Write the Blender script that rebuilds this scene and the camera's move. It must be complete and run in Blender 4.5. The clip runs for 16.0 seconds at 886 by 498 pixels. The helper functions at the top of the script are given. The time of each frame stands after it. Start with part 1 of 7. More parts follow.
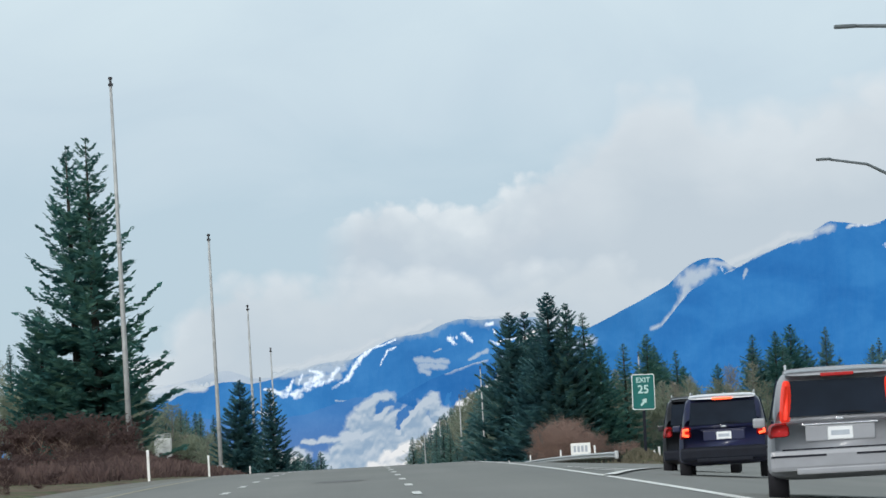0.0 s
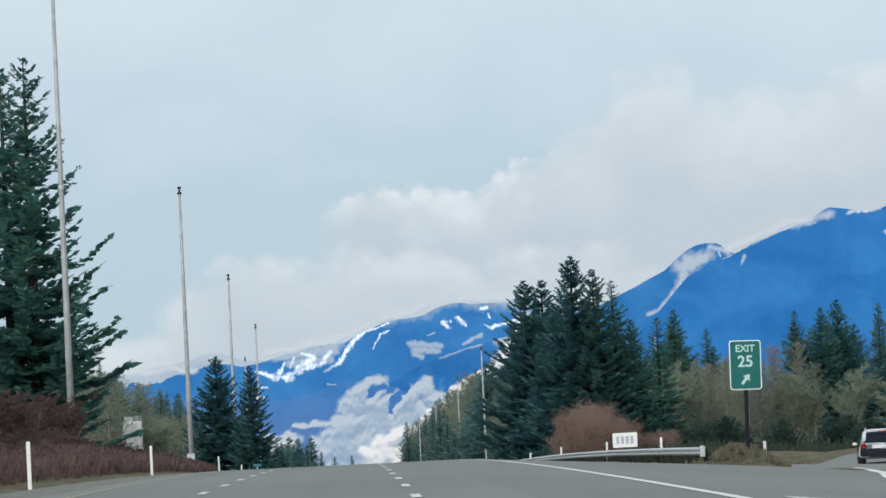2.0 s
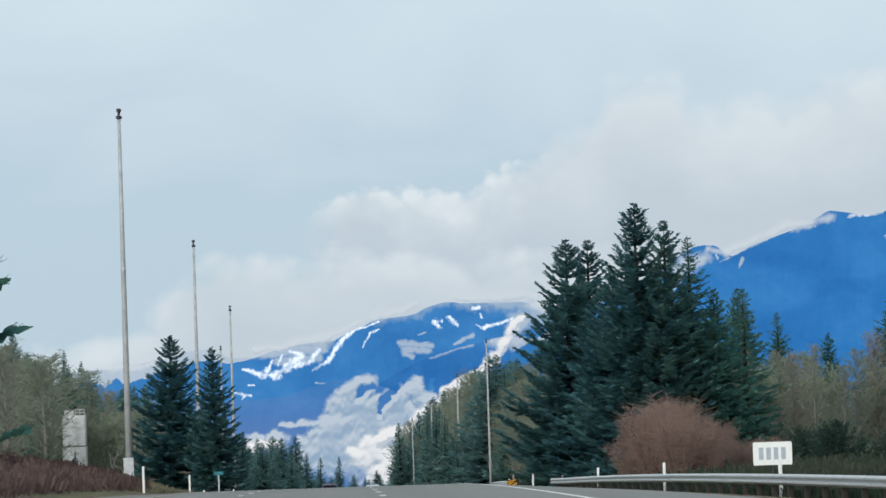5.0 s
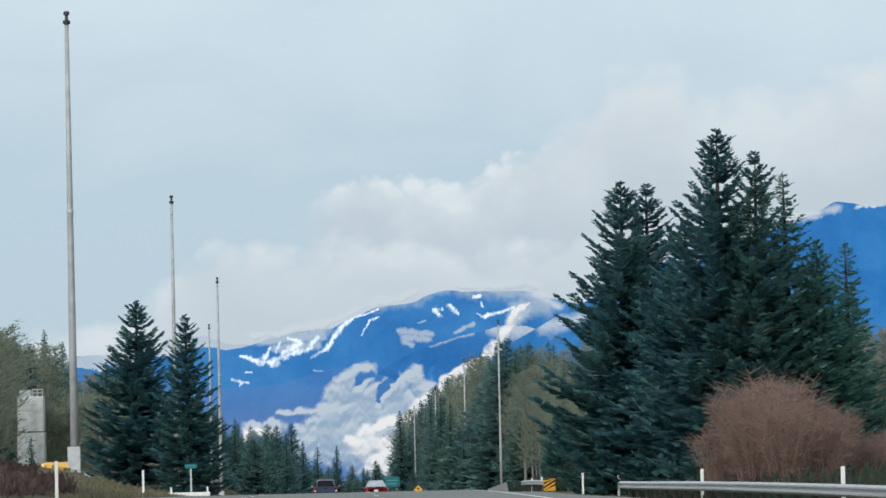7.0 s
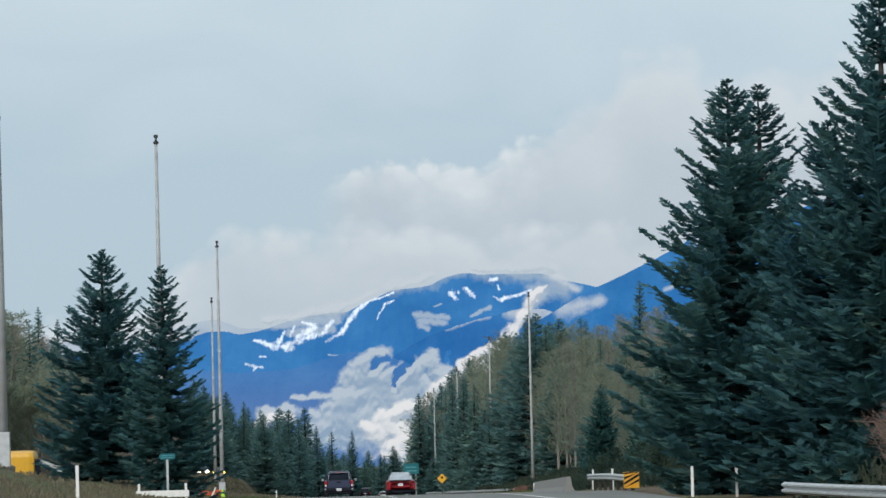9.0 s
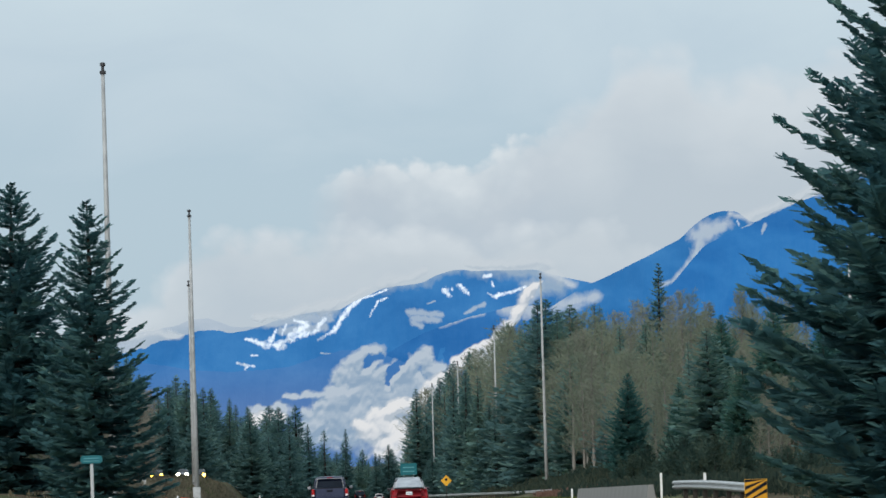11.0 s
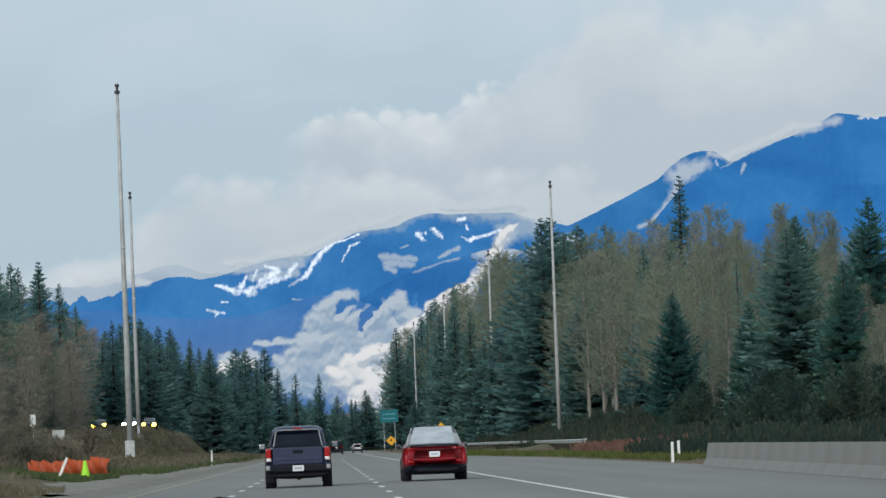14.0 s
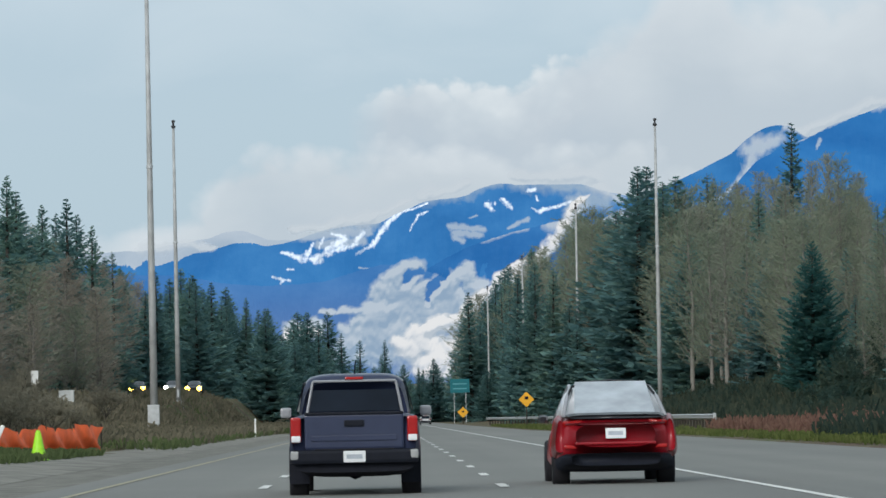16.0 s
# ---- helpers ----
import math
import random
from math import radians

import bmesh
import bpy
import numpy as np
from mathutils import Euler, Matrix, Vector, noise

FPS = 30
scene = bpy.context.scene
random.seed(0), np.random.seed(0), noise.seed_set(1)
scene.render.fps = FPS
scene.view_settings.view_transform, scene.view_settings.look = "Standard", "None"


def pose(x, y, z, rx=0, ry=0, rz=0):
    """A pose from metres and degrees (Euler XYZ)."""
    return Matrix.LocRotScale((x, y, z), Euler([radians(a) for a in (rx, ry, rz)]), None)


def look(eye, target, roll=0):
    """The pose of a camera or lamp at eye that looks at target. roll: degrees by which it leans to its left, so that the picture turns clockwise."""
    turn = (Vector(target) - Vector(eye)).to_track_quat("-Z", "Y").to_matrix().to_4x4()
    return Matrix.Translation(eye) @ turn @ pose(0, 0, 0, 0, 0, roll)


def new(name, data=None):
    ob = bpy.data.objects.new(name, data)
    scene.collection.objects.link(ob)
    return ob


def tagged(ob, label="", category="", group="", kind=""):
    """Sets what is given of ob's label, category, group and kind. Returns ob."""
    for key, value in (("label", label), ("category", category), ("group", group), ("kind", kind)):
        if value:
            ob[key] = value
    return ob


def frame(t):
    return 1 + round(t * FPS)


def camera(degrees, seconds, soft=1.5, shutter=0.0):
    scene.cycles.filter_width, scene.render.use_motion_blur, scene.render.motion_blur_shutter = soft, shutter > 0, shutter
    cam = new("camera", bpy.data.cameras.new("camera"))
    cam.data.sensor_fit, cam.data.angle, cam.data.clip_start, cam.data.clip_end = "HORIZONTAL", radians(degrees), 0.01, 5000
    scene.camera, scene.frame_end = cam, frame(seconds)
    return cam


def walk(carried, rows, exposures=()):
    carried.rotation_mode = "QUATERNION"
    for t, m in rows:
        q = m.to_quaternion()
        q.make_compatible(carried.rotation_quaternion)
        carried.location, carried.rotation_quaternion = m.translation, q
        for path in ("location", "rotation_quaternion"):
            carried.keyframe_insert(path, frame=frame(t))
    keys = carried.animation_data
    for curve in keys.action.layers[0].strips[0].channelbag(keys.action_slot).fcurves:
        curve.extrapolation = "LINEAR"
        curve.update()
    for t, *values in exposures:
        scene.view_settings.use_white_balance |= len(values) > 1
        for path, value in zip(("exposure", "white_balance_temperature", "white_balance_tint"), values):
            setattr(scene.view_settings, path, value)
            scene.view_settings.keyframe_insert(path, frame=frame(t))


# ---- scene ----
# ---- camera and walk ----
cam = camera(12.43, 16.0, soft=1.6)
# seconds, place in metres, heading to the right, tilt upwards and lean in degrees
PATH = [
    (0.0, 0.000, 0.00, 1.100, 1.288, 2.398, -3.296),
    (0.5, -0.000, 14.02, 1.096, 1.446, 2.507, -3.216),
    (1.0, -0.001, 28.10, 1.082, 1.449, 2.268, -2.757),
    (1.5, -0.002, 42.21, 1.059, 1.455, 2.164, -2.801),
    (2.0, -0.005, 56.37, 1.027, 1.367, 2.181, -2.764),
    (2.5, -0.008, 70.57, 0.984, 1.288, 2.218, -2.835),
    (3.0, -0.012, 84.80, 0.931, 1.380, 2.288, -2.969),
    (3.5, -0.017, 99.07, 0.867, 1.447, 2.300, -2.606),
    (4.0, -0.024, 113.36, 0.792, 1.490, 2.235, -2.183),
    (5.2, -0.047, 149.20, 0.555, 1.495, 2.196, -1.843),
    (6.5, -0.080, 185.15, 0.240, 1.499, 2.157, -1.503),
    (7.0, -0.096, 199.55, 0.092, 1.498, 2.051, -1.272),
    (7.5, -0.115, 213.96, -0.070, 1.405, 2.055, -1.203),
    (8.0, -0.136, 228.37, -0.246, 1.360, 2.102, -1.217),
    (8.5, -0.159, 242.78, -0.436, 1.287, 1.851, -1.327),
    (9.8, -0.228, 278.80, -0.975, 1.342, 1.838, -1.539),
    (11.0, -0.315, 314.75, -1.610, 1.397, 1.825, -1.750),
    (11.5, -0.354, 329.10, -1.892, 1.841, 1.892, -1.796),
    (12.0, -0.397, 343.43, -2.190, 2.759, 1.967, -1.861),
    (12.5, -0.443, 357.73, -2.505, 3.280, 1.818, -1.943),
    (13.0, -0.493, 372.01, -2.838, 3.411, 1.735, -2.032),
    (13.5, -0.546, 386.26, -3.188, 2.648, 1.443, -2.220),
    (14.0, -0.602, 400.48, -3.556, 1.776, 1.069, -2.217),
    (14.5, -0.663, 414.65, -3.942, 1.141, 0.557, -2.103),
    (15.0, -0.727, 428.79, -4.347, 0.976, 0.453, -1.079),
    (15.5, -0.795, 442.89, -4.770, 0.862, 0.434, -0.582),
    (16.0, -0.868, 456.94, -5.213, 0.818, 0.713, -1.125),
]


def heading(x, y, z, yaw, tilt, lean):
    a, b = radians(yaw), radians(tilt)
    d = Vector((math.sin(a) * math.cos(b), math.cos(a) * math.cos(b), math.sin(b)))
    return look(Vector((x, y, z)), Vector((x, y, z)) + d * 100.0, lean)


walk(cam, [(t, heading(*p)) for t, *p in PATH], exposures=((0.0, 0.07), (7.0, 0.06), (8.5, -0.04), (12.0, -0.05), (13.5, -0.10), (14.5, -0.06), (16.0, 0.0)))

# ---- sky, sun ----
SUN_EL, SUN_ROT = 28.0, 205.0
world = bpy.data.worlds.new("sky")
scene.world = world
world.use_nodes = True
WN, WL = world.node_tree.nodes, world.node_tree.links
WN.clear()


def wmath(op, a, b=None, c=None, clamp=False):
    n = WN.new("ShaderNodeMath")
    n.operation, n.use_clamp = op, clamp
    for i, v in enumerate((a, b, c)):
        if v is None:
            continue
        if isinstance(v, (int, float)):
            n.inputs[i].default_value = v
        else:
            WL.new(v, n.inputs[i])
    return n.outputs[0]


def wramp(fac, stops):
    n = WN.new("ShaderNodeValToRGB")
    e = n.color_ramp.elements
    while len(e) < len(stops):
        e.new(0.5)
    for el, (p, c) in zip(e, stops):
        el.position, el.color = p, (*c, 1)
    WL.new(fac, n.inputs[0])
    return n.outputs[0]


def wmix(fac, a, b):
    n = WN.new("ShaderNodeMix")
    n.data_type = "RGBA"
    for i, v in ((0, fac), (6, a), (7, b)):
        if isinstance(v, (int, float)):
            n.inputs[i].default_value = v
        elif isinstance(v, tuple):
            n.inputs[i].default_value = (*v, 1)
        else:
            WL.new(v, n.inputs[i])
    return n.outputs[2]


tex = WN.new("ShaderNodeTexCoord")
sep = WN.new("ShaderNodeSeparateXYZ")
WL.new(tex.outputs["Generated"], sep.inputs[0])
ahead = wmath("MAXIMUM", wmath("ABSOLUTE", sep.outputs[1]), 0.05)
# bearing and height above the level, in degrees near the way ahead
yaw_deg = wmath("MULTIPLY", wmath("DIVIDE", sep.outputs[0], ahead), 57.3)
alt_deg = wmath("MULTIPLY", wmath("DIVIDE", sep.outputs[2], ahead), 57.3)
comb = WN.new("ShaderNodeCombineXYZ")
WL.new(yaw_deg, comb.inputs[0])
WL.new(alt_deg, comb.inputs[1])


def wnoise(scale, detail, rough=0.55, stretch=(1, 1, 1), shift=(0, 0, 0), warp=0.0):
    mp = WN.new("ShaderNodeMapping")
    mp.inputs["Scale"].default_value = stretch
    mp.inputs["Location"].default_value = shift
    WL.new(comb.outputs[0], mp.inputs[0])
    n = WN.new("ShaderNodeTexNoise")
    n.inputs["Scale"].default_value, n.inputs["Detail"].default_value = scale, detail
    n.inputs["Roughness"].default_value, n.inputs["Distortion"].default_value = rough, warp
    WL.new(mp.outputs[0], n.inputs["Vector"])
    return n.outputs[0]


wisp = wnoise(0.28, 5, 0.55, (1, 2.0, 1), (0, 7, 0), 0.6)

nish = WN.new("ShaderNodeTexSky")
nish.sky_type, nish.sun_disc = "NISHITA", False
nish.sun_elevation, nish.sun_rotation = radians(SUN_EL), radians(SUN_ROT)
nscale = WN.new("ShaderNodeVectorMath")
nscale.operation = "SCALE"
nscale.inputs["Scale"].default_value = 0.08
WL.new(nish.outputs[0], nscale.inputs[0])

veil = wramp(wmath("ADD", wmath("DIVIDE", alt_deg, 8.0), wmath("MULTIPLY", wmath("SUBTRACT", wisp, 0.5), 0.45)),
             [(0.22, (0.475, 0.615, 0.715)), (0.38, (0.48, 0.615, 0.72)), (0.55, (0.55, 0.67, 0.765)), (0.8, (0.635, 0.755, 0.825))])
sky_col = wmix(0.92, nscale.outputs[0], veil)


def lobes(scale, shift):
    """Rounded billows that meet in creases, about zero."""
    bend = WN.new("ShaderNodeTexNoise")
    bend.inputs["Scale"].default_value, bend.inputs["Detail"].default_value = scale * 1.3, 4
    WL.new(comb.outputs[0], bend.inputs["Vector"])
    pull = WN.new("ShaderNodeVectorMath")
    pull.operation = "MULTIPLY_ADD"
    pull.inputs[1].default_value = (0.9 / scale, 0.9 / scale, 0)
    WL.new(bend.outputs["Color"], pull.inputs[0])
    WL.new(comb.outputs[0], pull.inputs[2])
    mp = WN.new("ShaderNodeMapping")
    mp.inputs["Scale"].default_value, mp.inputs["Location"].default_value = (1, 1.2, 0), (shift, 2 * shift, 0)
    WL.new(pull.outputs[0], mp.inputs[0])
    v = WN.new("ShaderNodeTexVoronoi")
    v.feature, v.voronoi_dimensions = "SMOOTH_F1", "2D"
    v.inputs["Scale"].default_value, v.inputs["Smoothness"].default_value = scale, 0.25
    WL.new(mp.outputs[0], v.inputs["Vector"])
    return wmath("SUBTRACT", 0.4, v.outputs["Distance"])


def tier(points, shift, crisp, stops, billow=0.32, grain=1.3, rolls=0.5, east=None, west=None):
    """One bank of cumulus: a billowing upper edge with a bright rim over a soft body. Returns cover and colour."""
    fc = WN.new("ShaderNodeFloatCurve")
    c = fc.mapping.curves[0]
    while len(c.points) < len(points):
        c.points.new(0.5, 0.5)
    for pt, (a, b) in zip(c.points, points):
        pt.location = ((a + 6) / 18, b / 8)
    fc.mapping.update()
    WL.new(wmath("DIVIDE", wmath("ADD", yaw_deg, 6.0), 18.0), fc.inputs["Value"])
    puff = wmath("ADD", lobes(grain, shift), wmath("MULTIPLY", lobes(grain * 2.6, shift + 4), 0.45))
    roll = wmath("SUBTRACT", wnoise(0.7, 6, 0.5, (1, 1.7, 1), (2 * shift, shift, 0), 0.3), 0.5)
    t = wmath("ADD", wmath("MULTIPLY", fc.outputs[0], 8.0), wmath("MULTIPLY", puff, billow))
    dep = wmath("SUBTRACT", t, alt_deg)
    cover = wmath("MULTIPLY", wmath("ADD", dep, 0.04), crisp, None, True)
    tone = wmath("ADD", wmath("MULTIPLY", dep, 0.5), wmath("MULTIPLY", roll, rolls))
    tone = wmath("SUBTRACT", tone, wmath("MULTIPLY", puff, 0.35))
    if east:
        cover = wmath("MULTIPLY", cover, wmath("DIVIDE", wmath("SUBTRACT", east, yaw_deg), 0.8, None, True))
    if west:
        cover = wmath("MULTIPLY", cover, wmath("DIVIDE", wmath("SUBTRACT", yaw_deg, west), 0.6, None, True))
    return cover, wramp(tone, stops)


# the tall bank that fades upwards on the east, the crisp bank in front of it, the low bank that lies on the range: height over bearing, in degrees
RIM, SOFT, UNDER = (0.71, 0.77, 0.81), (0.61, 0.68, 0.735), (0.49, 0.575, 0.655)
cover0, col0 = tier([(-6, 0.5), (2.2, 2.9), (3.04, 3.75), (3.7, 4.15), (4.0, 4.5), (4.4, 4.62), (4.8, 4.6), (5.05, 4.4), (5.5, 4.35), (6.5, 4.25), (6.95, 4.35), (7.6, 4.6), (9, 4.8), (12, 5.5)], 3.3, 1.9,
                    [(0.0, (0.68, 0.74, 0.785)), (0.35, (0.62, 0.68, 0.73)), (0.9, (0.52, 0.59, 0.655))], 0.55, 1.0, 0.9)
cover1, col1 = tier([(-6, 2.6), (-0.5, 2.75), (0.1, 3.02), (0.4, 3.12), (0.68, 3.13), (0.94, 3.0), (1.42, 3.07), (1.80, 3.06), (2.1, 3.14), (2.5, 3.32), (2.9, 3.48), (3.1, 3.5), (3.5, 3.5), (12, 3.5)], 5.2, 6.0,
                    [(0.0, RIM), (0.14, SOFT), (0.36, (0.525, 0.60, 0.67)), (0.65, UNDER)], 0.4, 1.7, 0.6, 3.5, -0.5)
cover2, col2 = tier([(-6, 0.8), (-3.4, 1.1), (-2.77, 1.42), (-2.2, 1.89), (-1.79, 2.12), (-1.47, 2.25), (-0.91, 2.23), (-0.4, 2.2), (0.5, 2.2), (1.95, 2.17), (2.91, 2.2), (3.71, 2.2), (4.1, 2.0), (4.6, 1.7), (6, 1.6), (12, 1.4)], 7.7, 2.6,
                    [(0.0, (0.65, 0.715, 0.765)), (0.2, (0.58, 0.65, 0.705)), (0.6, (0.51, 0.59, 0.66))], 0.5, 1.3, 0.7)
final = wmix(wmath("MULTIPLY", cover0, 0.85), sky_col, col0)
final = wmix(wmath("MULTIPLY", cover1, 0.9), final, col1)
final = wmix(wmath("MULTIPLY", cover2, 0.9), final, col2)
bg = WN.new("ShaderNodeBackground")
bg.inputs["Strength"].default_value = 1.0
WL.new(final, bg.inputs["Color"])
wout = WN.new("ShaderNodeOutputWorld")
WL.new(bg.outputs[0], wout.inputs[0])

sun = new("sun", bpy.data.lights.new("sun", "SUN"))
sun.data.energy, sun.data.angle, sun.data.color = 2.3, radians(24), (1.0, 0.97, 0.93)
az = radians(SUN_ROT)
sun_from = Vector((math.sin(az) * math.cos(radians(SUN_EL)), math.cos(az) * math.cos(radians(SUN_EL)), math.sin(radians(SUN_EL))))
sun.matrix_world = look(sun_from * 100, (0, 0, 0))

# ---- materials ----


class Mat:
    """A node material in the making."""

    def __init__(self, name, rough=0.7, metal=0.0, spec=0.4):
        self.m = bpy.data.materials.new(name)
        self.m.use_nodes = True
        self.n, self.l = self.m.node_tree.nodes, self.m.node_tree.links
        self.b = self.n["Principled BSDF"]
        self.b.inputs["Roughness"].default_value = rough
        self.b.inputs["Metallic"].default_value = metal
        self.b.inputs["Specular IOR Level"].default_value = spec
        self.tc = self.n.new("ShaderNodeTexCoord")
        self.obj = self.tc.outputs["Object"]

    def put(self, sock, v):
        if isinstance(v, (int, float)):
            sock.default_value = v
        elif isinstance(v, tuple):
            sock.default_value = (*v, 1) if len(sock.default_value) == 4 and len(v) == 3 else v
        else:
            self.l.new(v, sock)

    def world(self):
        g = self.n.new("ShaderNodeNewGeometry")
        return g.outputs["Position"]

    def island(self):
        g = self.n.new("ShaderNodeNewGeometry")
        return g.outputs["Random Per Island"]

    def each(self):
        return self.n.new("ShaderNodeObjectInfo").outputs["Random"]

    def noise(self, scale, detail=4, rough=0.55, vec=None, stretch=None, warp=0.0):
        v = vec or self.obj
        if stretch:
            mp = self.n.new("ShaderNodeMapping")
            mp.inputs["Scale"].default_value = stretch
            self.l.new(v, mp.inputs[0])
            v = mp.outputs[0]
        n = self.n.new("ShaderNodeTexNoise")
        n.inputs["Scale"].default_value, n.inputs["Detail"].default_value = scale, detail
        n.inputs["Roughness"].default_value, n.inputs["Distortion"].default_value = rough, warp
        self.l.new(v, n.inputs["Vector"])
        return n.outputs[0]

    def ramp(self, fac, stops):
        n = self.n.new("ShaderNodeValToRGB")
        e = n.color_ramp.elements
        while len(e) < len(stops):
            e.new(0.5)
        for el, (p, c) in zip(e, stops):
            el.position, el.color = p, ((c, c, c, 1) if isinstance(c, (int, float)) else (*c, 1))
        self.l.new(fac, n.inputs[0])
        return n.outputs[0]

    def math(self, op, a, b=None, c=None, clamp=False):
        n = self.n.new("ShaderNodeMath")
        n.operation, n.use_clamp = op, clamp
        for i, v in enumerate((a, b, c)):
            if v is not None:
                self.put(n.inputs[i], v)
        return n.outputs[0]

    def mix(self, fac, a, b, mode="MIX"):
        n = self.n.new("ShaderNodeMix")
        n.data_type, n.blend_type = "RGBA", mode
        self.put(n.inputs[0], fac)
        self.put(n.inputs[6], a)
        self.put(n.inputs[7], b)
        return n.outputs[2]

    def color(self, v):
        self.put(self.b.inputs["Base Color"], v)
        return self

    def bump(self, h, strength=0.3, dist=0.02):
        n = self.n.new("ShaderNodeBump")
        n.inputs["Strength"].default_value, n.inputs["Distance"].default_value = strength, dist
        self.l.new(h, n.inputs["Height"])
        self.l.new(n.outputs[0], self.b.inputs["Normal"])
        return self

    def rough(self, v):
        self.put(self.b.inputs["Roughness"], v)
        return self


def plain(name, col, rough=0.6, metal=0.0, spec=0.4, vary=0.12, scale=8.0):
    k = Mat(name, rough, metal, spec)
    lo, hi = tuple(c * (1 - vary) for c in col), tuple(min(1, c * (1 + vary)) for c in col)
    f = k.noise(scale, 5)
    return k.color(k.ramp(f, [(0.3, lo), (0.7, hi)])).m


def paint(name, col, flake=0.15):
    k = Mat(name, 0.36, 0.0, 0.35)
    grime = k.noise(3.0, 5)
    k.color(k.ramp(grime, [(0.3, tuple(c * 0.85 for c in col)), (0.75, col)]))
    k.b.inputs["Coat Weight"].default_value, k.b.inputs["Coat Roughness"].default_value = 0.35, 0.16
    k.rough(k.math("ADD", k.math("MULTIPLY", grime, 0.2), 0.25))
    return k.m


def foliage(name, lo, mid, hi, ragged=0.0, thin=0.42):
    k = Mat(name, 0.9, 0.0, 0.08)
    f = k.math("ADD", k.math("MULTIPLY", k.island(), 0.3), k.math("MULTIPLY", k.noise(0.35, 4), 0.7))
    f = k.math("ADD", f, k.math("MULTIPLY", k.math("SUBTRACT", k.each(), 0.5), 0.25))
    col = k.ramp(f, [(0.2, lo), (0.5, mid), (0.8, hi)])
    k.color(col)
    if ragged:
        cut = k.ramp(k.noise(ragged, 3, 0.6), [(thin, 0.0), (thin + 0.03, 1.0)])
    # thin sprays let part of the light through
    tr = k.n.new("ShaderNodeBsdfTranslucent")
    k.l.new(col, tr.inputs["Color"])
    mx = k.n.new("ShaderNodeMixShader")
    mx.inputs[0].default_value = 0.5
    k.l.new(k.b.outputs[0], mx.inputs[1])
    k.l.new(tr.outputs[0], mx.inputs[2])
    last = mx.outputs[0]
    if ragged:
        clear = k.n.new("ShaderNodeBsdfTransparent")
        gaps = k.n.new("ShaderNodeMixShader")
        k.l.new(cut, gaps.inputs[0])
        k.l.new(clear.outputs[0], gaps.inputs[1])
        k.l.new(last, gaps.inputs[2])
        last = gaps.outputs[0]
    k.l.new(last, k.n["Material Output"].inputs["Surface"])
    return k.m


def glow(name, col, strength):
    k = Mat(name, 0.4)
    k.color(col)
    k.b.inputs["Emission Color"].default_value = (*col, 1)
    k.b.inputs["Emission Strength"].default_value = strength
    return k.m


def dark_glass(name, col=(0.012, 0.015, 0.02), rough=0.06):
    k = Mat(name, rough, 0.0, 0.16)
    k.color(k.ramp(k.noise(2, 3), [(0.3, col), (0.7, tuple(c * 1.5 for c in col))]))
    return k.m


def pavement_mat():
    k = Mat("worn_pavement", 0.8, 0, 0.35)
    w = k.world()
    lanes = k.noise(0.55, 4, 0.5, w, (1.0, 0.012, 0.0), 0.3)
    grain = k.noise(9.0, 5, 0.7, w)
    blot = k.noise(0.12, 5, 0.6, w, (1.0, 0.35, 1.0))
    base = k.ramp(lanes, [(0.3, (0.144, 0.147, 0.137)), (0.55, (0.186, 0.188, 0.172)), (0.75, (0.226, 0.225, 0.203))])
    base = k.mix(0.5, base, k.ramp(blot, [(0.3, (0.140, 0.143, 0.134)), (0.7, (0.217, 0.216, 0.198))]))
    base = k.mix(k.ramp(grain, [(0.3, 0.25), (0.7, 0.0)]), base, (0.11, 0.112, 0.114))
    return k.color(base).bump(grain, 0.25, 0.01).m


def ground_mat():
    k = Mat("rough_verge", 0.9, 0, 0.2)
    w = k.world()
    a = k.noise(0.11, 6, 0.6, w)
    b = k.noise(1.3, 6, 0.65, w, (1, 0.4, 1))
    grass = k.ramp(b, [(0.3, (0.035, 0.055, 0.022)), (0.5, (0.085, 0.10, 0.04)), (0.7, (0.16, 0.15, 0.075))])
    dry = k.ramp(b, [(0.3, (0.05, 0.036, 0.024)), (0.55, (0.115, 0.08, 0.055)), (0.75, (0.19, 0.14, 0.095))])
    k.color(k.mix(k.ramp(a, [(0.4, 0.0), (0.56, 1.0)]), grass, dry))
    return k.bump(b, 0.6, 0.15).m


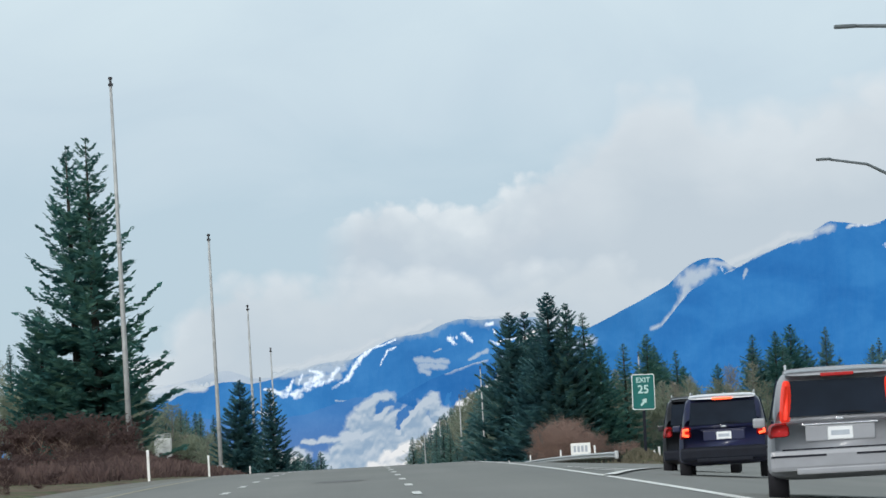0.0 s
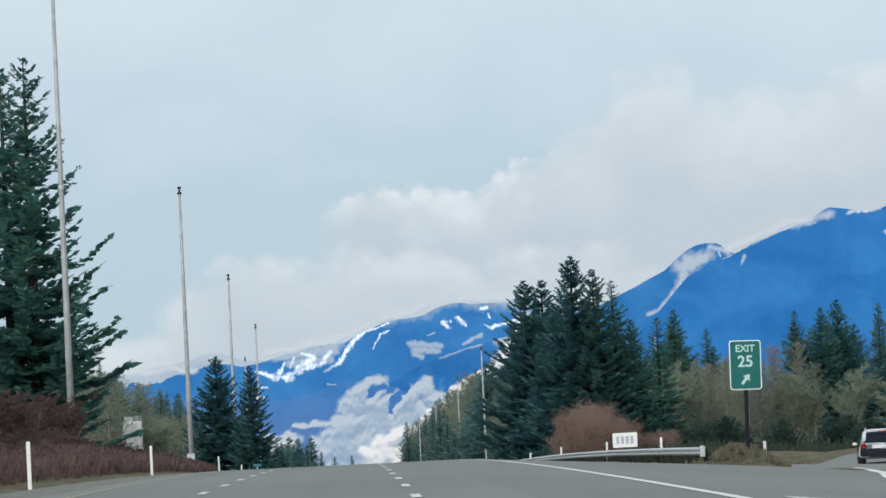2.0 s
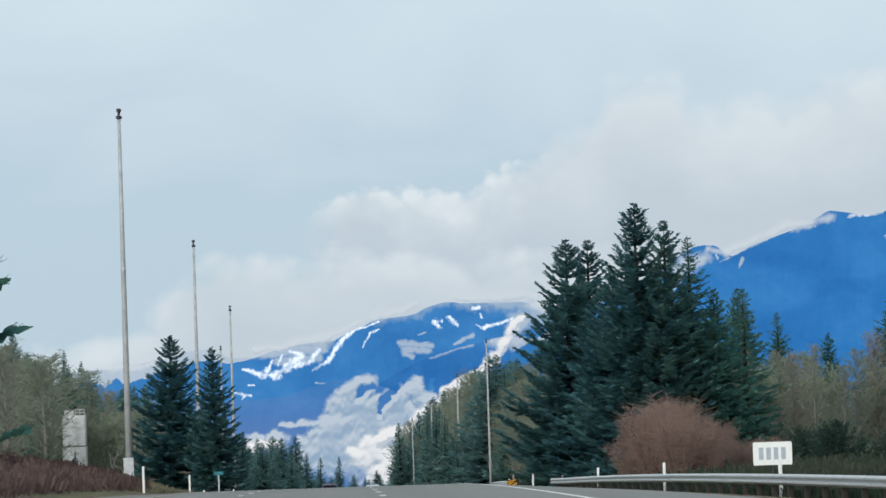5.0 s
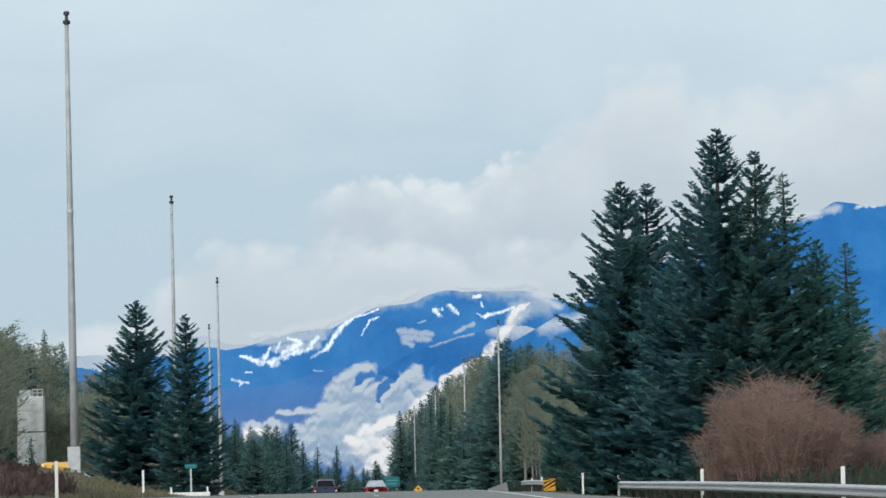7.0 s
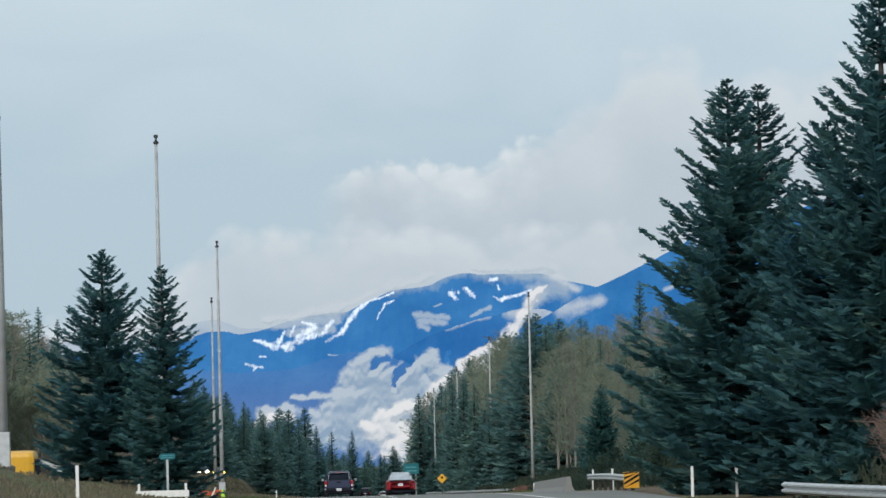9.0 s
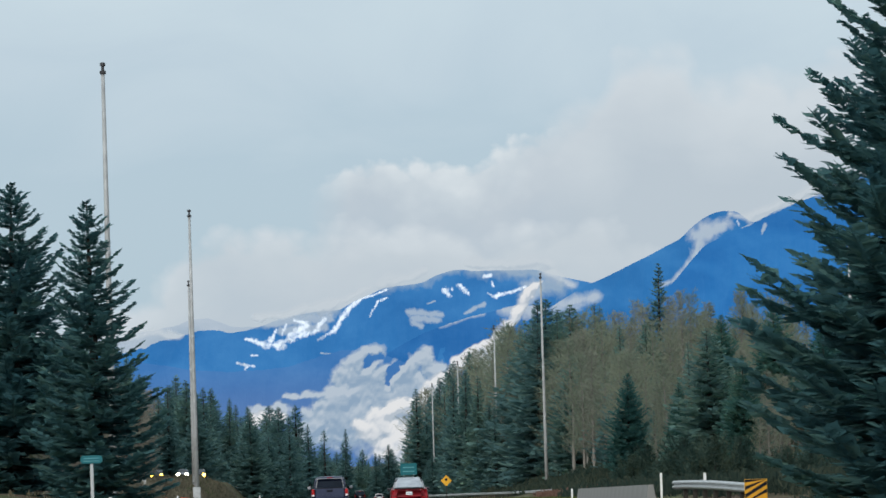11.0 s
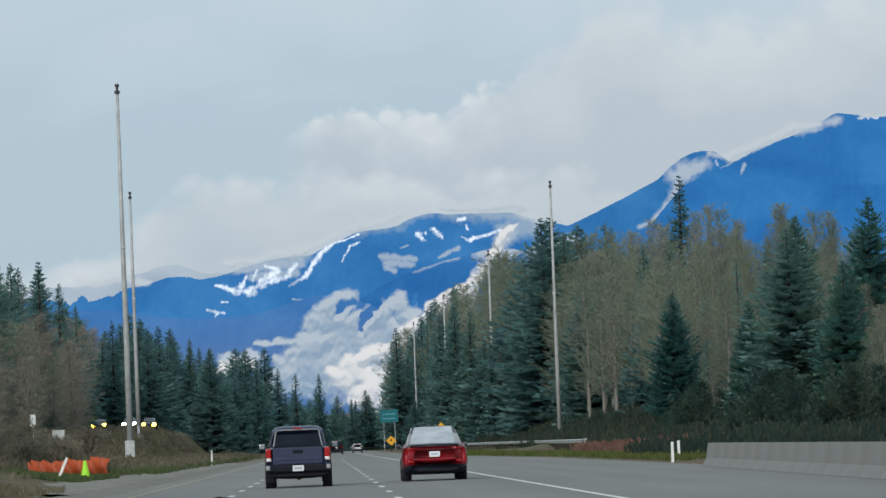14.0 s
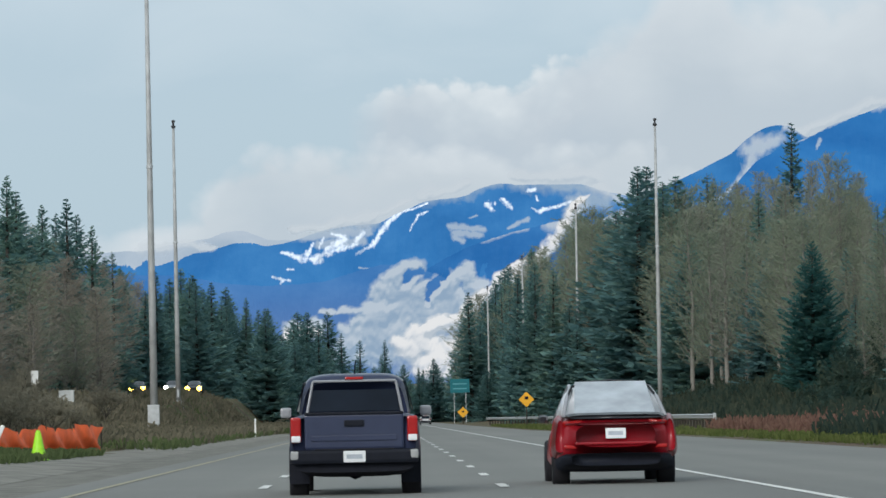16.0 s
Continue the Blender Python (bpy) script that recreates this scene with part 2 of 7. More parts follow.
M = {
    "pavement": pavement_mat(),
    "ground": ground_mat(),
    "tar": plain("dark_tar", (0.125, 0.125, 0.122), 0.8, vary=0.3),
    "gravel": plain("grey_gravel", (0.15, 0.145, 0.125), 0.95, vary=0.45, scale=1.5),
    "pale_gravel": plain("pale_gravel", (0.185, 0.178, 0.155), 0.95, vary=0.4, scale=0.8),
    "line": plain("white_road_paint", (0.66, 0.66, 0.63), 0.65, vary=0.2, scale=6),
    "yellow_line": plain("yellow_road_paint", (0.32, 0.29, 0.19), 0.65, vary=0.2),
    "steel": plain("galvanised_steel", (0.46, 0.48, 0.49), 0.5, 0.35, vary=0.14, scale=3),
    "lamp_steel": plain("weathered_lamp_steel", (0.10, 0.12, 0.13), 0.6, 0.2, vary=0.14, scale=3),
    "pole": plain("weathered_pole_steel", (0.36, 0.37, 0.37), 0.6, 0.2, vary=0.2, scale=1.2),
    "dark_steel": plain("dark_steel", (0.05, 0.05, 0.055), 0.5, 0.4),
    "wood": plain("dark_timber", (0.035, 0.03, 0.024), 0.85, vary=0.3),
    "green_sign": plain("green_sign_sheet", (0.003, 0.115, 0.105), 0.45, vary=0.1, scale=3),
    "pale_legend": plain("pale_sign_legend", (0.42, 0.60, 0.57), 0.5, vary=0.06),
    "teal_sign": plain("teal_sign_sheet", (0.004, 0.125, 0.15), 0.45, vary=0.1, scale=3),
    "teal_legend": plain("dull_sign_legend", (0.10, 0.30, 0.33), 0.5, vary=0.1),
    "white_sign": plain("white_sign_sheet", (0.78, 0.79, 0.77), 0.45, vary=0.05),
    "yellow_sign": plain("amber_sign_sheet", (0.72, 0.36, 0.02), 0.5, vary=0.08),
    "black": plain("black_plastic", (0.007, 0.009, 0.016), 0.65, spec=0.2, vary=0.25),
    "rubber": plain("tyre_rubber", (0.012, 0.012, 0.016), 0.85, vary=0.2),
    "alloy": plain("alloy_wheel", (0.35, 0.36, 0.37), 0.35, 0.8),
    "chrome": plain("bright_metal", (0.7, 0.7, 0.72), 0.18, 1.0, vary=0.04),
    "glass": dark_glass("tinted_glass", (0.008, 0.012, 0.02)),
    "grey_paint": paint("dark_blue_grey_paint", (0.030, 0.040, 0.085)),
    "red_paint": paint("deep_red_paint", (0.30, 0.007, 0.015)),
    "navy_paint": paint("navy_paint", (0.014, 0.018, 0.06)),
    "white_paint": paint("white_paint", (0.72, 0.73, 0.75)),
    "black_paint": paint("black_paint", (0.008, 0.008, 0.012)),
    "silver_paint": paint("silver_paint", (0.30, 0.31, 0.335)),
    "red_lens": plain("red_lens", (0.36, 0.012, 0.012), 0.25, vary=0.1),
    "dark_red": plain("dark_red_lens", (0.12, 0.006, 0.010), 0.3, vary=0.1),
    "clear_lens": plain("clear_lens", (0.75, 0.76, 0.78), 0.2, vary=0.05),
    "brake_glow": glow("lit_brake_lens", (1.0, 0.09, 0.03), 2.2),
    "lit_red": glow("lit_tail_lens", (0.75, 0.04, 0.02), 0.55),
    "head_glow": glow("lit_headlamp", (1.0, 0.92, 0.72), 14.0),
    "amber_glow": glow("lit_amber_lamp", (1.0, 0.60, 0.08), 12.0),
    "plate": plain("number_plate", (0.72, 0.74, 0.75), 0.5, vary=0.06),
    "plate_bar": plain("plate_bar", (0.38, 0.42, 0.47), 0.5),
    "orange_net": plain("orange_mesh_plastic", (0.85, 0.13, 0.03), 0.6, vary=0.2, scale=2),
    "lime": plain("lime_plastic", (0.36, 0.75, 0.03), 0.5, vary=0.1),
    "white_plastic": plain("white_plastic", (0.74, 0.74, 0.71), 0.55, vary=0.1),
    "concrete": plain("weathered_concrete", (0.205, 0.205, 0.195), 0.85, vary=0.12, scale=0.6),
    "needles": foliage("fir_needles", (0.050, 0.150, 0.150), (0.080, 0.200, 0.180), (0.125, 0.24, 0.17), 4.0, 0.37),
    "needles_near": foliage("near_fir_needles", (0.054, 0.145, 0.172), (0.088, 0.198, 0.205), (0.14, 0.25, 0.195), 9.0, 0.37),
    # far needles: distance haze put into a paler, bluer base colour
    "needles_hazed": foliage("hazed_fir_needles", (0.100, 0.205, 0.225), (0.145, 0.265, 0.255), (0.21, 0.325, 0.25), 2.6, 0.33),
    "bark": plain("fir_bark", (0.045, 0.042, 0.036), 0.9, vary=0.35),
    "red_bark": plain("dogwood_bark", (0.22, 0.155, 0.13), 0.85, vary=0.25),
    "pale_bark": plain("alder_bark", (0.19, 0.182, 0.162), 0.85, vary=0.3),
    "bush_leaves": foliage("bush_leaves", (0.034, 0.070, 0.062), (0.060, 0.098, 0.078), (0.105, 0.130, 0.085), 9.0, 0.43),
    "buds": foliage("budding_twigs", (0.165, 0.205, 0.155), (0.225, 0.262, 0.195), (0.30, 0.328, 0.235)),
    "pale_buds": foliage("grey_budding_twigs", (0.20, 0.22, 0.18), (0.265, 0.28, 0.225), (0.34, 0.35, 0.27)),
    "brown_buds": foliage("brown_budding_twigs", (0.225, 0.205, 0.175), (0.30, 0.275, 0.23), (0.38, 0.35, 0.285)),
    "scrub_twigs": foliage("grey_scrub_twigs", (0.17, 0.16, 0.125), (0.25, 0.235, 0.18), (0.33, 0.30, 0.225)),
    "red_twigs": foliage("red_brown_twigs", (0.22, 0.15, 0.13), (0.32, 0.22, 0.185), (0.40, 0.29, 0.235)),
    "dry_grass": foliage("dry_grass", (0.11, 0.105, 0.07), (0.18, 0.165, 0.11), (0.26, 0.235, 0.16)),
    "green_grass": foliage("verge_grass", (0.05, 0.075, 0.022), (0.10, 0.13, 0.04), (0.17, 0.19, 0.07)),
    "fresh_grass": foliage("fresh_grass", (0.07, 0.10, 0.045), (0.105, 0.14, 0.06), (0.15, 0.18, 0.085)),
    "brush": foliage("dark_undergrowth", (0.10, 0.10, 0.07), (0.17, 0.155, 0.11), (0.25, 0.22, 0.16)),
    "dark_brush": foliage("dark_green_undergrowth", (0.022, 0.042, 0.038), (0.045, 0.065, 0.05), (0.085, 0.095, 0.065)),
    "rust_twigs": foliage("rust_brown_twigs", (0.14, 0.08, 0.065), (0.20, 0.115, 0.09), (0.27, 0.165, 0.125)),
    "maroon_twigs": foliage("maroon_twigs", (0.08, 0.055, 0.055), (0.125, 0.085, 0.08), (0.18, 0.125, 0.11)),
    # pale tone stands in for the sky reflected in the rear glass
    "pale_glass": dark_glass("sky_toned_rear_glass", (0.30, 0.33, 0.36), 0.12),
    "yellow_paint": paint("machine_yellow", (0.7, 0.38, 0.03)),
    "siding": plain("pale_siding", (0.48, 0.50, 0.49), 0.75, vary=0.3, scale=0.9),
}

# ---- building helpers ----


def mesh(name, verts, faces, mats, smooth=False, idx=None):
    me = bpy.data.meshes.new(name)
    me.from_pydata([tuple(v) for v in verts], [], faces)
    for m in mats if isinstance(mats, (list, tuple)) else [mats]:
        me.materials.append(m)
    if idx is not None:
        me.polygons.foreach_set("material_index", idx)
    if smooth:
        me.polygons.foreach_set("use_smooth", [True] * len(me.polygons))
    me.update()
    return me


def part(name, bm, material, parent=None, label="", at=None, smooth=False):
    """Links a bmesh, a (verts, faces) pair or a mesh as one object under a thing or a part."""
    if isinstance(bm, bpy.types.Mesh):
        me = bm
    elif isinstance(bm, tuple):
        me = mesh(name, bm[0], bm[1], material, smooth)
    else:
        me = bpy.data.meshes.new(name)
        bm.to_mesh(me)
        bm.free()
        me.materials.append(material)
        if smooth:
            me.polygons.foreach_set("use_smooth", [True] * len(me.polygons))
    ob = new(name, me)
    if parent is not None:
        ob.parent = parent
    if at is not None:
        ob.matrix_basis = at
    if label:
        tagged(ob, label)
    return ob


def thing(name, label, category, m=None, group="", kind=""):
    ob = new(name)
    ob.empty_display_size = 0.3
    if m is not None:
        ob.matrix_basis = m
    return tagged(ob, label, category, group, kind)


def box(x0, x1, y0, y1, z0, z1, bevel=0.0, seg=2):
    bm = bmesh.new()
    bmesh.ops.create_cube(bm, size=1)
    for v in bm.verts:
        v.co = Vector(((x0 + x1) / 2 + v.co.x * (x1 - x0), (y0 + y1) / 2 + v.co.y * (y1 - y0), (z0 + z1) / 2 + v.co.z * (z1 - z0)))
    if bevel:
        bmesh.ops.bevel(bm, geom=bm.edges[:], offset=bevel, segments=seg, affect="EDGES", profile=0.6)
    return bm


def tube(points, radii, sides=8, caps=True):
    """A bent tapering tube as (verts, faces)."""
    vs, fs = [], []
    pts = [Vector(p) for p in points]
    for i, p in enumerate(pts):
        d = (pts[min(i + 1, len(pts) - 1)] - pts[max(i - 1, 0)]).normalized()
        side = d.cross(Vector((0.31, 0.95, 0.05)))
        side = side.normalized() if side.length > 1e-3 else Vector((1, 0, 0))
        up = d.cross(side)
        for k in range(sides):
            a = 2 * math.pi * k / sides
            vs.append(p + (side * math.cos(a) + up * math.sin(a)) * radii[i])
    for i in range(len(pts) - 1):
        for k in range(sides):
            j = (k + 1) % sides
            fs.append((i * sides + k, i * sides + j, (i + 1) * sides + j, (i + 1) * sides + k))
    if caps:
        fs.append(tuple(reversed(range(sides))))
        fs.append(tuple((len(pts) - 1) * sides + k for k in range(sides)))
    return vs, fs


def lathe(profile, sides=12):
    """(radius, z) pairs turned round z, as (verts, faces)."""
    return tube([(0, 0, z) for r, z in profile], [max(r, 0.0005) for r, z in profile], sides)


def join(*geos):
    vs, fs = [], []
    for v, f in geos:
        o = len(vs)
        vs += v
        fs += [tuple(i + o for i in q) for q in f]
    return vs, fs


def sstep(a, b, x):
    t = np.clip((np.asarray(x, float) - a) / (b - a), 0, 1)
    return t * t * (3 - 2 * t)


# ---- lie of the land ----


def road_z(y):
    """Height of the road: a crest that runs out into a steady fall."""
    y = np.asarray(y, float)
    s = np.clip(y, 0, 430) / 457.0
    return -4.456 * s ** 2 - 1.858 * s ** 3 - 0.029 * np.clip(y - 430, 0, 2200) - 0.02 * np.clip(y - 1450, 0, 900)


def right_edge(y):
    """Right edge of the paved width."""
    return np.interp(y, [-400, 150, 205, 230, 366, 430, 480, 535, 640, 760, 5000], [15.5, 15.5, 13.2, 10.2, 9.6, 10.6, 11.2, 12.4, 12.6, 9.6, 9.0])


def pave_z(x, y):
    """The pavement: the exit lane falls away to the right of the main lanes."""
    x, y = np.asarray(x, float), np.asarray(y, float)
    return road_z(y) - (0.07 + 0.02 * (1 - sstep(100, 200, y))) * np.clip(x - 4.7, 0, None) * (1 - sstep(350, 440, y))


def land_z(x, y):
    x, y = np.asarray(x, float), np.asarray(y, float)
    z = pave_z(np.minimum(x, right_edge(y)), y)
    lump = 0.25 * np.sin(x * 0.21 + y * 0.043) + 0.18 * np.sin(x * 0.37 - y * 0.081 + 2)
    # left bank, the level of the opposite carriageway, the hillside behind it
    l = -8.6 - x
    bank = 1.3 * sstep(0, 6.5, l) * (0.25 + 0.75 * sstep(180, 330, y)) * (1 - 0.85 * sstep(490, 600, y))
    far = (2.1 * sstep(600, 760, y) + 1.6 * sstep(780, 880, y)) * sstep(8, 13, l) * (1 - sstep(1100, 1400, y))
    hill = 12 * sstep(22, 60, l) * sstep(420, 800, y) * (1 - sstep(1050, 1400, y))
    z = z + np.where(l > 0, bank + far + hill + lump * sstep(1, 8, l), 0)
    r = x - right_edge(y) - 0.6
    dip = -0.32 * sstep(0, 1.2, r) * (1 - sstep(420, 500, y))
    ledge = 0.35 * sstep(0.5, 4, r) * sstep(455, 500, y) * (1 - sstep(560, 640, y))
    rise = 9.5 * sstep(8, 42, r) * sstep(520, 760, y) * (1 - sstep(1050, 1400, y))
    z = z + np.where(r > 0, dip + ledge + rise + lump * sstep(4, 9, r), 0)
    # grassy mound at the foot of the exit sign
    z = z + 0.5 * np.exp(-((x - 13.9) / 1.2) ** 2 - ((y - 203.5) / 5.0) ** 2) * (x > 13.3)
    # under the pavement the land lies a little lower
    return z - np.where((x > -8.4) & (r < -0.3), 0.18, 0.0)


def zl(x, y):
    return float(land_z(x, y))


def strip(x0, x1, ys, lift=0.0, thick=0.0):
    """A sheet along the road between two edges, each a number or a function of y."""
    vs, fs = [], []
    f0 = x0 if callable(x0) else (lambda y: x0)
    f1 = x1 if callable(x1) else (lambda y: x1)
    for y in ys:
        a, b = float(f0(y)), float(f1(y))
        za, zb = float(pave_z(a, y)) + lift, float(pave_z(b, y)) + lift
        vs += [(a, y, za - thick), (a, y, za), (b, y, zb), (b, y, zb - thick)]
    for i in range(len(ys) - 1):
        o = 4 * i
        fs += [(o + 1, o + 2, o + 6, o + 5)]
        if thick:
            fs += [(o, o + 1, o + 5, o + 4), (o + 2, o + 3, o + 7, o + 6)]
    return vs, fs


gx = np.unique(np.concatenate([np.arange(-44, 74.1, 1.0), [-3200, -1500, -800, -420, -240, -150, -110, -90, -75, -62, -52, 82, 95, 110, 135, 180, 260, 420, 800, 1500, 3200]]))
gy = np.unique(np.concatenate([np.arange(-60, 1100, 4.0), np.arange(1100, 1700, 20.0), [-900, -400, -200, -120, 1800, 2000, 2300, 2700, 3200, 3800, 4400, 4990]]))
GX, GY = np.meshgrid(gx, gy)
GZ = land_z(GX, GY)
nx_, ny_ = len(gx), len(gy)
verts = np.stack([GX.ravel(), GY.ravel(), GZ.ravel()], 1)
faces = [(j * nx_ + i, j * nx_ + i + 1, (j + 1) * nx_ + i + 1, (j + 1) * nx_ + i) for j in range(ny_ - 1) for i in range(nx_ - 1)]
tagged(part("ground", mesh("ground", verts.tolist(), faces, M["ground"], True), None), "rough grassy verge and banks beside the highway", "ground", kind="structure")

YS = list(np.arange(-60, 1440, 6.0))
road = part("road", strip(-6.4, 4.7, YS, 0.0, 0.35), M["pavement"])
tagged(road, "pale worn grey highway pavement with white lane paint", "road", kind="structure")
part("shoulder", strip(4.7, lambda y: float(right_edge(y)), YS, 0.0, 0.35), M["pavement"], road, "paved shoulder and exit lane")
part("gravel_shoulder", strip(-8.5, -6.4, YS, -0.03, 0.3), M["gravel"], road, "grey gravel shoulder")

av, af = [], []
for i, y in enumerate(np.arange(520, 770, 2.5)):
    edge = -11.4 + 0.7 * math.sin(y * 0.13) + 0.4 * math.sin(y * 0.41) + 2.6 * (float(sstep(740, 770, y)) + 1 - float(sstep(520, 545, y)))
    for k in range(5):
        x = -8.1 + (edge + 8.1) * k / 4
        av.append((x, y, float(pave_z(x, y)) - 0.024 if k == 0 else zl(x, y) + (0.035 if k < 4 else -0.03)))
af = [(5 * i + k, 5 * i + k + 5, 5 * i + k + 6, 5 * i + k + 1) for i in range(len(av) // 5 - 1) for k in range(4)]
part("gravel_apron", (av, af), M["pale_gravel"], road, "pale gravel apron beside the carriageway")


def ramp_strip(name, label, mid, ys, half, lift):
    vs = []
    for y in ys:
        for dx in (-half, half):
            vs.append((mid(y) + dx, y, zl(mid(y) + dx, y) + lift))
    fs = [(2 * i, 2 * i + 1, 2 * i + 3, 2 * i + 2) for i in range(len(ys) - 1)]
    return tagged(part(name, (vs, fs), M["pavement"]), label, "ramp", kind="structure")


ramp_strip("exit_ramp", "grey paved exit ramp curving off the highway", lambda y: 14.6 + 0.0015 * max(0, y - 150) ** 2, np.arange(150, 290, 5.0), 2.7, 0.05)

def blot(name, x, y, rx, ry, mat, label, seed):
    """A low worn patch on the pavement, with an uneven outline."""
    r = random.Random(seed)
    n = 18
    vs = []
    for i in range(n):
        a = 6.283 * i / n
        f = r.uniform(0.7, 1.15)
        px, py = x + math.cos(a) * rx * f, y + math.sin(a) * ry * f
        vs.append((px, py, float(pave_z(px, py)) + 0.006))
    return part(name, (vs, [tuple(range(n))]), M[mat], road, label)


blot("patch", -0.15, 481.5, 0.75, 2.6, "tar", "dark tar patch", 1)
blot("patch", -1.55, 480.5, 0.32, 1.6, "tar", "small dark tar patch", 2)
blot("patch", -0.6, 96, 0.6, 3.0, "tar", "dark tar patch", 3)
LANE_L, LANE_R, EDGE_R, EDGE_L = -2.85, 0.86, 4.55, -5.6
for a, b, nm, lab, mt in ((EDGE_R - 0.07, EDGE_R + 0.07, "edge_line", "solid white edge line", "line"), (EDGE_L - 0.06, EDGE_L + 0.06, "edge_line", "worn pale yellow edge line", "yellow_line")):
    part(nm, strip(a, b, YS, 0.008), M[mt], road, lab)
gore = [(EDGE_R + 0.05, 76.5), (5.5, 87), (6.5, 98), (7.7, 110.5), (9.1, 123), (10.6, 136), (12.1, 149), (13.7, 162), (15.4, 180), (17.2, 200)]
gv, gf = [], []
for x, y in gore:
    z = max(float(pave_z(x, y)), zl(x, y) + 0.05 if y > 150 else -99.0) + 0.03
    gv += [(x - 0.14, y, z), (x + 0.14, y, z)]
gf = [(2 * i, 2 * i + 1, 2 * i + 3, 2 * i + 2) for i in range(len(gore) - 1)]
part("gore_line", (gv, gf), M["line"], road, "white gore line")
gv, gf = [], []
for k in range(2):
    y = 95 + 9 * k
    x0, x1 = EDGE_R + 0.6, EDGE_R + 0.4 + 0.06 * (y - 76)
    o = len(gv)
    gv += [(x, yy, float(pave_z(x, yy)) + 0.02) for x, yy in ((x0, y), (x1, y - 4), (x1, y - 2.2), (x0, y + 1.8))]
    gf.append((o, o + 1, o + 2, o + 3))
part("gore_chevron", (gv, gf), M["line"], road, "white gore chevrons")
dash_me = mesh("lane_dash", [(-0.075, 0, 0), (0.075, 0, 0), (0.075, 3.05, 0), (-0.075, 3.05, 0)], [(0, 1, 2, 3)], M["line"])
for lx, start in ((LANE_L, 8.5), (LANE_R, 5.8)):
    for i in range(62):
        y = start + 12.19 * i
        tilt = math.degrees(math.atan2(float(road_z(y + 3) - road_z(y)), 3))
        part("lane_dash", dash_me, None, road, at=pose(lx, y, float(road_z(y)) + 0.013, tilt))

# ---- far range ----
EYE = Vector((-0.15, 275.0, -0.6))


def angled(yaw, tilt, d):
    return (EYE.x + math.tan(radians(yaw)) * d, EYE.y + d, EYE.z + math.tan(radians(tilt - 0.03)) * d)


def strokes(uv, rows):
    """How deep each bearing lies in a set of tapering strokes (from, to, both radii): 1 on the middle line, 0 at the rim, below 0 outside."""
    best = np.full(len(uv), -9.0)
    for u0, v0, u1, v1, r0, r1 in rows:
        a, d = np.array((u0, v0)), np.array((u1 - u0, v1 - v0))
        s = np.clip(((uv - a) @ d) / max(1e-9, float(d @ d)), 0, 1)
        gap = np.hypot(*(uv - a - s[:, None] * d).T)
        best = np.maximum(best, 1 - gap / (r0 + (r1 - r0) * s))
    return np.clip(best, -1.5, 1)


def wobble(uv, size, amount, seed):
    """Bearings pushed about by noise of three sizes, so that what is drawn on them gets an uneven outline."""
    out = np.array(uv, float)
    for i, (u, v) in enumerate(uv):
        p = Vector((u / size, v / size, seed))
        a, b, c = noise.noise_vector(p), noise.noise_vector(p * 2.7), noise.noise_vector(p * 7.1)
        out[i, 0] += amount * (a.x + 0.5 * b.x + 0.25 * c.x)
        out[i, 1] += amount * (a.y + 0.5 * b.y + 0.25 * c.y)
    return out


def store(me, name, values):
    me.attributes.new(name, "FLOAT", "POINT").data.foreach_set("value", np.asarray(values, np.float32))


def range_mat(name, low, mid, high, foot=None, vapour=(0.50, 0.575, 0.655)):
    """Wooded slopes with miles of blue air painted on as glowing haze, and snow and mist where the mesh says so."""
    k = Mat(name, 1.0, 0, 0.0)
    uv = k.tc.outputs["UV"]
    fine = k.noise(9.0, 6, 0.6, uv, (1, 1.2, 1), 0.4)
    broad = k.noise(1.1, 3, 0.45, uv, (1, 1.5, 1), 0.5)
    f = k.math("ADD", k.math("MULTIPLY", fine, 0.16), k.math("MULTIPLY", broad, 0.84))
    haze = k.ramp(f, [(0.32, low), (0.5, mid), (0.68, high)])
    # foot: a paler tone of the painted haze, growing downwards
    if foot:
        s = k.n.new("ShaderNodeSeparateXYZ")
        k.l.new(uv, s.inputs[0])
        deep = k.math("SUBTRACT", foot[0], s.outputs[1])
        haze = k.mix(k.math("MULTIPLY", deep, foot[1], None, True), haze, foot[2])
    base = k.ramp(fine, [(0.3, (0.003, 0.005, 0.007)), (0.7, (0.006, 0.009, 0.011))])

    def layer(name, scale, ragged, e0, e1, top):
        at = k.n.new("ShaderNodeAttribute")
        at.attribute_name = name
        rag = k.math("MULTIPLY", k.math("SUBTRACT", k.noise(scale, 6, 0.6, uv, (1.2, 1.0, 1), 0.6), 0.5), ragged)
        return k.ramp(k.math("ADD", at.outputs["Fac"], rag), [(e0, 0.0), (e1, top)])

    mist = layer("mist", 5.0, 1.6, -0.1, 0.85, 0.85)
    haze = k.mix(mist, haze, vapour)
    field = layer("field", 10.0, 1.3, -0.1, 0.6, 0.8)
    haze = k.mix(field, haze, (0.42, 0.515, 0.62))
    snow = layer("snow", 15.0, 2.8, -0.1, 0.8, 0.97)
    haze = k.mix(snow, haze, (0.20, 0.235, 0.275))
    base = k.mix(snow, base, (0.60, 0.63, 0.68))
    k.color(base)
    # haze, mist and some snow brightness are painted in as emission
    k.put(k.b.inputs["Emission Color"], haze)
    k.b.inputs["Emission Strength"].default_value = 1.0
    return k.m


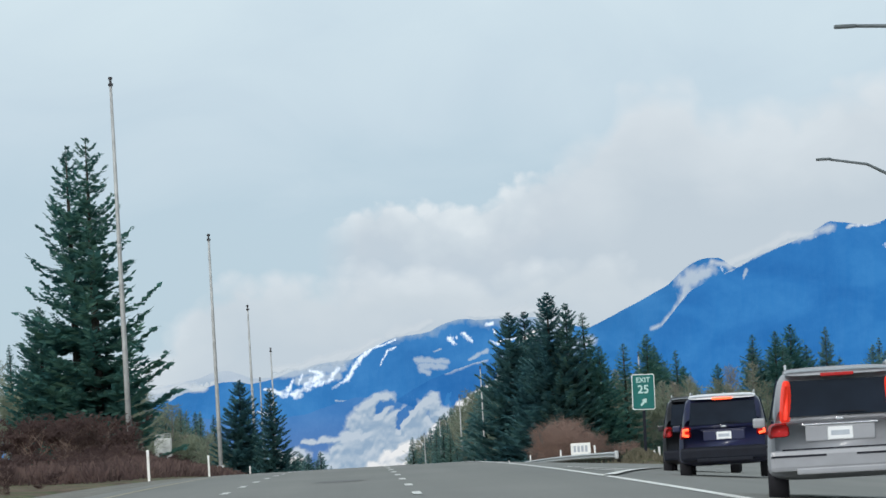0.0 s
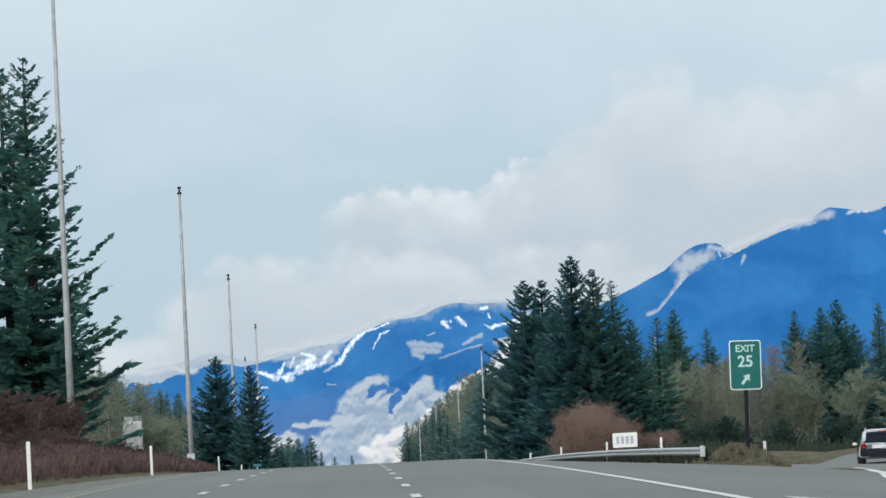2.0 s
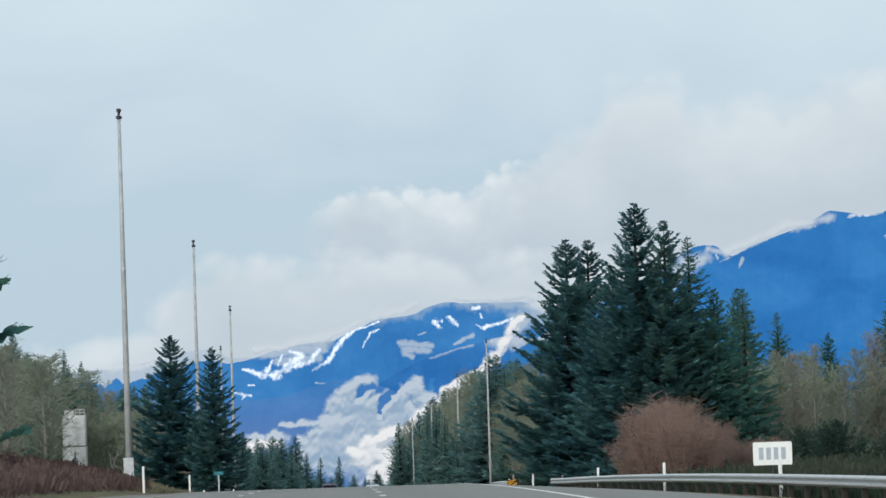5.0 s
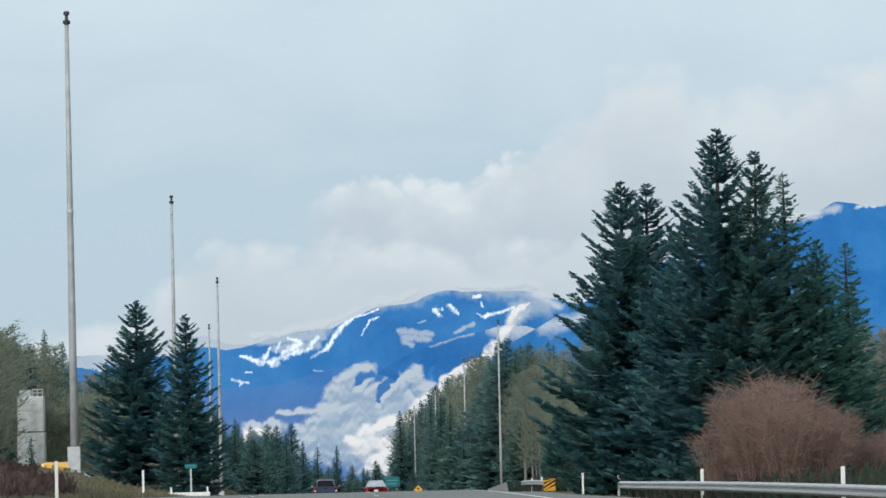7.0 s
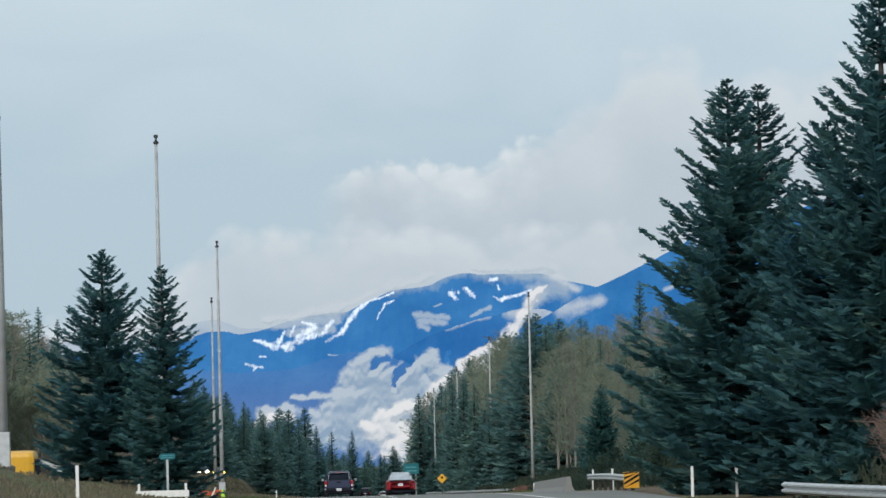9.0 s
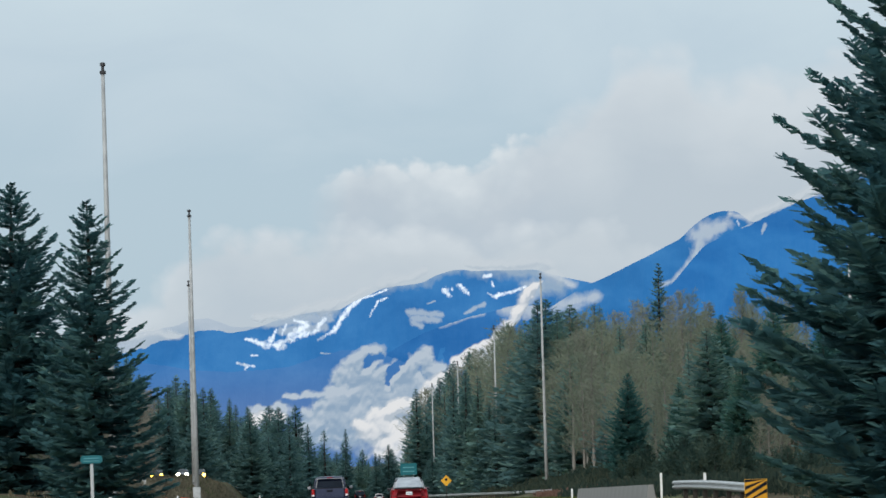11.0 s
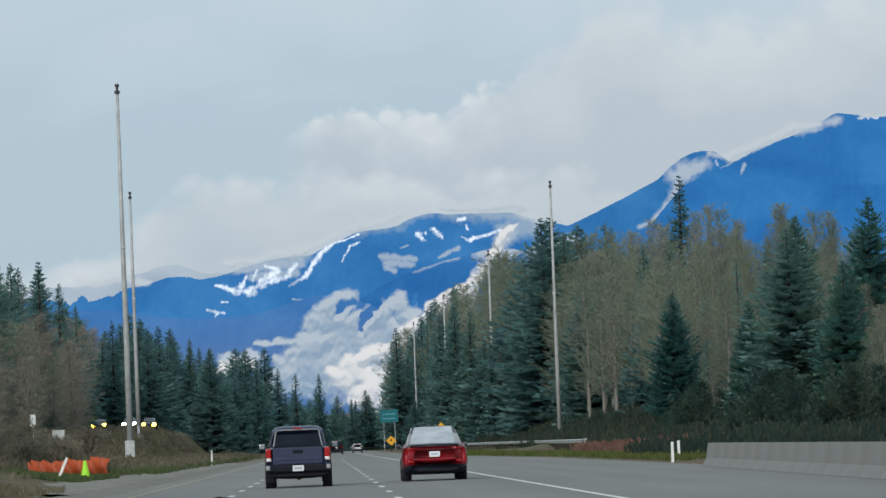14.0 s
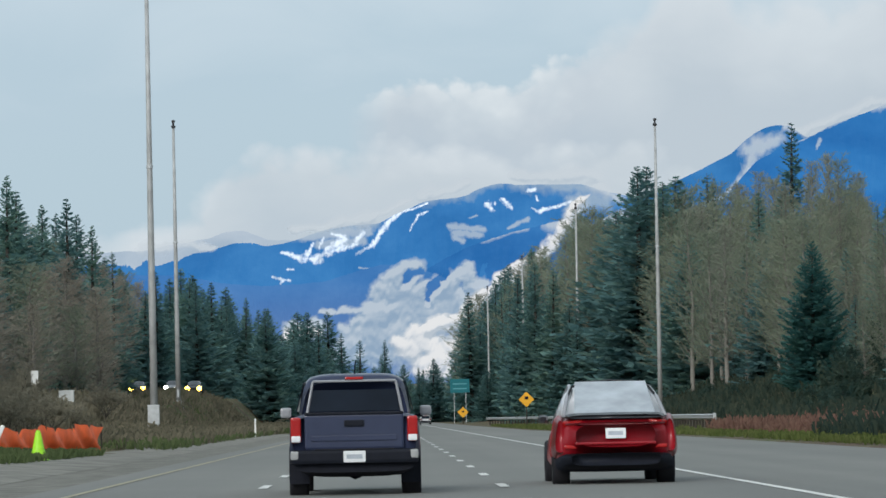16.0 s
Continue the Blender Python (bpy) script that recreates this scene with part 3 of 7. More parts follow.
def mountain(name, label, prof, d_top, d_low, tilt_low, mat, rough=0.03, seed=0.0, rows=36, step=0.03, snow=(), field=(), mist=()):
    yaws = np.arange(prof[0][0], prof[-1][0] + 1e-6, step)
    px, pz = [p[0] for p in prof], [p[1] for p in prof]
    vs, fs, uvs = [], [], []
    for yw in yaws:
        t0 = (float(np.interp(yw, px, pz)) * 2 + float(np.interp(yw - 0.04, px, pz)) + float(np.interp(yw + 0.04, px, pz))) / 4
        t0 += rough * (noise.fractal(Vector((yw * 2.3, seed, 0)), 0.8, 2.0, 6) + 0.35 * noise.noise(Vector((yw * 21, seed, 3))))
        for j in range(rows + 1):
            g = j / rows
            tl = t0 + (tilt_low - t0) * g ** 1.15
            rel = noise.fractal(Vector((yw * 1.9 + 0.35 * g, g * 1.1, seed + 5)), 0.7, 2.0, 6)
            ruck = noise.ridged_multi_fractal(Vector((yw * 2.6 + 0.8 * g, g * 0.6, seed)), 0.9, 2.1, 5, 0.9, 2.0) if g > 0 else 0.6
            d = d_top + (d_low - d_top) * g + (60 * rel - 30 * (ruck - 0.6)) * min(1, g * 5)
            vs.append(angled(yw, tl, d))
            uvs.append((yw, tl))
    n = rows + 1
    for i in range(len(yaws) - 1):
        for j in range(rows):
            fs.append((i * n + j, i * n + j + 1, (i + 1) * n + j + 1, (i + 1) * n + j))
    me = mesh(name, vs, fs, mat, True)
    layer = me.uv_layers.new(name="bearing")
    loops = np.empty(len(me.loops), dtype=np.int32)
    me.loops.foreach_get("vertex_index", loops)
    uv = np.array(uvs, dtype=np.float32)
    layer.data.foreach_set("uv", uv[loops].ravel())
    bent = wobble(uv, 0.10, 0.016, seed) if snow or field or mist else uv
    for key, rows_ in (("snow", snow), ("field", field), ("mist", mist)):
        store(me, key, strokes(bent, rows_) if rows_ else np.full(len(uv), -1.5))
    return tagged(part(name, me, None), label, "mountain", kind="structure")


SNOW_BOWL = [(-1.41, 0.66, -1.25, 0.62, 0.026, 0.036), (-1.26, 0.61, -1.13, 0.56, 0.045, 0.055), (-1.16, 0.56, -0.88, 0.55, 0.055, 0.065), (-0.92, 0.58, -0.58, 0.71, 0.065, 0.05),
             (-0.59, 0.68, -0.40, 0.74, 0.045, 0.035), (-1.06, 0.60, -0.98, 0.78, 0.045, 0.02), (-0.78, 0.68, -0.55, 0.82, 0.05, 0.06), (-0.71, 0.89, -0.55, 0.84, 0.03, 0.05),
             (-0.90, 0.70, -0.84, 0.84, 0.02, 0.025), (-0.40, 0.78, -0.30, 0.90, 0.03, 0.04)]
SNOW_CREST = [(-0.41, 0.61, -0.17, 0.73, 0.023, 0.039), (-0.17, 0.73, -0.05, 0.92, 0.047, 0.039), (-0.05, 0.92, 0.11, 1.09, 0.047, 0.047), (0.11, 1.10, 0.31, 1.21, 0.047, 0.031),
              (0.29, 1.19, 0.58, 1.28, 0.023, 0.016), (0.33, 0.91, 0.45, 1.10, 0.014, 0.020), (0.45, 1.11, 0.58, 1.17, 0.023, 0.016)]
SNOW_PATCHES = [(1.40, 1.25, 1.45, 1.18, 0.047, 0.039), (1.49, 1.27, 1.50, 1.25, 0.023, 0.023), (1.58, 1.33, 1.70, 1.21, 0.031, 0.047), (1.94, 1.43, 2.04, 1.44, 0.031, 0.031),
                (2.05, 1.35, 2.07, 1.29, 0.023, 0.023), (1.99, 1.20, 2.10, 1.13, 0.019, 0.031), (2.10, 1.15, 2.37, 1.21, 0.031, 0.027), (2.35, 1.21, 2.52, 1.27, 0.027, 0.023),
                (-1.53, 0.32, -1.29, 0.27, 0.023, 0.023), (-1.38, 0.29, -1.44, 0.22, 0.025, 0.018), (-1.33, 0.42, -1.24, 0.42, 0.019, 0.019)]
VEILED_SNOW = [(0.88, 0.96, 1.34, 0.91, 0.062, 0.055), (0.94, 0.87, 1.28, 0.84, 0.070, 0.062), (0.95, 0.81, 1.05, 0.76, 0.070, 0.047), (1.66, 0.92, 1.93, 1.04, 0.027, 0.045),
               (1.14, 1.08, 1.26, 1.10, 0.019, 0.019), (-0.36, 0.42, -0.17, 0.41, 0.019, 0.019), (-1.12, 0.87, -0.23, 0.91, 0.10, 0.10), (-0.90, 0.75, -0.31, 0.79, 0.08, 0.09), (2.46, 1.0, 2.6, 1.2, 0.1, 0.2)]
RIDGE_MIST = [(-1.39, 0.86, -0.15, 1.03, 0.09, 0.13), (0.56, 1.36, 1.11, 1.46, 0.15, 0.17), (1.11, 1.46, 1.66, 1.62, 0.13, 0.13), (1.78, 1.55, 2.21, 1.55, 0.17, 0.17),
              (2.21, 1.53, 2.83, 1.46, 0.19, 0.22), (2.59, 1.27, 2.98, 1.26, 0.203, 0.203)]
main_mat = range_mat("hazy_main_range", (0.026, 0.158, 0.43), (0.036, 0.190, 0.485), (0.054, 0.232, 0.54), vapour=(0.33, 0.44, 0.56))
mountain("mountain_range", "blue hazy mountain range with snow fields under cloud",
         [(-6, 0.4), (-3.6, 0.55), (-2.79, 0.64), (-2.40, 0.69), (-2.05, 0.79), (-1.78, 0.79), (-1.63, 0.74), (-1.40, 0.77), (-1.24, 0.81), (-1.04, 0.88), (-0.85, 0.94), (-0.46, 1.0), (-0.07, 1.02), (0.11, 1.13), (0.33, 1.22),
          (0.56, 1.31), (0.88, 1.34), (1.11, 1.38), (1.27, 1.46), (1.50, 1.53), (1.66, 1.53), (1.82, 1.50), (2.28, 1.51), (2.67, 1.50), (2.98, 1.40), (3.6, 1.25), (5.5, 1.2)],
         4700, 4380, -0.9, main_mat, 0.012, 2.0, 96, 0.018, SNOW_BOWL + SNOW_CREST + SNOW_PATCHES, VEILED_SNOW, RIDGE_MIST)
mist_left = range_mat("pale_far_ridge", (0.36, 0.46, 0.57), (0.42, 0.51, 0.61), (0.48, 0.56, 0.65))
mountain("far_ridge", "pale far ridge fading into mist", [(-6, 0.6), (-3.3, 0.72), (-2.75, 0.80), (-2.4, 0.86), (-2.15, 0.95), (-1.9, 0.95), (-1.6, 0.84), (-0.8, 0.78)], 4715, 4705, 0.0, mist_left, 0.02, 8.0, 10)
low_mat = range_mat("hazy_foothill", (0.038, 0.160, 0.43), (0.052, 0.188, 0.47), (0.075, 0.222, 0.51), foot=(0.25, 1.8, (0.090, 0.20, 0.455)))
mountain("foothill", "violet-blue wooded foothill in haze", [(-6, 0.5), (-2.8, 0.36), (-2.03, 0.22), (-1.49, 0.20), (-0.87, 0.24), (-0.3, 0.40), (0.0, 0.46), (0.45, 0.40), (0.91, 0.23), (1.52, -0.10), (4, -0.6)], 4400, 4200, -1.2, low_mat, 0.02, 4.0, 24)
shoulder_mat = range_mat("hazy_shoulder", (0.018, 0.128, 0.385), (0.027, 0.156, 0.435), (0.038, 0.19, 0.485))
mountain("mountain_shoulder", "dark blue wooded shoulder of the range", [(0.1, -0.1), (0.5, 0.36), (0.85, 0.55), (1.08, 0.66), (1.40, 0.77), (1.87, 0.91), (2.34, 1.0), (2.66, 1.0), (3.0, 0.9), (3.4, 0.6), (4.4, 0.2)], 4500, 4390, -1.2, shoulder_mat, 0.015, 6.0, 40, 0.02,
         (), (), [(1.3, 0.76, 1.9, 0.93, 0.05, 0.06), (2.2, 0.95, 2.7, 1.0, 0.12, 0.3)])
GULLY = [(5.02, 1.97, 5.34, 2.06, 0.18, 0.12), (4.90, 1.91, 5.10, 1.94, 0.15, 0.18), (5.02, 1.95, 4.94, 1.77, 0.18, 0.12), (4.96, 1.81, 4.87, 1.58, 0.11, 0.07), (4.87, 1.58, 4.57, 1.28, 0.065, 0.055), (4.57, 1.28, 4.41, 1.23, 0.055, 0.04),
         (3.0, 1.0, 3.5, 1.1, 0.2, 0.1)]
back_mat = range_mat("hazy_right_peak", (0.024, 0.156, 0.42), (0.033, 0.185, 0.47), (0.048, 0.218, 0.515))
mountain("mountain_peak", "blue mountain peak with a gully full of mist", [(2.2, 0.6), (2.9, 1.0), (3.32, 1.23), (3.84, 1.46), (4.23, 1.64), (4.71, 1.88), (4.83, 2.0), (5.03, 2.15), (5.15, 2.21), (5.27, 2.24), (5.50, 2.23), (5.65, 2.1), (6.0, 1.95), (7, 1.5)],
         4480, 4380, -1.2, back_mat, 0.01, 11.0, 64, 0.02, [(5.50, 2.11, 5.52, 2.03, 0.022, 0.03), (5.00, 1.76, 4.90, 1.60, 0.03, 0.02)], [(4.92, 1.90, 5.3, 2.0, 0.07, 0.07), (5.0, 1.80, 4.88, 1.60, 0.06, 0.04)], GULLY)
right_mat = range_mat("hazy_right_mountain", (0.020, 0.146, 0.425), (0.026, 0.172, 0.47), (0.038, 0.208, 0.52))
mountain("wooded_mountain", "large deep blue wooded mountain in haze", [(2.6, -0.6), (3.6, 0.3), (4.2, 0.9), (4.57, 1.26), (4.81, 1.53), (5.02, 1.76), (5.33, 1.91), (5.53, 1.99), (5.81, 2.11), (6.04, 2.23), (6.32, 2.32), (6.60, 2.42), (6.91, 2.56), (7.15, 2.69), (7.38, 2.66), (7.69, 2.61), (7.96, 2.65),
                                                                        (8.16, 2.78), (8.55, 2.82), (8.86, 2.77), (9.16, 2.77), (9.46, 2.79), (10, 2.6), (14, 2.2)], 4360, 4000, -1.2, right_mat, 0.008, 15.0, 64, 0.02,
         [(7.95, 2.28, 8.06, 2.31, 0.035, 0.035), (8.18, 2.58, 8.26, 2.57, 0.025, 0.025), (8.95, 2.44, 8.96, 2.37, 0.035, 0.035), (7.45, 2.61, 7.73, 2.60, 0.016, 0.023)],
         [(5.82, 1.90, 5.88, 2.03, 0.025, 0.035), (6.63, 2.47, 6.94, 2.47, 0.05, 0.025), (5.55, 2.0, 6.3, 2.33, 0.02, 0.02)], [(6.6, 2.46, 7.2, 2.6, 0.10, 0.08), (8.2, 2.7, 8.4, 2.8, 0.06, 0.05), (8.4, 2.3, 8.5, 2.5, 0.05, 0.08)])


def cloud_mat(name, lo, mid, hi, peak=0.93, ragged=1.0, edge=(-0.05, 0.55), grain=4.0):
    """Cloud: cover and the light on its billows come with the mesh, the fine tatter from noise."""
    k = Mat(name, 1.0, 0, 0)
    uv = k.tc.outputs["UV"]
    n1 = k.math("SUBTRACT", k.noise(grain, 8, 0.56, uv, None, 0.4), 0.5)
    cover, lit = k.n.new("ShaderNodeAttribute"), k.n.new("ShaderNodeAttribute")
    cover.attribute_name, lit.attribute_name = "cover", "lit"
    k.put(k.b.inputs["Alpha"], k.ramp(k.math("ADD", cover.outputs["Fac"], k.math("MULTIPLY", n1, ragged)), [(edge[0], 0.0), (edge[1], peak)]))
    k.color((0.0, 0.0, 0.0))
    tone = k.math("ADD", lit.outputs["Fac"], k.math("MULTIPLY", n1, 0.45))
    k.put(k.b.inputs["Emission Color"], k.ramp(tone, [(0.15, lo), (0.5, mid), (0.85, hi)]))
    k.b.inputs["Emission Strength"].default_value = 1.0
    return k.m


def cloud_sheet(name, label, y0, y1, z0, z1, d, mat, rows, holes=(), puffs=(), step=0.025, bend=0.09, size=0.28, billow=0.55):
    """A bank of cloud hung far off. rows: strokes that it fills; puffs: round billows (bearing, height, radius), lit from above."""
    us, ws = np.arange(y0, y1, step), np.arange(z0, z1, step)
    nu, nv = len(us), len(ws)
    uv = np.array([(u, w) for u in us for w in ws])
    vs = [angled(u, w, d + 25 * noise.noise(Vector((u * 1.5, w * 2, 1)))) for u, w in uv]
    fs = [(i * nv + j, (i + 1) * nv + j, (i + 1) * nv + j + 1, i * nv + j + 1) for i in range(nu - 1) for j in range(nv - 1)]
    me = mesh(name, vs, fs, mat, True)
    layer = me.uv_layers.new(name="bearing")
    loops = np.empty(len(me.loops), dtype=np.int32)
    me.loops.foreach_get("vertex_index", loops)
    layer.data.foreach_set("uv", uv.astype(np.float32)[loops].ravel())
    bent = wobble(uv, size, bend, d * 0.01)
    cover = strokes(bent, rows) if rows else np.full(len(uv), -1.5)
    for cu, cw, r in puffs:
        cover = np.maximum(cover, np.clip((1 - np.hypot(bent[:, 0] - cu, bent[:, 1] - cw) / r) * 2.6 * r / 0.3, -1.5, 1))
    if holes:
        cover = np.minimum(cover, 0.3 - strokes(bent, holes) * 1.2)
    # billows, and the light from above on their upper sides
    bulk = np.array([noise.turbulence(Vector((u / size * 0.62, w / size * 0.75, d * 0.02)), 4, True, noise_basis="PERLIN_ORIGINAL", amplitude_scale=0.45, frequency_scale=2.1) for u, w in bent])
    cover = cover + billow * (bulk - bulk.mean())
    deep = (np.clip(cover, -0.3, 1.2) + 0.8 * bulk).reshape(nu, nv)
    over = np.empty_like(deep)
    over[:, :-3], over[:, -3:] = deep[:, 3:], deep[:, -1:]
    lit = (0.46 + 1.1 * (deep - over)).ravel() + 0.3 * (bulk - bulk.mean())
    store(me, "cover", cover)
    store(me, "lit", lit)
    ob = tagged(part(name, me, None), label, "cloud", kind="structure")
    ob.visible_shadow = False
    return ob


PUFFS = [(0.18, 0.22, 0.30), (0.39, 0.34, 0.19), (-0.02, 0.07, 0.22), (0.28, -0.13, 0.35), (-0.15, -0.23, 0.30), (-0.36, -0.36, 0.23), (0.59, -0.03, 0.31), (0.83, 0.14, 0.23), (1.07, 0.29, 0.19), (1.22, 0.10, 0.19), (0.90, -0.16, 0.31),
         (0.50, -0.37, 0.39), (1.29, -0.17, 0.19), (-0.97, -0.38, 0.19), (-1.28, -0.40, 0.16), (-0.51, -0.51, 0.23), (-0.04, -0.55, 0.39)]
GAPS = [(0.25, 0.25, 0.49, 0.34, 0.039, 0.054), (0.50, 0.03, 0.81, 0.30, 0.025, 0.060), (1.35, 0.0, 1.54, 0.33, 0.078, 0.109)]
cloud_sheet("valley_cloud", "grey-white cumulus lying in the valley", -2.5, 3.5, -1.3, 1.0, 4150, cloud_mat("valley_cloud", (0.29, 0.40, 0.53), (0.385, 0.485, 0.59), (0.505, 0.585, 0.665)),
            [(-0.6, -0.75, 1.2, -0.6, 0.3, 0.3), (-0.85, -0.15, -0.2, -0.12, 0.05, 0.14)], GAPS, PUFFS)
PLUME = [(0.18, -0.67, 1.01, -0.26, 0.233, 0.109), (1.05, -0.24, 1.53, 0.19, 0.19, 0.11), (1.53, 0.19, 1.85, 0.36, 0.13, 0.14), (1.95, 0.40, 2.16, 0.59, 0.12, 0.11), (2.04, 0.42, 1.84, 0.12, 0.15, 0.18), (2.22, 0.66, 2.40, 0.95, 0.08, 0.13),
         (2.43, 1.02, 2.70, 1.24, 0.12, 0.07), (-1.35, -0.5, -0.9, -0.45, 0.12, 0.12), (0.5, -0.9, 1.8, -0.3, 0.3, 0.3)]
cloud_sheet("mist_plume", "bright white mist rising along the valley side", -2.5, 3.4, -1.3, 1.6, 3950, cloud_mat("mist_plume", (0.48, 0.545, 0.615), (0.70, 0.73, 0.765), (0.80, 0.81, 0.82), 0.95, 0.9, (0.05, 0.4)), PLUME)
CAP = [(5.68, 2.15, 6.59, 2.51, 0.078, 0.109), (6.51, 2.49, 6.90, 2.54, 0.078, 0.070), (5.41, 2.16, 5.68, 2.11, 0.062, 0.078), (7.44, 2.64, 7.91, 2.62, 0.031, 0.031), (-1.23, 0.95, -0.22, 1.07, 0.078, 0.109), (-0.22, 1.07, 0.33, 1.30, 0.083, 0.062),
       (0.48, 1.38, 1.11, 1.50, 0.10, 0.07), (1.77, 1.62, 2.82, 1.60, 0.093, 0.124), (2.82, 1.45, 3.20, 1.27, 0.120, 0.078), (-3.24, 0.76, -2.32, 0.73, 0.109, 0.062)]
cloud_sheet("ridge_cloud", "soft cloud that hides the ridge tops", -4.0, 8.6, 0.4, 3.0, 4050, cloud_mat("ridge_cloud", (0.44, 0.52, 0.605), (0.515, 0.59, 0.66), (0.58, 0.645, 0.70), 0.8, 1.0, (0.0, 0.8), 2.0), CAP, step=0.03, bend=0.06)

# ---- trees ----


def fir_parts(rng, h, r, whorls, per, twigs, low=0.06, upsweep=0.35, gap=0.15, spray=0.40, wide=0.32, taper=0.76, crowd=0.92, sag=0.30):
    """Trunk and crown of a fir, each as (verts, faces): whorls of limbs, each limb a bent spine with flat sprays on both sides."""
    lean = (rng.uniform(-0.012, 0.012), rng.uniform(-0.012, 0.012))
    trunk = tube([(lean[0] * z, lean[1] * z, z) for z in (-0.6, h * 0.3, h * 0.6, h * 0.85, h)], [h * 0.016, h * 0.013, h * 0.009, h * 0.004, 0.012], 7)
    vs, fs = [], []
    for w in range(whorls):
        g = (w / (whorls - 1)) ** crowd
        z = h * (low + (0.985 - low) * g)
        reach = r * ((1 - g) ** taper * (1.0 - 0.25 * max(0, 0.25 - g) / 0.25)) + 0.12
        n = max(4, int(per * (0.55 + 0.45 * (1 - g))))
        off = rng.random() * 6.28
        for b in range(n):
            if rng.random() < gap:
                continue
            a = off + 6.283 * b / n + rng.uniform(-0.3, 0.3)
            L = reach * rng.uniform(0.62, 1.12)
            zb = z + rng.uniform(-0.4, 0.4) * h / whorls
            ca, sa = math.cos(a), math.sin(a)
            droop = -sag * (1 - g) + 0.42 * g + rng.uniform(-0.12, 0.12)
            spine = []
            for s in (0.0, 0.35, 0.7, 1.0):
                rr = L * s
                spine.append(Vector((lean[0] * zb + ca * rr, lean[1] * zb + sa * rr, zb + droop * rr + upsweep * L * s * s * s)))
            # spine as a thin wedge
            o = len(vs)
            t0 = 0.012 * L + 0.01
            vs += [spine[0] + Vector((0, 0, t0)), spine[0] - Vector((0, 0, t0)), spine[2], spine[3]]
            fs += [(o, o + 1, o + 2)]
            m = max(3, int(twigs * (0.45 + 0.55 * L / r)))
            for i in range(m):
                s = (i + 0.6) / m
                k = min(2, int(s * 3))
                p = spine[k].lerp(spine[k + 1], s * 3 - k) if k < 3 else spine[3]
                fwd = (spine[min(3, k + 1)] - spine[k]).normalized()
                side = Vector((-sa, ca, 0)) * (1 if i % 2 else -1)
                tl = (spray * L * (1 - 0.6 * s) + 0.18) * rng.uniform(0.7, 1.3)
                d = (fwd * rng.uniform(0.55, 0.95) + side * rng.uniform(0.5, 0.95) + Vector((0, 0, rng.uniform(-0.32, 0.18)))).normalized()
                wd = d.cross(Vector((0, 0, 1)))
                wd = (wd.normalized() * 0.8 + Vector((0, 0, rng.uniform(-0.7, 0.7)))) * tl * wide
                o = len(vs)
                vs += [p, p + d * tl * 0.45 + wd, p + d * tl, p + d * tl * 0.5 - wd + Vector((0, 0, -0.06 * tl))]
                fs += [(o, o + 1, o + 2, o + 3)]
            # tip spray
            o = len(vs)
            p, d = spine[3], (spine[3] - spine[2]).normalized()
            wv = Vector((-sa, ca, 0)) * 0.05 * L
            vs += [spine[2] + wv, p + d * 0.1 * L, spine[2] - wv, spine[2] - Vector((0, 0, 0.05 * L))]
            fs += [(o, o + 1, o + 2), (o + 2, o + 1, o + 3)]
    return trunk, (vs, fs)


def fir_mesh(seed, h, r, whorls, per, twigs, mat="needles", **kw):
    rng = random.Random(seed)
    trunk, crown = fir_parts(rng, h, r, whorls, per, twigs, **kw)
    return mesh("fir_trunk", *trunk, M["bark"], True), mesh("fir_crown", *crown, M[mat])


def bare_parts(rng, h, spread, mains, fine, broad=1.0):
    """A leafless broad tree: tapering limbs and a haze of fine budding twigs."""
    wood, tw_v, tw_f = [], [], []

    def grow(p, d, length, rad, level):
        pts, rs = [p], [rad]
        q = p.copy()
        dd = d.copy()
        for i in range(3):
            dd = (dd + Vector((rng.uniform(-0.16, 0.16), rng.uniform(-0.16, 0.16), 0.07))).normalized()
            q = q + dd * length / 3
            pts.append(q.copy())
            rs.append(rad * (1 - 0.27 * (i + 1)))
        if level < 3:
            wood.append(tube(pts, rs, 5 if level < 2 else 3, False))
        if level < 3:
            for i in range(mains if level == 0 else (4 if level == 1 else 3)):
                s = rng.uniform(0.3, 1.0)
                k = min(2, int(s * 3))
                at = pts[k].lerp(pts[k + 1], s * 3 - k)
                a = rng.random() * 6.28
                out = Vector((math.cos(a), math.sin(a), rng.uniform(0.45, 1.2))).normalized()
                nd = (dd * 0.55 + out * spread).normalized()
                grow(at, nd, length * rng.uniform(0.42, 0.66), rad * 0.45, level + 1)
        if level >= 1:
            for i in range(fine * level):
                s = rng.uniform(0.15, 1.0)
                k = min(2, int(s * 3))
                at = pts[k].lerp(pts[k + 1], s * 3 - k)
                v = (dd * 0.7 + Vector((rng.uniform(-1, 1), rng.uniform(-1, 1), rng.uniform(-0.3, 1)))).normalized()
                tl = rng.uniform(0.4, 1.1) * h / 16
                wv = v.cross(Vector((rng.uniform(-1, 1), rng.uniform(-1, 1), 0.3))).normalized() * rng.uniform(0.013, 0.034) * broad * h / 16
                o = len(tw_v)
                tw_v.extend([at - wv * 0.7, at + v * tl * 0.55 + wv * 2.1, at + v * tl])
                tw_f.append((o, o + 1, o + 2))

    grow(Vector((0, 0, -0.5)), Vector((0, 0, 1)), h * 0.62, h * 0.0115, 0)
    return join(*wood), (tw_v, tw_f)


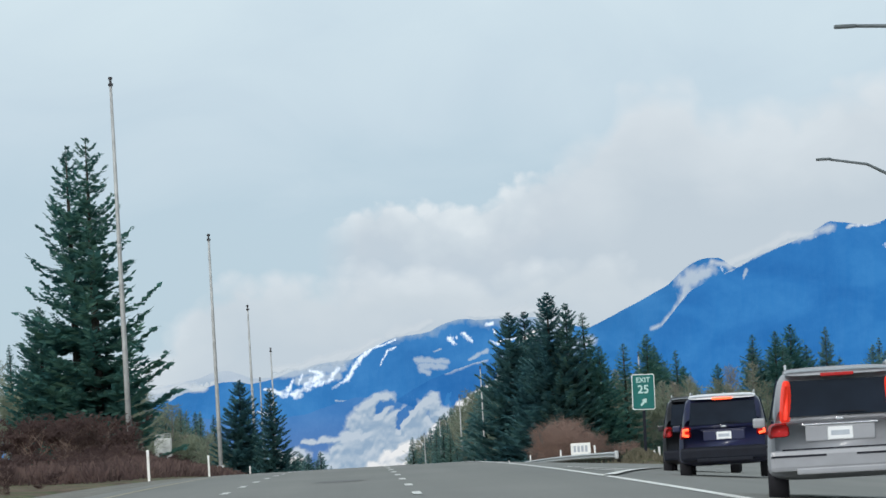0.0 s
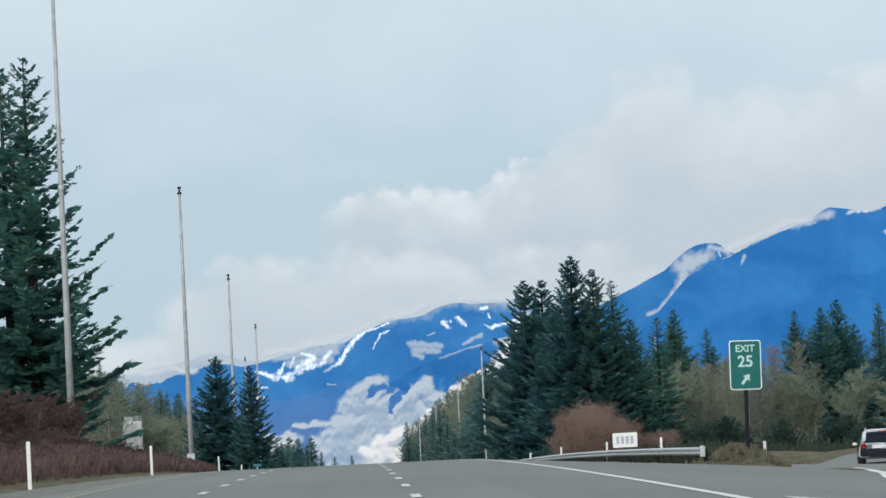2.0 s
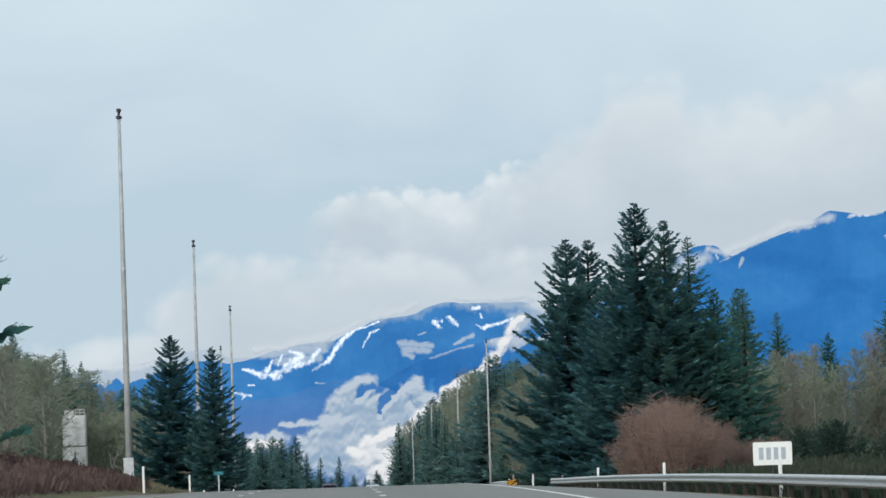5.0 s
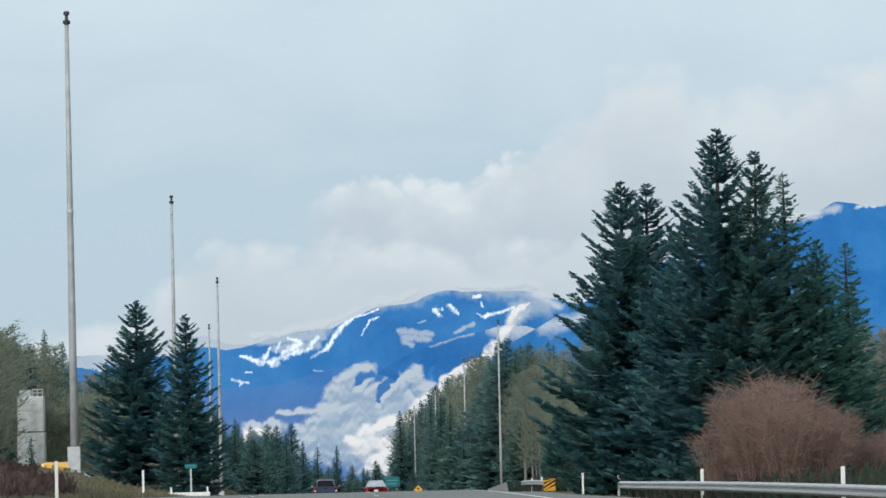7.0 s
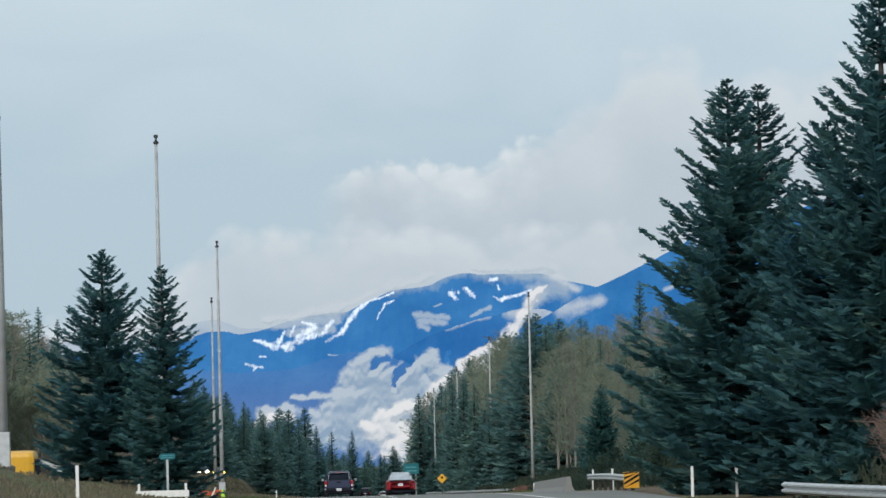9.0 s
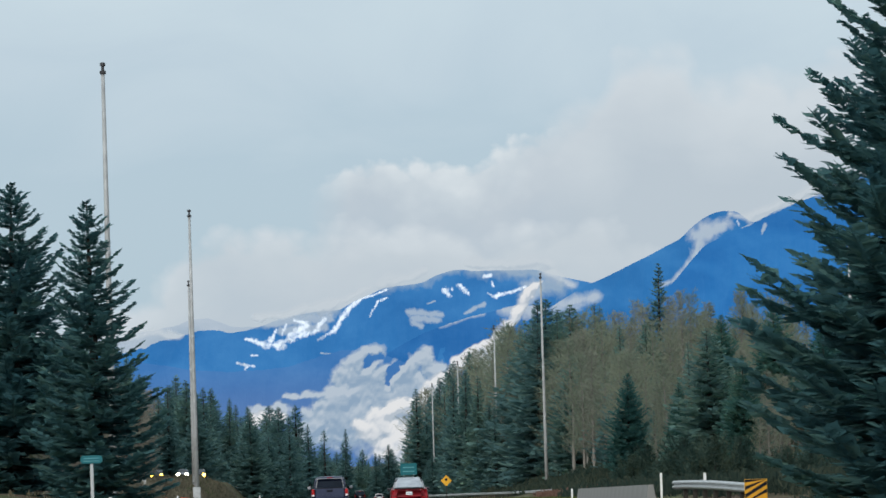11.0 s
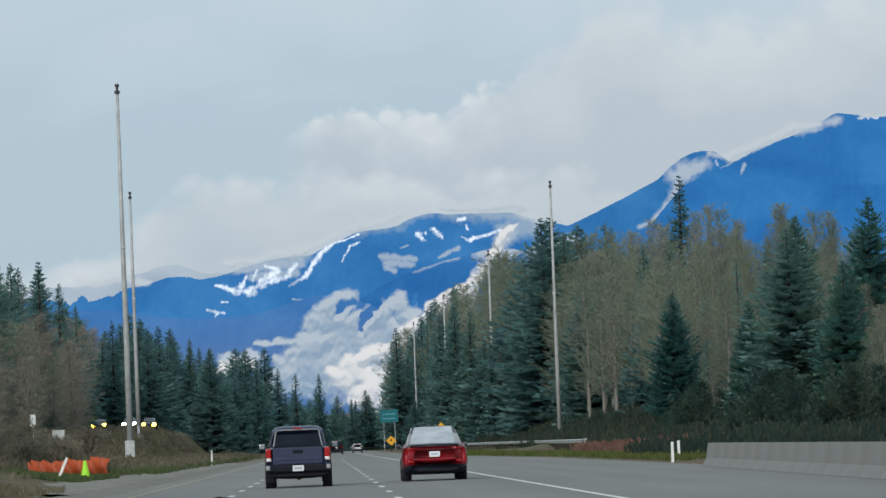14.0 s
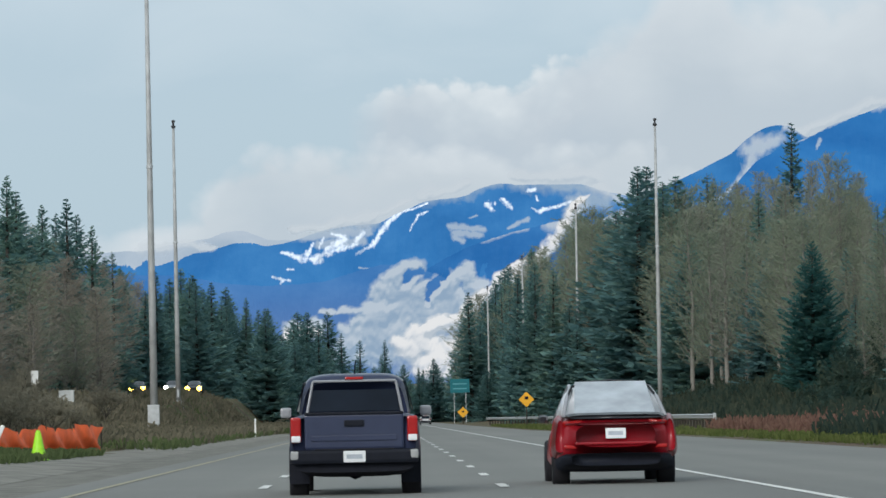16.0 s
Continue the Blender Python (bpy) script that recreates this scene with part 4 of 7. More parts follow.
def bare_mesh(seed, h, spread, mains, fine, bark="pale_bark", twig="buds", broad=1.0):
    rng = random.Random(seed)
    a, b = bare_parts(rng, h, spread, mains, fine, broad)
    f = h / max(v[2] for v in b[0])
    a, b = ([Vector(v) * f for v in a[0]], a[1]), ([Vector(v) * f for v in b[0]], b[1])
    return mesh("bare_limbs", *a, M[bark], True), mesh("bare_twigs", *b, M[twig])


def alder_parts(rng, h, r, limbs, fine):
    """A slender leafless alder: one tall stem, short rising limbs and a feathery cone of twigs."""
    stem = [Vector((rng.uniform(-0.012, 0.012) * z, rng.uniform(-0.012, 0.012) * z, z)) for z in (-0.5, h * 0.25, h * 0.5, h * 0.75, h * 0.97)]
    wood = [tube(stem, [h * 0.0105, h * 0.009, h * 0.0065, h * 0.004, 0.015], 5, False)]
    tv, tf = [], []
    for i in range(limbs):
        g = 0.16 + 0.82 * (i + rng.random()) / limbs
        k = min(3, int(g * 4))
        p = stem[k].lerp(stem[k + 1], min(1.0, g * 4 - k))
        a = i * 2.4 + rng.uniform(-0.4, 0.4)
        L = r * (1.12 - g) ** 0.75 * min(1.0, 0.45 + g) * rng.uniform(0.6, 1.25)
        up = rng.uniform(0.7, 1.5)
        d = Vector((math.cos(a), math.sin(a), up)).normalized()
        pts = [p, p + d * L * 0.5, p + d * L + Vector((0, 0, 0.15 * L))]
        wood.append(tube(pts, [0.05 * (1.1 - g) + 0.012, 0.03 * (1.1 - g) + 0.01, 0.008], 3, False))
        for j in range(fine):
            s = rng.uniform(0.12, 1.0)
            q = pts[0].lerp(pts[1], s * 2) if s < 0.5 else pts[1].lerp(pts[2], s * 2 - 1)
            v = (d * 0.6 + Vector((rng.uniform(-1, 1), rng.uniform(-1, 1), rng.uniform(-0.4, 1.0)))).normalized()
            tl = rng.uniform(0.35, 1.0) * (0.35 + 0.3 * L)
            wv = v.cross(Vector((rng.uniform(-1, 1), rng.uniform(-1, 1), 0.3))).normalized() * rng.uniform(0.013, 0.034)
            o = len(tv)
            tv.extend([q - wv * 0.7, q + v * tl * 0.55 + wv * 2.2, q + v * tl])
            tf.append((o, o + 1, o + 2))
    return join(*wood), (tv, tf)


def alder_mesh(seed, h, r, limbs, fine, twig="buds"):
    a, b = alder_parts(random.Random(seed), h, r, limbs, fine)
    return mesh("alder_limbs", *a, M["pale_bark"], True), mesh("alder_twigs", *b, M[twig])


def thicket_mesh(seed, h, r, stems, fine):
    """A dome of thin stems that fan out from the ground, each with many finer twigs."""
    q = random.Random(seed)
    wood, tv, tf = [], [], []
    for i in range(stems):
        a, out = q.random() * 6.283, math.sqrt(q.random())
        top = h * (0.72 + 0.28 * math.sqrt(max(0.0, 1 - out * out))) * q.uniform(0.78, 1.0)
        d = Vector((math.cos(a), math.sin(a), 0))
        pts = [d * 0.35 * out - Vector((0, 0, 0.3)), d * r * 0.45 * out + Vector((0, 0, top * 0.45)), d * r * 0.85 * out + Vector((0, 0, top * 0.8)), d * r * out + Vector((q.uniform(-0.1, 0.1), q.uniform(-0.1, 0.1), top))]
        wood.append(tube(pts, [0.018, 0.013, 0.009, 0.004], 3, False))
        for j in range(fine):
            s = q.uniform(0.2, 1.0) * 3
            k = min(2, int(s))
            at = pts[k].lerp(pts[k + 1], s - k)
            v = (d * 0.3 + Vector((q.uniform(-1, 1), q.uniform(-1, 1), q.uniform(-0.1, 1.2)))).normalized()
            tl = q.uniform(0.25, 0.7)
            wv = v.cross(Vector((q.uniform(-1, 1), q.uniform(-1, 1), 0.3))).normalized() * q.uniform(0.004, 0.010)
            o = len(tv)
            tv.extend([at - wv, at + wv, at + v * tl * 0.6 + wv * 1.4, at + v * tl])
            tf.append((o, o + 1, o + 2, o + 3))
    return mesh("thicket_stems", *join(*wood), M["red_bark"], True), mesh("thicket_twigs", tv, tf, M["red_twigs"])


FIRS = [fir_mesh(11, 20, 4.6, 24, 11, 36, upsweep=0.36, gap=0.10, spray=0.26, wide=0.34, low=0.02), fir_mesh(12, 20, 4.0, 42, 10, 22, upsweep=0.28, gap=0.06, spray=0.33, wide=0.36),
        fir_mesh(13, 20, 5.0, 40, 11, 24, upsweep=0.36, gap=0.06, spray=0.31, wide=0.36), fir_mesh(14, 20, 3.3, 40, 9, 18, upsweep=0.2, gap=0.14, spray=0.30),
        fir_mesh(15, 20, 4.0, 34, 10, 64, "needles_near", upsweep=0.38, gap=0.10, spray=0.24, wide=0.32, taper=0.72, low=0.02), fir_mesh(16, 20, 4.8, 34, 11, 68, "needles_near", upsweep=0.42, gap=0.10, spray=0.23, wide=0.32, taper=0.72, low=0.02)]
FAR_FIRS = [fir_mesh(21, 20, 4.2, 40, 10, 17, "needles_hazed", gap=0.06, low=0.0, spray=0.30, wide=0.44, taper=0.84, crowd=0.82, upsweep=0.25), fir_mesh(22, 20, 3.2, 42, 9, 15, "needles_hazed", gap=0.08, low=0.0, spray=0.34, wide=0.46, taper=0.88, crowd=0.82, upsweep=0.2),
            fir_mesh(23, 20, 5.0, 38, 11, 18, "needles_hazed", gap=0.06, low=0.0, spray=0.28, wide=0.42, taper=0.76, crowd=0.84, upsweep=0.3), fir_mesh(24, 20, 3.0, 34, 9, 14, "needles_hazed", gap=0.2, low=0.04, spray=0.34, wide=0.42, taper=0.82, crowd=0.86, upsweep=0.2)]
BARES = [bare_mesh(31, 16, 0.55, 9, 7, broad=1.7), bare_mesh(32, 16, 0.7, 9, 7, broad=1.7), bare_mesh(33, 16, 0.45, 9, 7, broad=1.7)]
LOW_THICKET = [bare_mesh(43, 5, 1.0, 9, 5, "red_bark", "maroon_twigs", 2.8), bare_mesh(44, 5, 1.2, 9, 5, "red_bark", "maroon_twigs", 2.8)]
THICKET = [thicket_mesh(41, 5, 1.4, 60, 60), thicket_mesh(42, 5, 1.6, 64, 60)]

ALDERS = [alder_mesh(71, 20, 4.2, 80, 30), alder_mesh(72, 20, 3.4, 80, 28, "pale_buds"), alder_mesh(73, 20, 5.0, 80, 32), alder_mesh(74, 20, 4.6, 80, 34, "brown_buds"), alder_mesh(75, 20, 3.8, 80, 34, "brown_buds")]
SCRUB = [bare_mesh(61, 5, 1.0, 8, 7, "bark", "scrub_twigs", 2.3), bare_mesh(62, 5, 1.2, 8, 7, "bark", "scrub_twigs", 2.3)]
BUSHES = [fir_mesh(51, 5, 2.6, 14, 11, 24, "bush_leaves", gap=0.06, low=0.0, spray=0.28, wide=0.34, upsweep=0.9), fir_mesh(52, 5, 3.0, 13, 11, 24, "bush_leaves", gap=0.1, low=0.0, spray=0.28, wide=0.34, upsweep=1.1)]


def clearing(x, y):
    """Open ground in front of the pale tower and the yellow machine."""
    return 500 < y < 560 and -29.5 < x * 358 / (y - 200) < -21.5


def plant(name, pair, x, y, h, native, label, category, group, widen=1.0, turn=0.0, sink=0.25, low="trunk", high="crown"):
    if name != "fir_tree" and clearing(x, y):
        return None
    s = h / native
    t = thing(name, label, category, pose(x, y, zl(x, y) - sink, 0, 0, turn) @ Matrix.Diagonal((s * widen, s * widen, s, 1)), group)
    part(low, pair[0], None, t)
    part(high, pair[1], None, t)
    return t


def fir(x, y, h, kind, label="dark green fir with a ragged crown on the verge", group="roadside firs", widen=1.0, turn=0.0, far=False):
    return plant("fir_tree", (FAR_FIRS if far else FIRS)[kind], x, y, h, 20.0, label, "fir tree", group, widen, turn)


def bare(x, y, h, kind, label="leafless alder with budding olive twigs", group="leafless trees", widen=1.0, turn=0.0):
    return plant("bare_tree", BARES[kind], x, y, h, 16.0, label, "tree", group, widen, turn, low="trunk", high="crown")


def alder(x, y, h, kind, label="tall slender leafless alder in olive bud", group="wood alders", widen=1.0, turn=0.0):
    return plant("bare_tree" if kind > 2 else "alder_tree", ALDERS[kind], x, y, h, 20.0, label, "tree", group, widen, turn, low="trunk", high="crown")


def thicket(x, y, h, kind, label="red-brown leafless thicket on the bank", widen=1.0, turn=0.0):
    return plant("shrub", (THICKET if x > 0 else LOW_THICKET)[kind], x, y, h, 5.0, label, "shrub", "leafless thickets", widen, turn, low="trunk", high="crown")


def bush(x, y, h, kind, label="dense dark green bush at the foot of the wood", widen=1.0, turn=0.0):
    return plant("bush", BUSHES[kind], x, y, h, 5.0, label, "bush", "green bushes", widen, turn, low="trunk", high="crown")


NEAR_FIRS = [(-20.8, 326, 27.3, 0, 1.12), (-22.6, 329, 27.0, 0, 1.05), (-25.5, 330, 14.0, 2, 1.2), (-14.4, 487, 13.4, 5, 1.5), (-10.3, 478, 12.9, 4, 1.35),
             (19.0, 402, 18.2, 5, 1.25), (20.6, 401, 17.0, 4, 1.2), (22.8, 405, 16.5, 3, 1.4), (16.2, 432, 18.2, 5, 1.36), (18.2, 437, 18.6, 4, 1.4), (18.1, 412, 14.5, 5, 1.5),
             (23.8, 402, 13.0, 2, 1.2), (27.4, 418, 14.0, 3, 1.4), (21.5, 420, 15.0, 2, 1.2), (25.0, 436, 15.0, 1, 1.2)]
for i, (x, y, h, k, wd) in enumerate(NEAR_FIRS):
    fir(x, y, h, k, "tall dark fir beside the highway, upswept limbs" if h > 20 else "dark green fir with dense limbs beside the highway", "roadside firs", wd, 57.0 * i)
for i, (x, y, h, k) in enumerate([(37, 520, 19, 1), (41, 522, 16.5, 3), (47.7, 540, 14.5, 1), (48.6, 500, 17, 3), (51.4, 500, 17, 1), (54, 508, 18, 2), (33, 540, 13, 3),
                                  (44, 552, 15, 2), (-31.9, 620, 17, 1), (-30.5, 640, 17, 3), (-36, 632, 15, 2), (-27, 655, 13, 1),
                                  (40.2, 700, 13, 2), (44.2, 690, 13, 1), (46.5, 680, 14, 2), (37, 720, 13, 2), (34, 668, 10.5, 2), (39, 650, 11.5, 1), (42, 636, 12, 2), (46, 655, 13, 2), (50, 690, 15, 1), (53.9, 740, 18, 2), (31, 700, 9, 1), (29, 742, 11, 2), (48, 628, 12, 1)]):
    fir(x, y, h, k, "dark fir behind the verge", "firs behind the verge", 1.28 if y > 600 else 1.25, 41.0 * i)

rng = random.Random(5)


def canopy(x, y):
    """Top of the woods above the road: it climbs with the valley sides and with distance along them."""
    if x > 0:
        d = max(240.0, y - 420.0)
        u = x / d
        if y < 975:
            return d * min(0.053, max(0.008, 0.013 + 1.5 * (u - 0.03)))
        return d * (0.0285 + 0.8 * min(0.0275, max(0.0, u - 0.017)))
    d = max(230.0, y - 457.0)
    return d * (0.0275 + 0.5 * max(0.0, -x / d - 0.03))


def wood_height(x, y, low, high):
    """A tree's height that brings its top near the canopy."""
    return max(6.0, (canopy(x, y) + rng.uniform(low, high)) - (zl(x, y) - float(road_z(y))))


# right-hand wood: firs over budding alders on a rising slope
for i in range(70):
    y = 640 + 6.0 * i + rng.uniform(-4, 4)
    x = 30.5 + rng.uniform(0, 5) - 0.012 * max(0, y - 850) + (3 if y < 700 else 0)
    if i % 5 == 0:
        fir(x, y, wood_height(x, y, -9, -3), rng.randrange(3), "green fir at the edge of the wood", "wood firs", 1.45, rng.uniform(0, 360), True)
    else:
        alder(x, y, wood_height(x, y, -8, -2), rng.randrange(3), "leafless alder at the edge of the wood", "wood alders", 1.5, rng.uniform(0, 360))
for i in range(120):
    y = 650 + 3.8 * i + rng.uniform(-4, 4)
    x = 34 + rng.uniform(0, 38) - 0.018 * (y - 650)
    if rng.random() < 0.13:
        fir(x, y, wood_height(x, y, -5, 1.5), rng.randrange(4), "fir rising out of the wood", "wood firs", 1.2, rng.uniform(0, 360), True)
    else:
        alder(x, y, wood_height(x, y, -5, 0.5), rng.randrange(3), "leafless alder in the wood on the slope", "wood alders", 1.3, rng.uniform(0, 360))
for i in range(40):
    x, y = 36 + 0.9 * i + rng.uniform(-1, 1), 905 + rng.uniform(0, 75)
    alder(x, y, rng.uniform(24.5, 30.5) - (zl(x, y) - float(road_z(y))), rng.randrange(3), "tall slender leafless alder in olive bud", "wood alders", 1.1, rng.uniform(0, 360))
for x, y, up in ((45.8, 965, 31.8), (54.8, 937, 29.8), (42.5, 955, 29.5), (50.5, 945, 30.0), (35.1, 821, 22.0), (24.6, 972, 14.0), (21.4, 1108, 12.0)):
    alder(x, y, up - (zl(x, y) - float(road_z(y))), 1, "tall pale-stemmed alder standing over the wood", "wood alders", 1.2, rng.uniform(0, 360))
# dark firs standing over the wood, and low ones in front of the light poles
for x, y, up, k in ((48.4, 950, 36.3, 1), (30.0, 942, 30.8, 2), (34.6, 960, 30.6, 2), (37, 1020, 32.6, 2), (39.9, 963, 30.6, 3), (28.5, 975, 27, 2), (60, 985, 31.5, 1), (60, 800, 26.5, 2), (31.6, 890, 13.0, 2), (33.2, 690, 15.6, 2), (53.9, 740, 23.5, 2),
                    (23.2, 968, 14.5, 1), (20.6, 1106, 12.0, 2), (22.3, 1112, 11.0, 1), (18.5, 1243, 10.5, 2), (25.2, 975, 15.5, 2)):
    fir(x, y, up - (zl(x, y) - float(road_z(y))), k, "tall fir standing over the wood", "wood firs", 1.7 if k == 2 else 1.25, rng.uniform(0, 360), True)
# beyond: both sides close in where the road bends away
for i in range(60):
    y = 960 + 9 * i + rng.uniform(-5, 5)
    x = 26.5 + rng.uniform(0, 13) - 0.0175 * (y - 985)
    if i % 2:
        fir(x, y, wood_height(x, y, -8, 1), rng.randrange(4), "dark fir beside the far highway", "far firs", 1.25, rng.uniform(0, 360), True)
    else:
        alder(x, y, wood_height(x, y, -7, -1), rng.randrange(3), "leafless alder beside the far highway", "wood alders", 1.5, rng.uniform(0, 360))
for i in range(58):
    y = 880 + 10.4 * i + rng.uniform(-6, 6)
    x = -30 - rng.uniform(0, 14) + 0.026 * (y - 820)
    fir(x, y, wood_height(x, y, -8, 1.5), rng.randrange(3), "broad dark fir beyond the opposite carriageway", "far firs", rng.uniform(1.3, 2.0), rng.uniform(0, 360), True)
for i in range(36):
    x = -38 + 1.6 * i + rng.uniform(-0.5, 0.5)
    y = 1480 + rng.uniform(-30, 70)
    fir(x, y, rng.uniform(11, 19) - 0.1 * x, rng.randrange(3), "distant dark fir across the end of the view", "far firs", rng.uniform(1.3, 1.9), rng.uniform(0, 360), True)
# left hillside: brown leafless trees in front, firs along the crest
for i in range(60):
    y = 690 + 3.6 * i + rng.uniform(-4, 4)
    x = -28.5 - rng.uniform(0, 9)
    alder(x, y, rng.uniform(8, 14), 3 + rng.randrange(2), "brown leafless tree at the foot of the hillside", "hillside alders", 1.9, rng.uniform(0, 360))
for i in range(110):
    y = 690 + 3.3 * i + rng.uniform(-4, 4)
    x = -36 - rng.uniform(0, 36) + 0.006 * (y - 690)
    if rng.random() < 0.22:
        fir(x, y, wood_height(x, y, -4, 1), rng.randrange(4), "fir on the wooded hillside", "hillside firs", 1.2, rng.uniform(0, 360), True)
    else:
        alder(x, y, wood_height(x, y, -7, -2.5), rng.choice((0, 2, 3, 4, 3)), "leafless alder on the hillside", "hillside alders", 1.5, rng.uniform(0, 360))
for x, y, up, k, wd in ((-30.9, 780, 21.2, 0, 1.1), (-31.0, 760, 19.0, 1, 1.2), (-29.9, 830, 22.1, 1, 1.3), (-30.0, 860, 21.0, 0, 1.1), (-27.6, 930, 18.9, 1, 1.3), (-24.3, 960, 18.6, 0, 1.3), (-29.1, 880, 19.3, 3, 1.3)):
    fir(x, y, up - (zl(x, y) - float(road_z(y))), k, "dark fir standing over the bare hillside trees", "hillside firs", wd, rng.uniform(0, 360), True)
# firs one by one against the bright mist at the end of the valley
for x, y, up, k, wd in ((-25.0, 1150, 22.4, 1, 1.3), (-16.8, 1000, 16.3, 2, 1.5), (-14.0, 1250, 20.7, 1, 1.2), (-10.5, 1350, 20.3, 1, 1.4), (-6.8, 1380, 19.4, 3, 1.6), (-1.5, 1420, 20.0, 1, 1.2), (16.0, 1270, 26.3, 1, 1.5), (18.0, 1280, 20.2, 0, 1.3),
                        (20.8, 1050, 23.7, 0, 1.2), (21.2, 1000, 21.0, 1, 1.3), (19.8, 1100, 23.7, 1, 1.3), (28.7, 930, 30.1, 0, 1.5), (31.7, 930, 28.2, 0, 1.3), (39.4, 960, 30.9, 3, 1.5)):
    fir(x, y, up - (zl(x, y) - float(road_z(y))), k, "pointed dark fir standing clear of its neighbours", "far firs", wd, rng.uniform(0, 360), True)
# leafless trees behind the verge on both sides of the first stretch
for x, y, h in ((30, 470, 11), (33, 485, 12), (36, 500, 12.5), (39, 480, 11), (43, 495, 12), (46, 478, 11), (31, 455, 10), (52, 520, 12), (34, 465, 10), (41, 510, 12), (49, 488, 10), (28, 480, 9),
                (-21, 540, 9), (-24, 552, 11), (-18, 560, 8), (-22, 575, 10), (-26, 565, 10), (-29, 590, 11), (-24, 600, 9), (-33, 575, 11),
                (-27, 345, 9), (-25, 352, 8), (-31, 350, 9), (-29, 340, 7)):
    bare(x, y, h, rng.randrange(3), "leafless tree in olive bud behind the verge", "verge alders", 1.25, rng.uniform(0, 360))
for x, y, top, k, wd in ((38, 470, 5.0, 1, 1.3), (43, 470, 5.7, 3, 1.3), (45.5, 471, 6.2, 1, 1.2), (41, 466, 4.4, 0, 1.5), (35, 469, 4.6, 1, 1.5), (36.6, 472, 4.2, 3, 1.4), (46.8, 468, 3.8, 0, 1.5), (33, 466, 2.8, 1, 1.5), (39.6, 464, 3.2, 1, 1.6)):
    alder(x, y, top - zl(x, y), k, "slender tan leafless tree behind the exit sign", "verge alders", wd, 63.0 * x)
for i in range(26):
    x, y = 27 + rng.uniform(0, 46), 438 + rng.uniform(0, 70)
    bare(x, y, rng.uniform(6, 10.5), rng.randrange(3), "low leafless tree in olive bud behind the verge", "verge alders", 1.5, rng.uniform(0, 360))
for i in range(16):
    x, y = 50 + rng.uniform(0, 30), 480 + rng.uniform(0, 80)
    fir(x, y, rng.uniform(12, 17), rng.randrange(3), "dark fir behind the verge", "firs behind the verge", 1.2, rng.uniform(0, 360), True)
for x, y, h in ((17.4, 372, 5.2), (19.4, 374, 5.4), (18.4, 369, 4.6), (18.5, 377, 5.8), (16.4, 378, 3.6), (21.0, 376, 4.2), (23.2, 380, 3.2), (25.0, 382, 3.4), (20.2, 370, 4.0)):
    thicket(x, y, h, rng.randrange(2), "red-brown leafless thicket behind the guardrail", 1.25, rng.uniform(0, 360))
for i in range(78):
    y = 112 + 3.1 * i + rng.uniform(-2, 2)
    x = -9.6 - rng.uniform(0, 9.5) - 0.010 * max(0, y - 150)
    thicket(x, y, min(1.7, 0.5 + 0.2 * (-9.3 - x) * rng.uniform(0.7, 1.2)), rng.randrange(2), "low maroon-brown brush on the roadside bank", 1.9, rng.uniform(0, 360))

for i in range(34):
    x, y = -14.5 - rng.uniform(0, 13), 286 + rng.uniform(0, 34)
    thicket(x, y, min(1.95, 1.0 + 0.12 * (-13 - x) + rng.uniform(0, 0.4)) if x > -18 else rng.uniform(3.0, 4.6), rng.randrange(2), "dark brown leafless brush below the tall fir", 1.5, rng.uniform(0, 360))
for i in range(46):
    y = 596 + 4.9 * i + rng.uniform(-3, 3)
    x = (22.5 if y < 690 else 26.5) + rng.uniform(0, 8)
    bush(x, y, rng.choice((rng.uniform(1.2, 2.4), rng.uniform(1.6, 4.2))), rng.randrange(2), "dense dark green bush at the foot of the wood", rng.uniform(1.0, 1.5), rng.uniform(0, 360))
for i in range(16):
    x, y = 25 + rng.uniform(0, 16), 566 + rng.uniform(0, 34)
    bush(x, y, rng.uniform(1.2, 2.6), rng.randrange(2), "dense dark green bush at the foot of the wood", 1.4, rng.uniform(0, 360))
for i in range(20):
    x, y = 23 + rng.uniform(0, 24), 400 + rng.uniform(0, 60)
    bush(x, y, rng.uniform(2.5, 4.5), rng.randrange(2), "dark green bush under the roadside firs", 1.3, rng.uniform(0, 360))
for i in range(56):
    y = 566 + 4.6 * i + rng.uniform(-2, 2)
    x = -23.5 - rng.uniform(0, 12)
    alder(x, y, rng.uniform(5, 9) if y < 640 else rng.uniform(6.5, 11.5), rng.choice((0, 3, 4, 2, 4)), "grey-brown leafless tree on the roadside bank", "bank scrub", 2.1, rng.uniform(0, 360))

for i in range(26):
    x, y = -21 - rng.uniform(0, 14), 536 + 4.2 * i
    bare(x, y, rng.uniform(8, 12), rng.randrange(3), "leafless tree in olive bud behind the verge", "verge alders", 1.5, rng.uniform(0, 360))
for i in range(70):
    y = 566 + 2.2 * i + rng.uniform(-2, 2)
    x = -17.5 - rng.uniform(0, 11)
    plant("shrub", SCRUB[i % 2], x, y, rng.uniform(1.6, 3.4), 5.0, "grey-olive scrub on the roadside bank", "shrub", "bank scrub", 1.6, rng.uniform(0, 360))
for x, y, up in ((-29.5, 548, 15.6), (-27.2, 556, 14.6), (-25.2, 545, 13.2), (-23.4, 552, 13.6), (-22.2, 548, 12.0), (-21.0, 556, 10.0), (-31.5, 560, 16.5), (-33.5, 552, 17.0), (-26.5, 570, 15.5), (-30.5, 575, 17.5), (-35.0, 570, 18.5)):
    alder(x, y, up - (zl(x, y) - float(road_z(y))), rng.randrange(3), "broad leafless tree in olive bud behind the verge", "verge alders", 2.0, rng.uniform(0, 360))
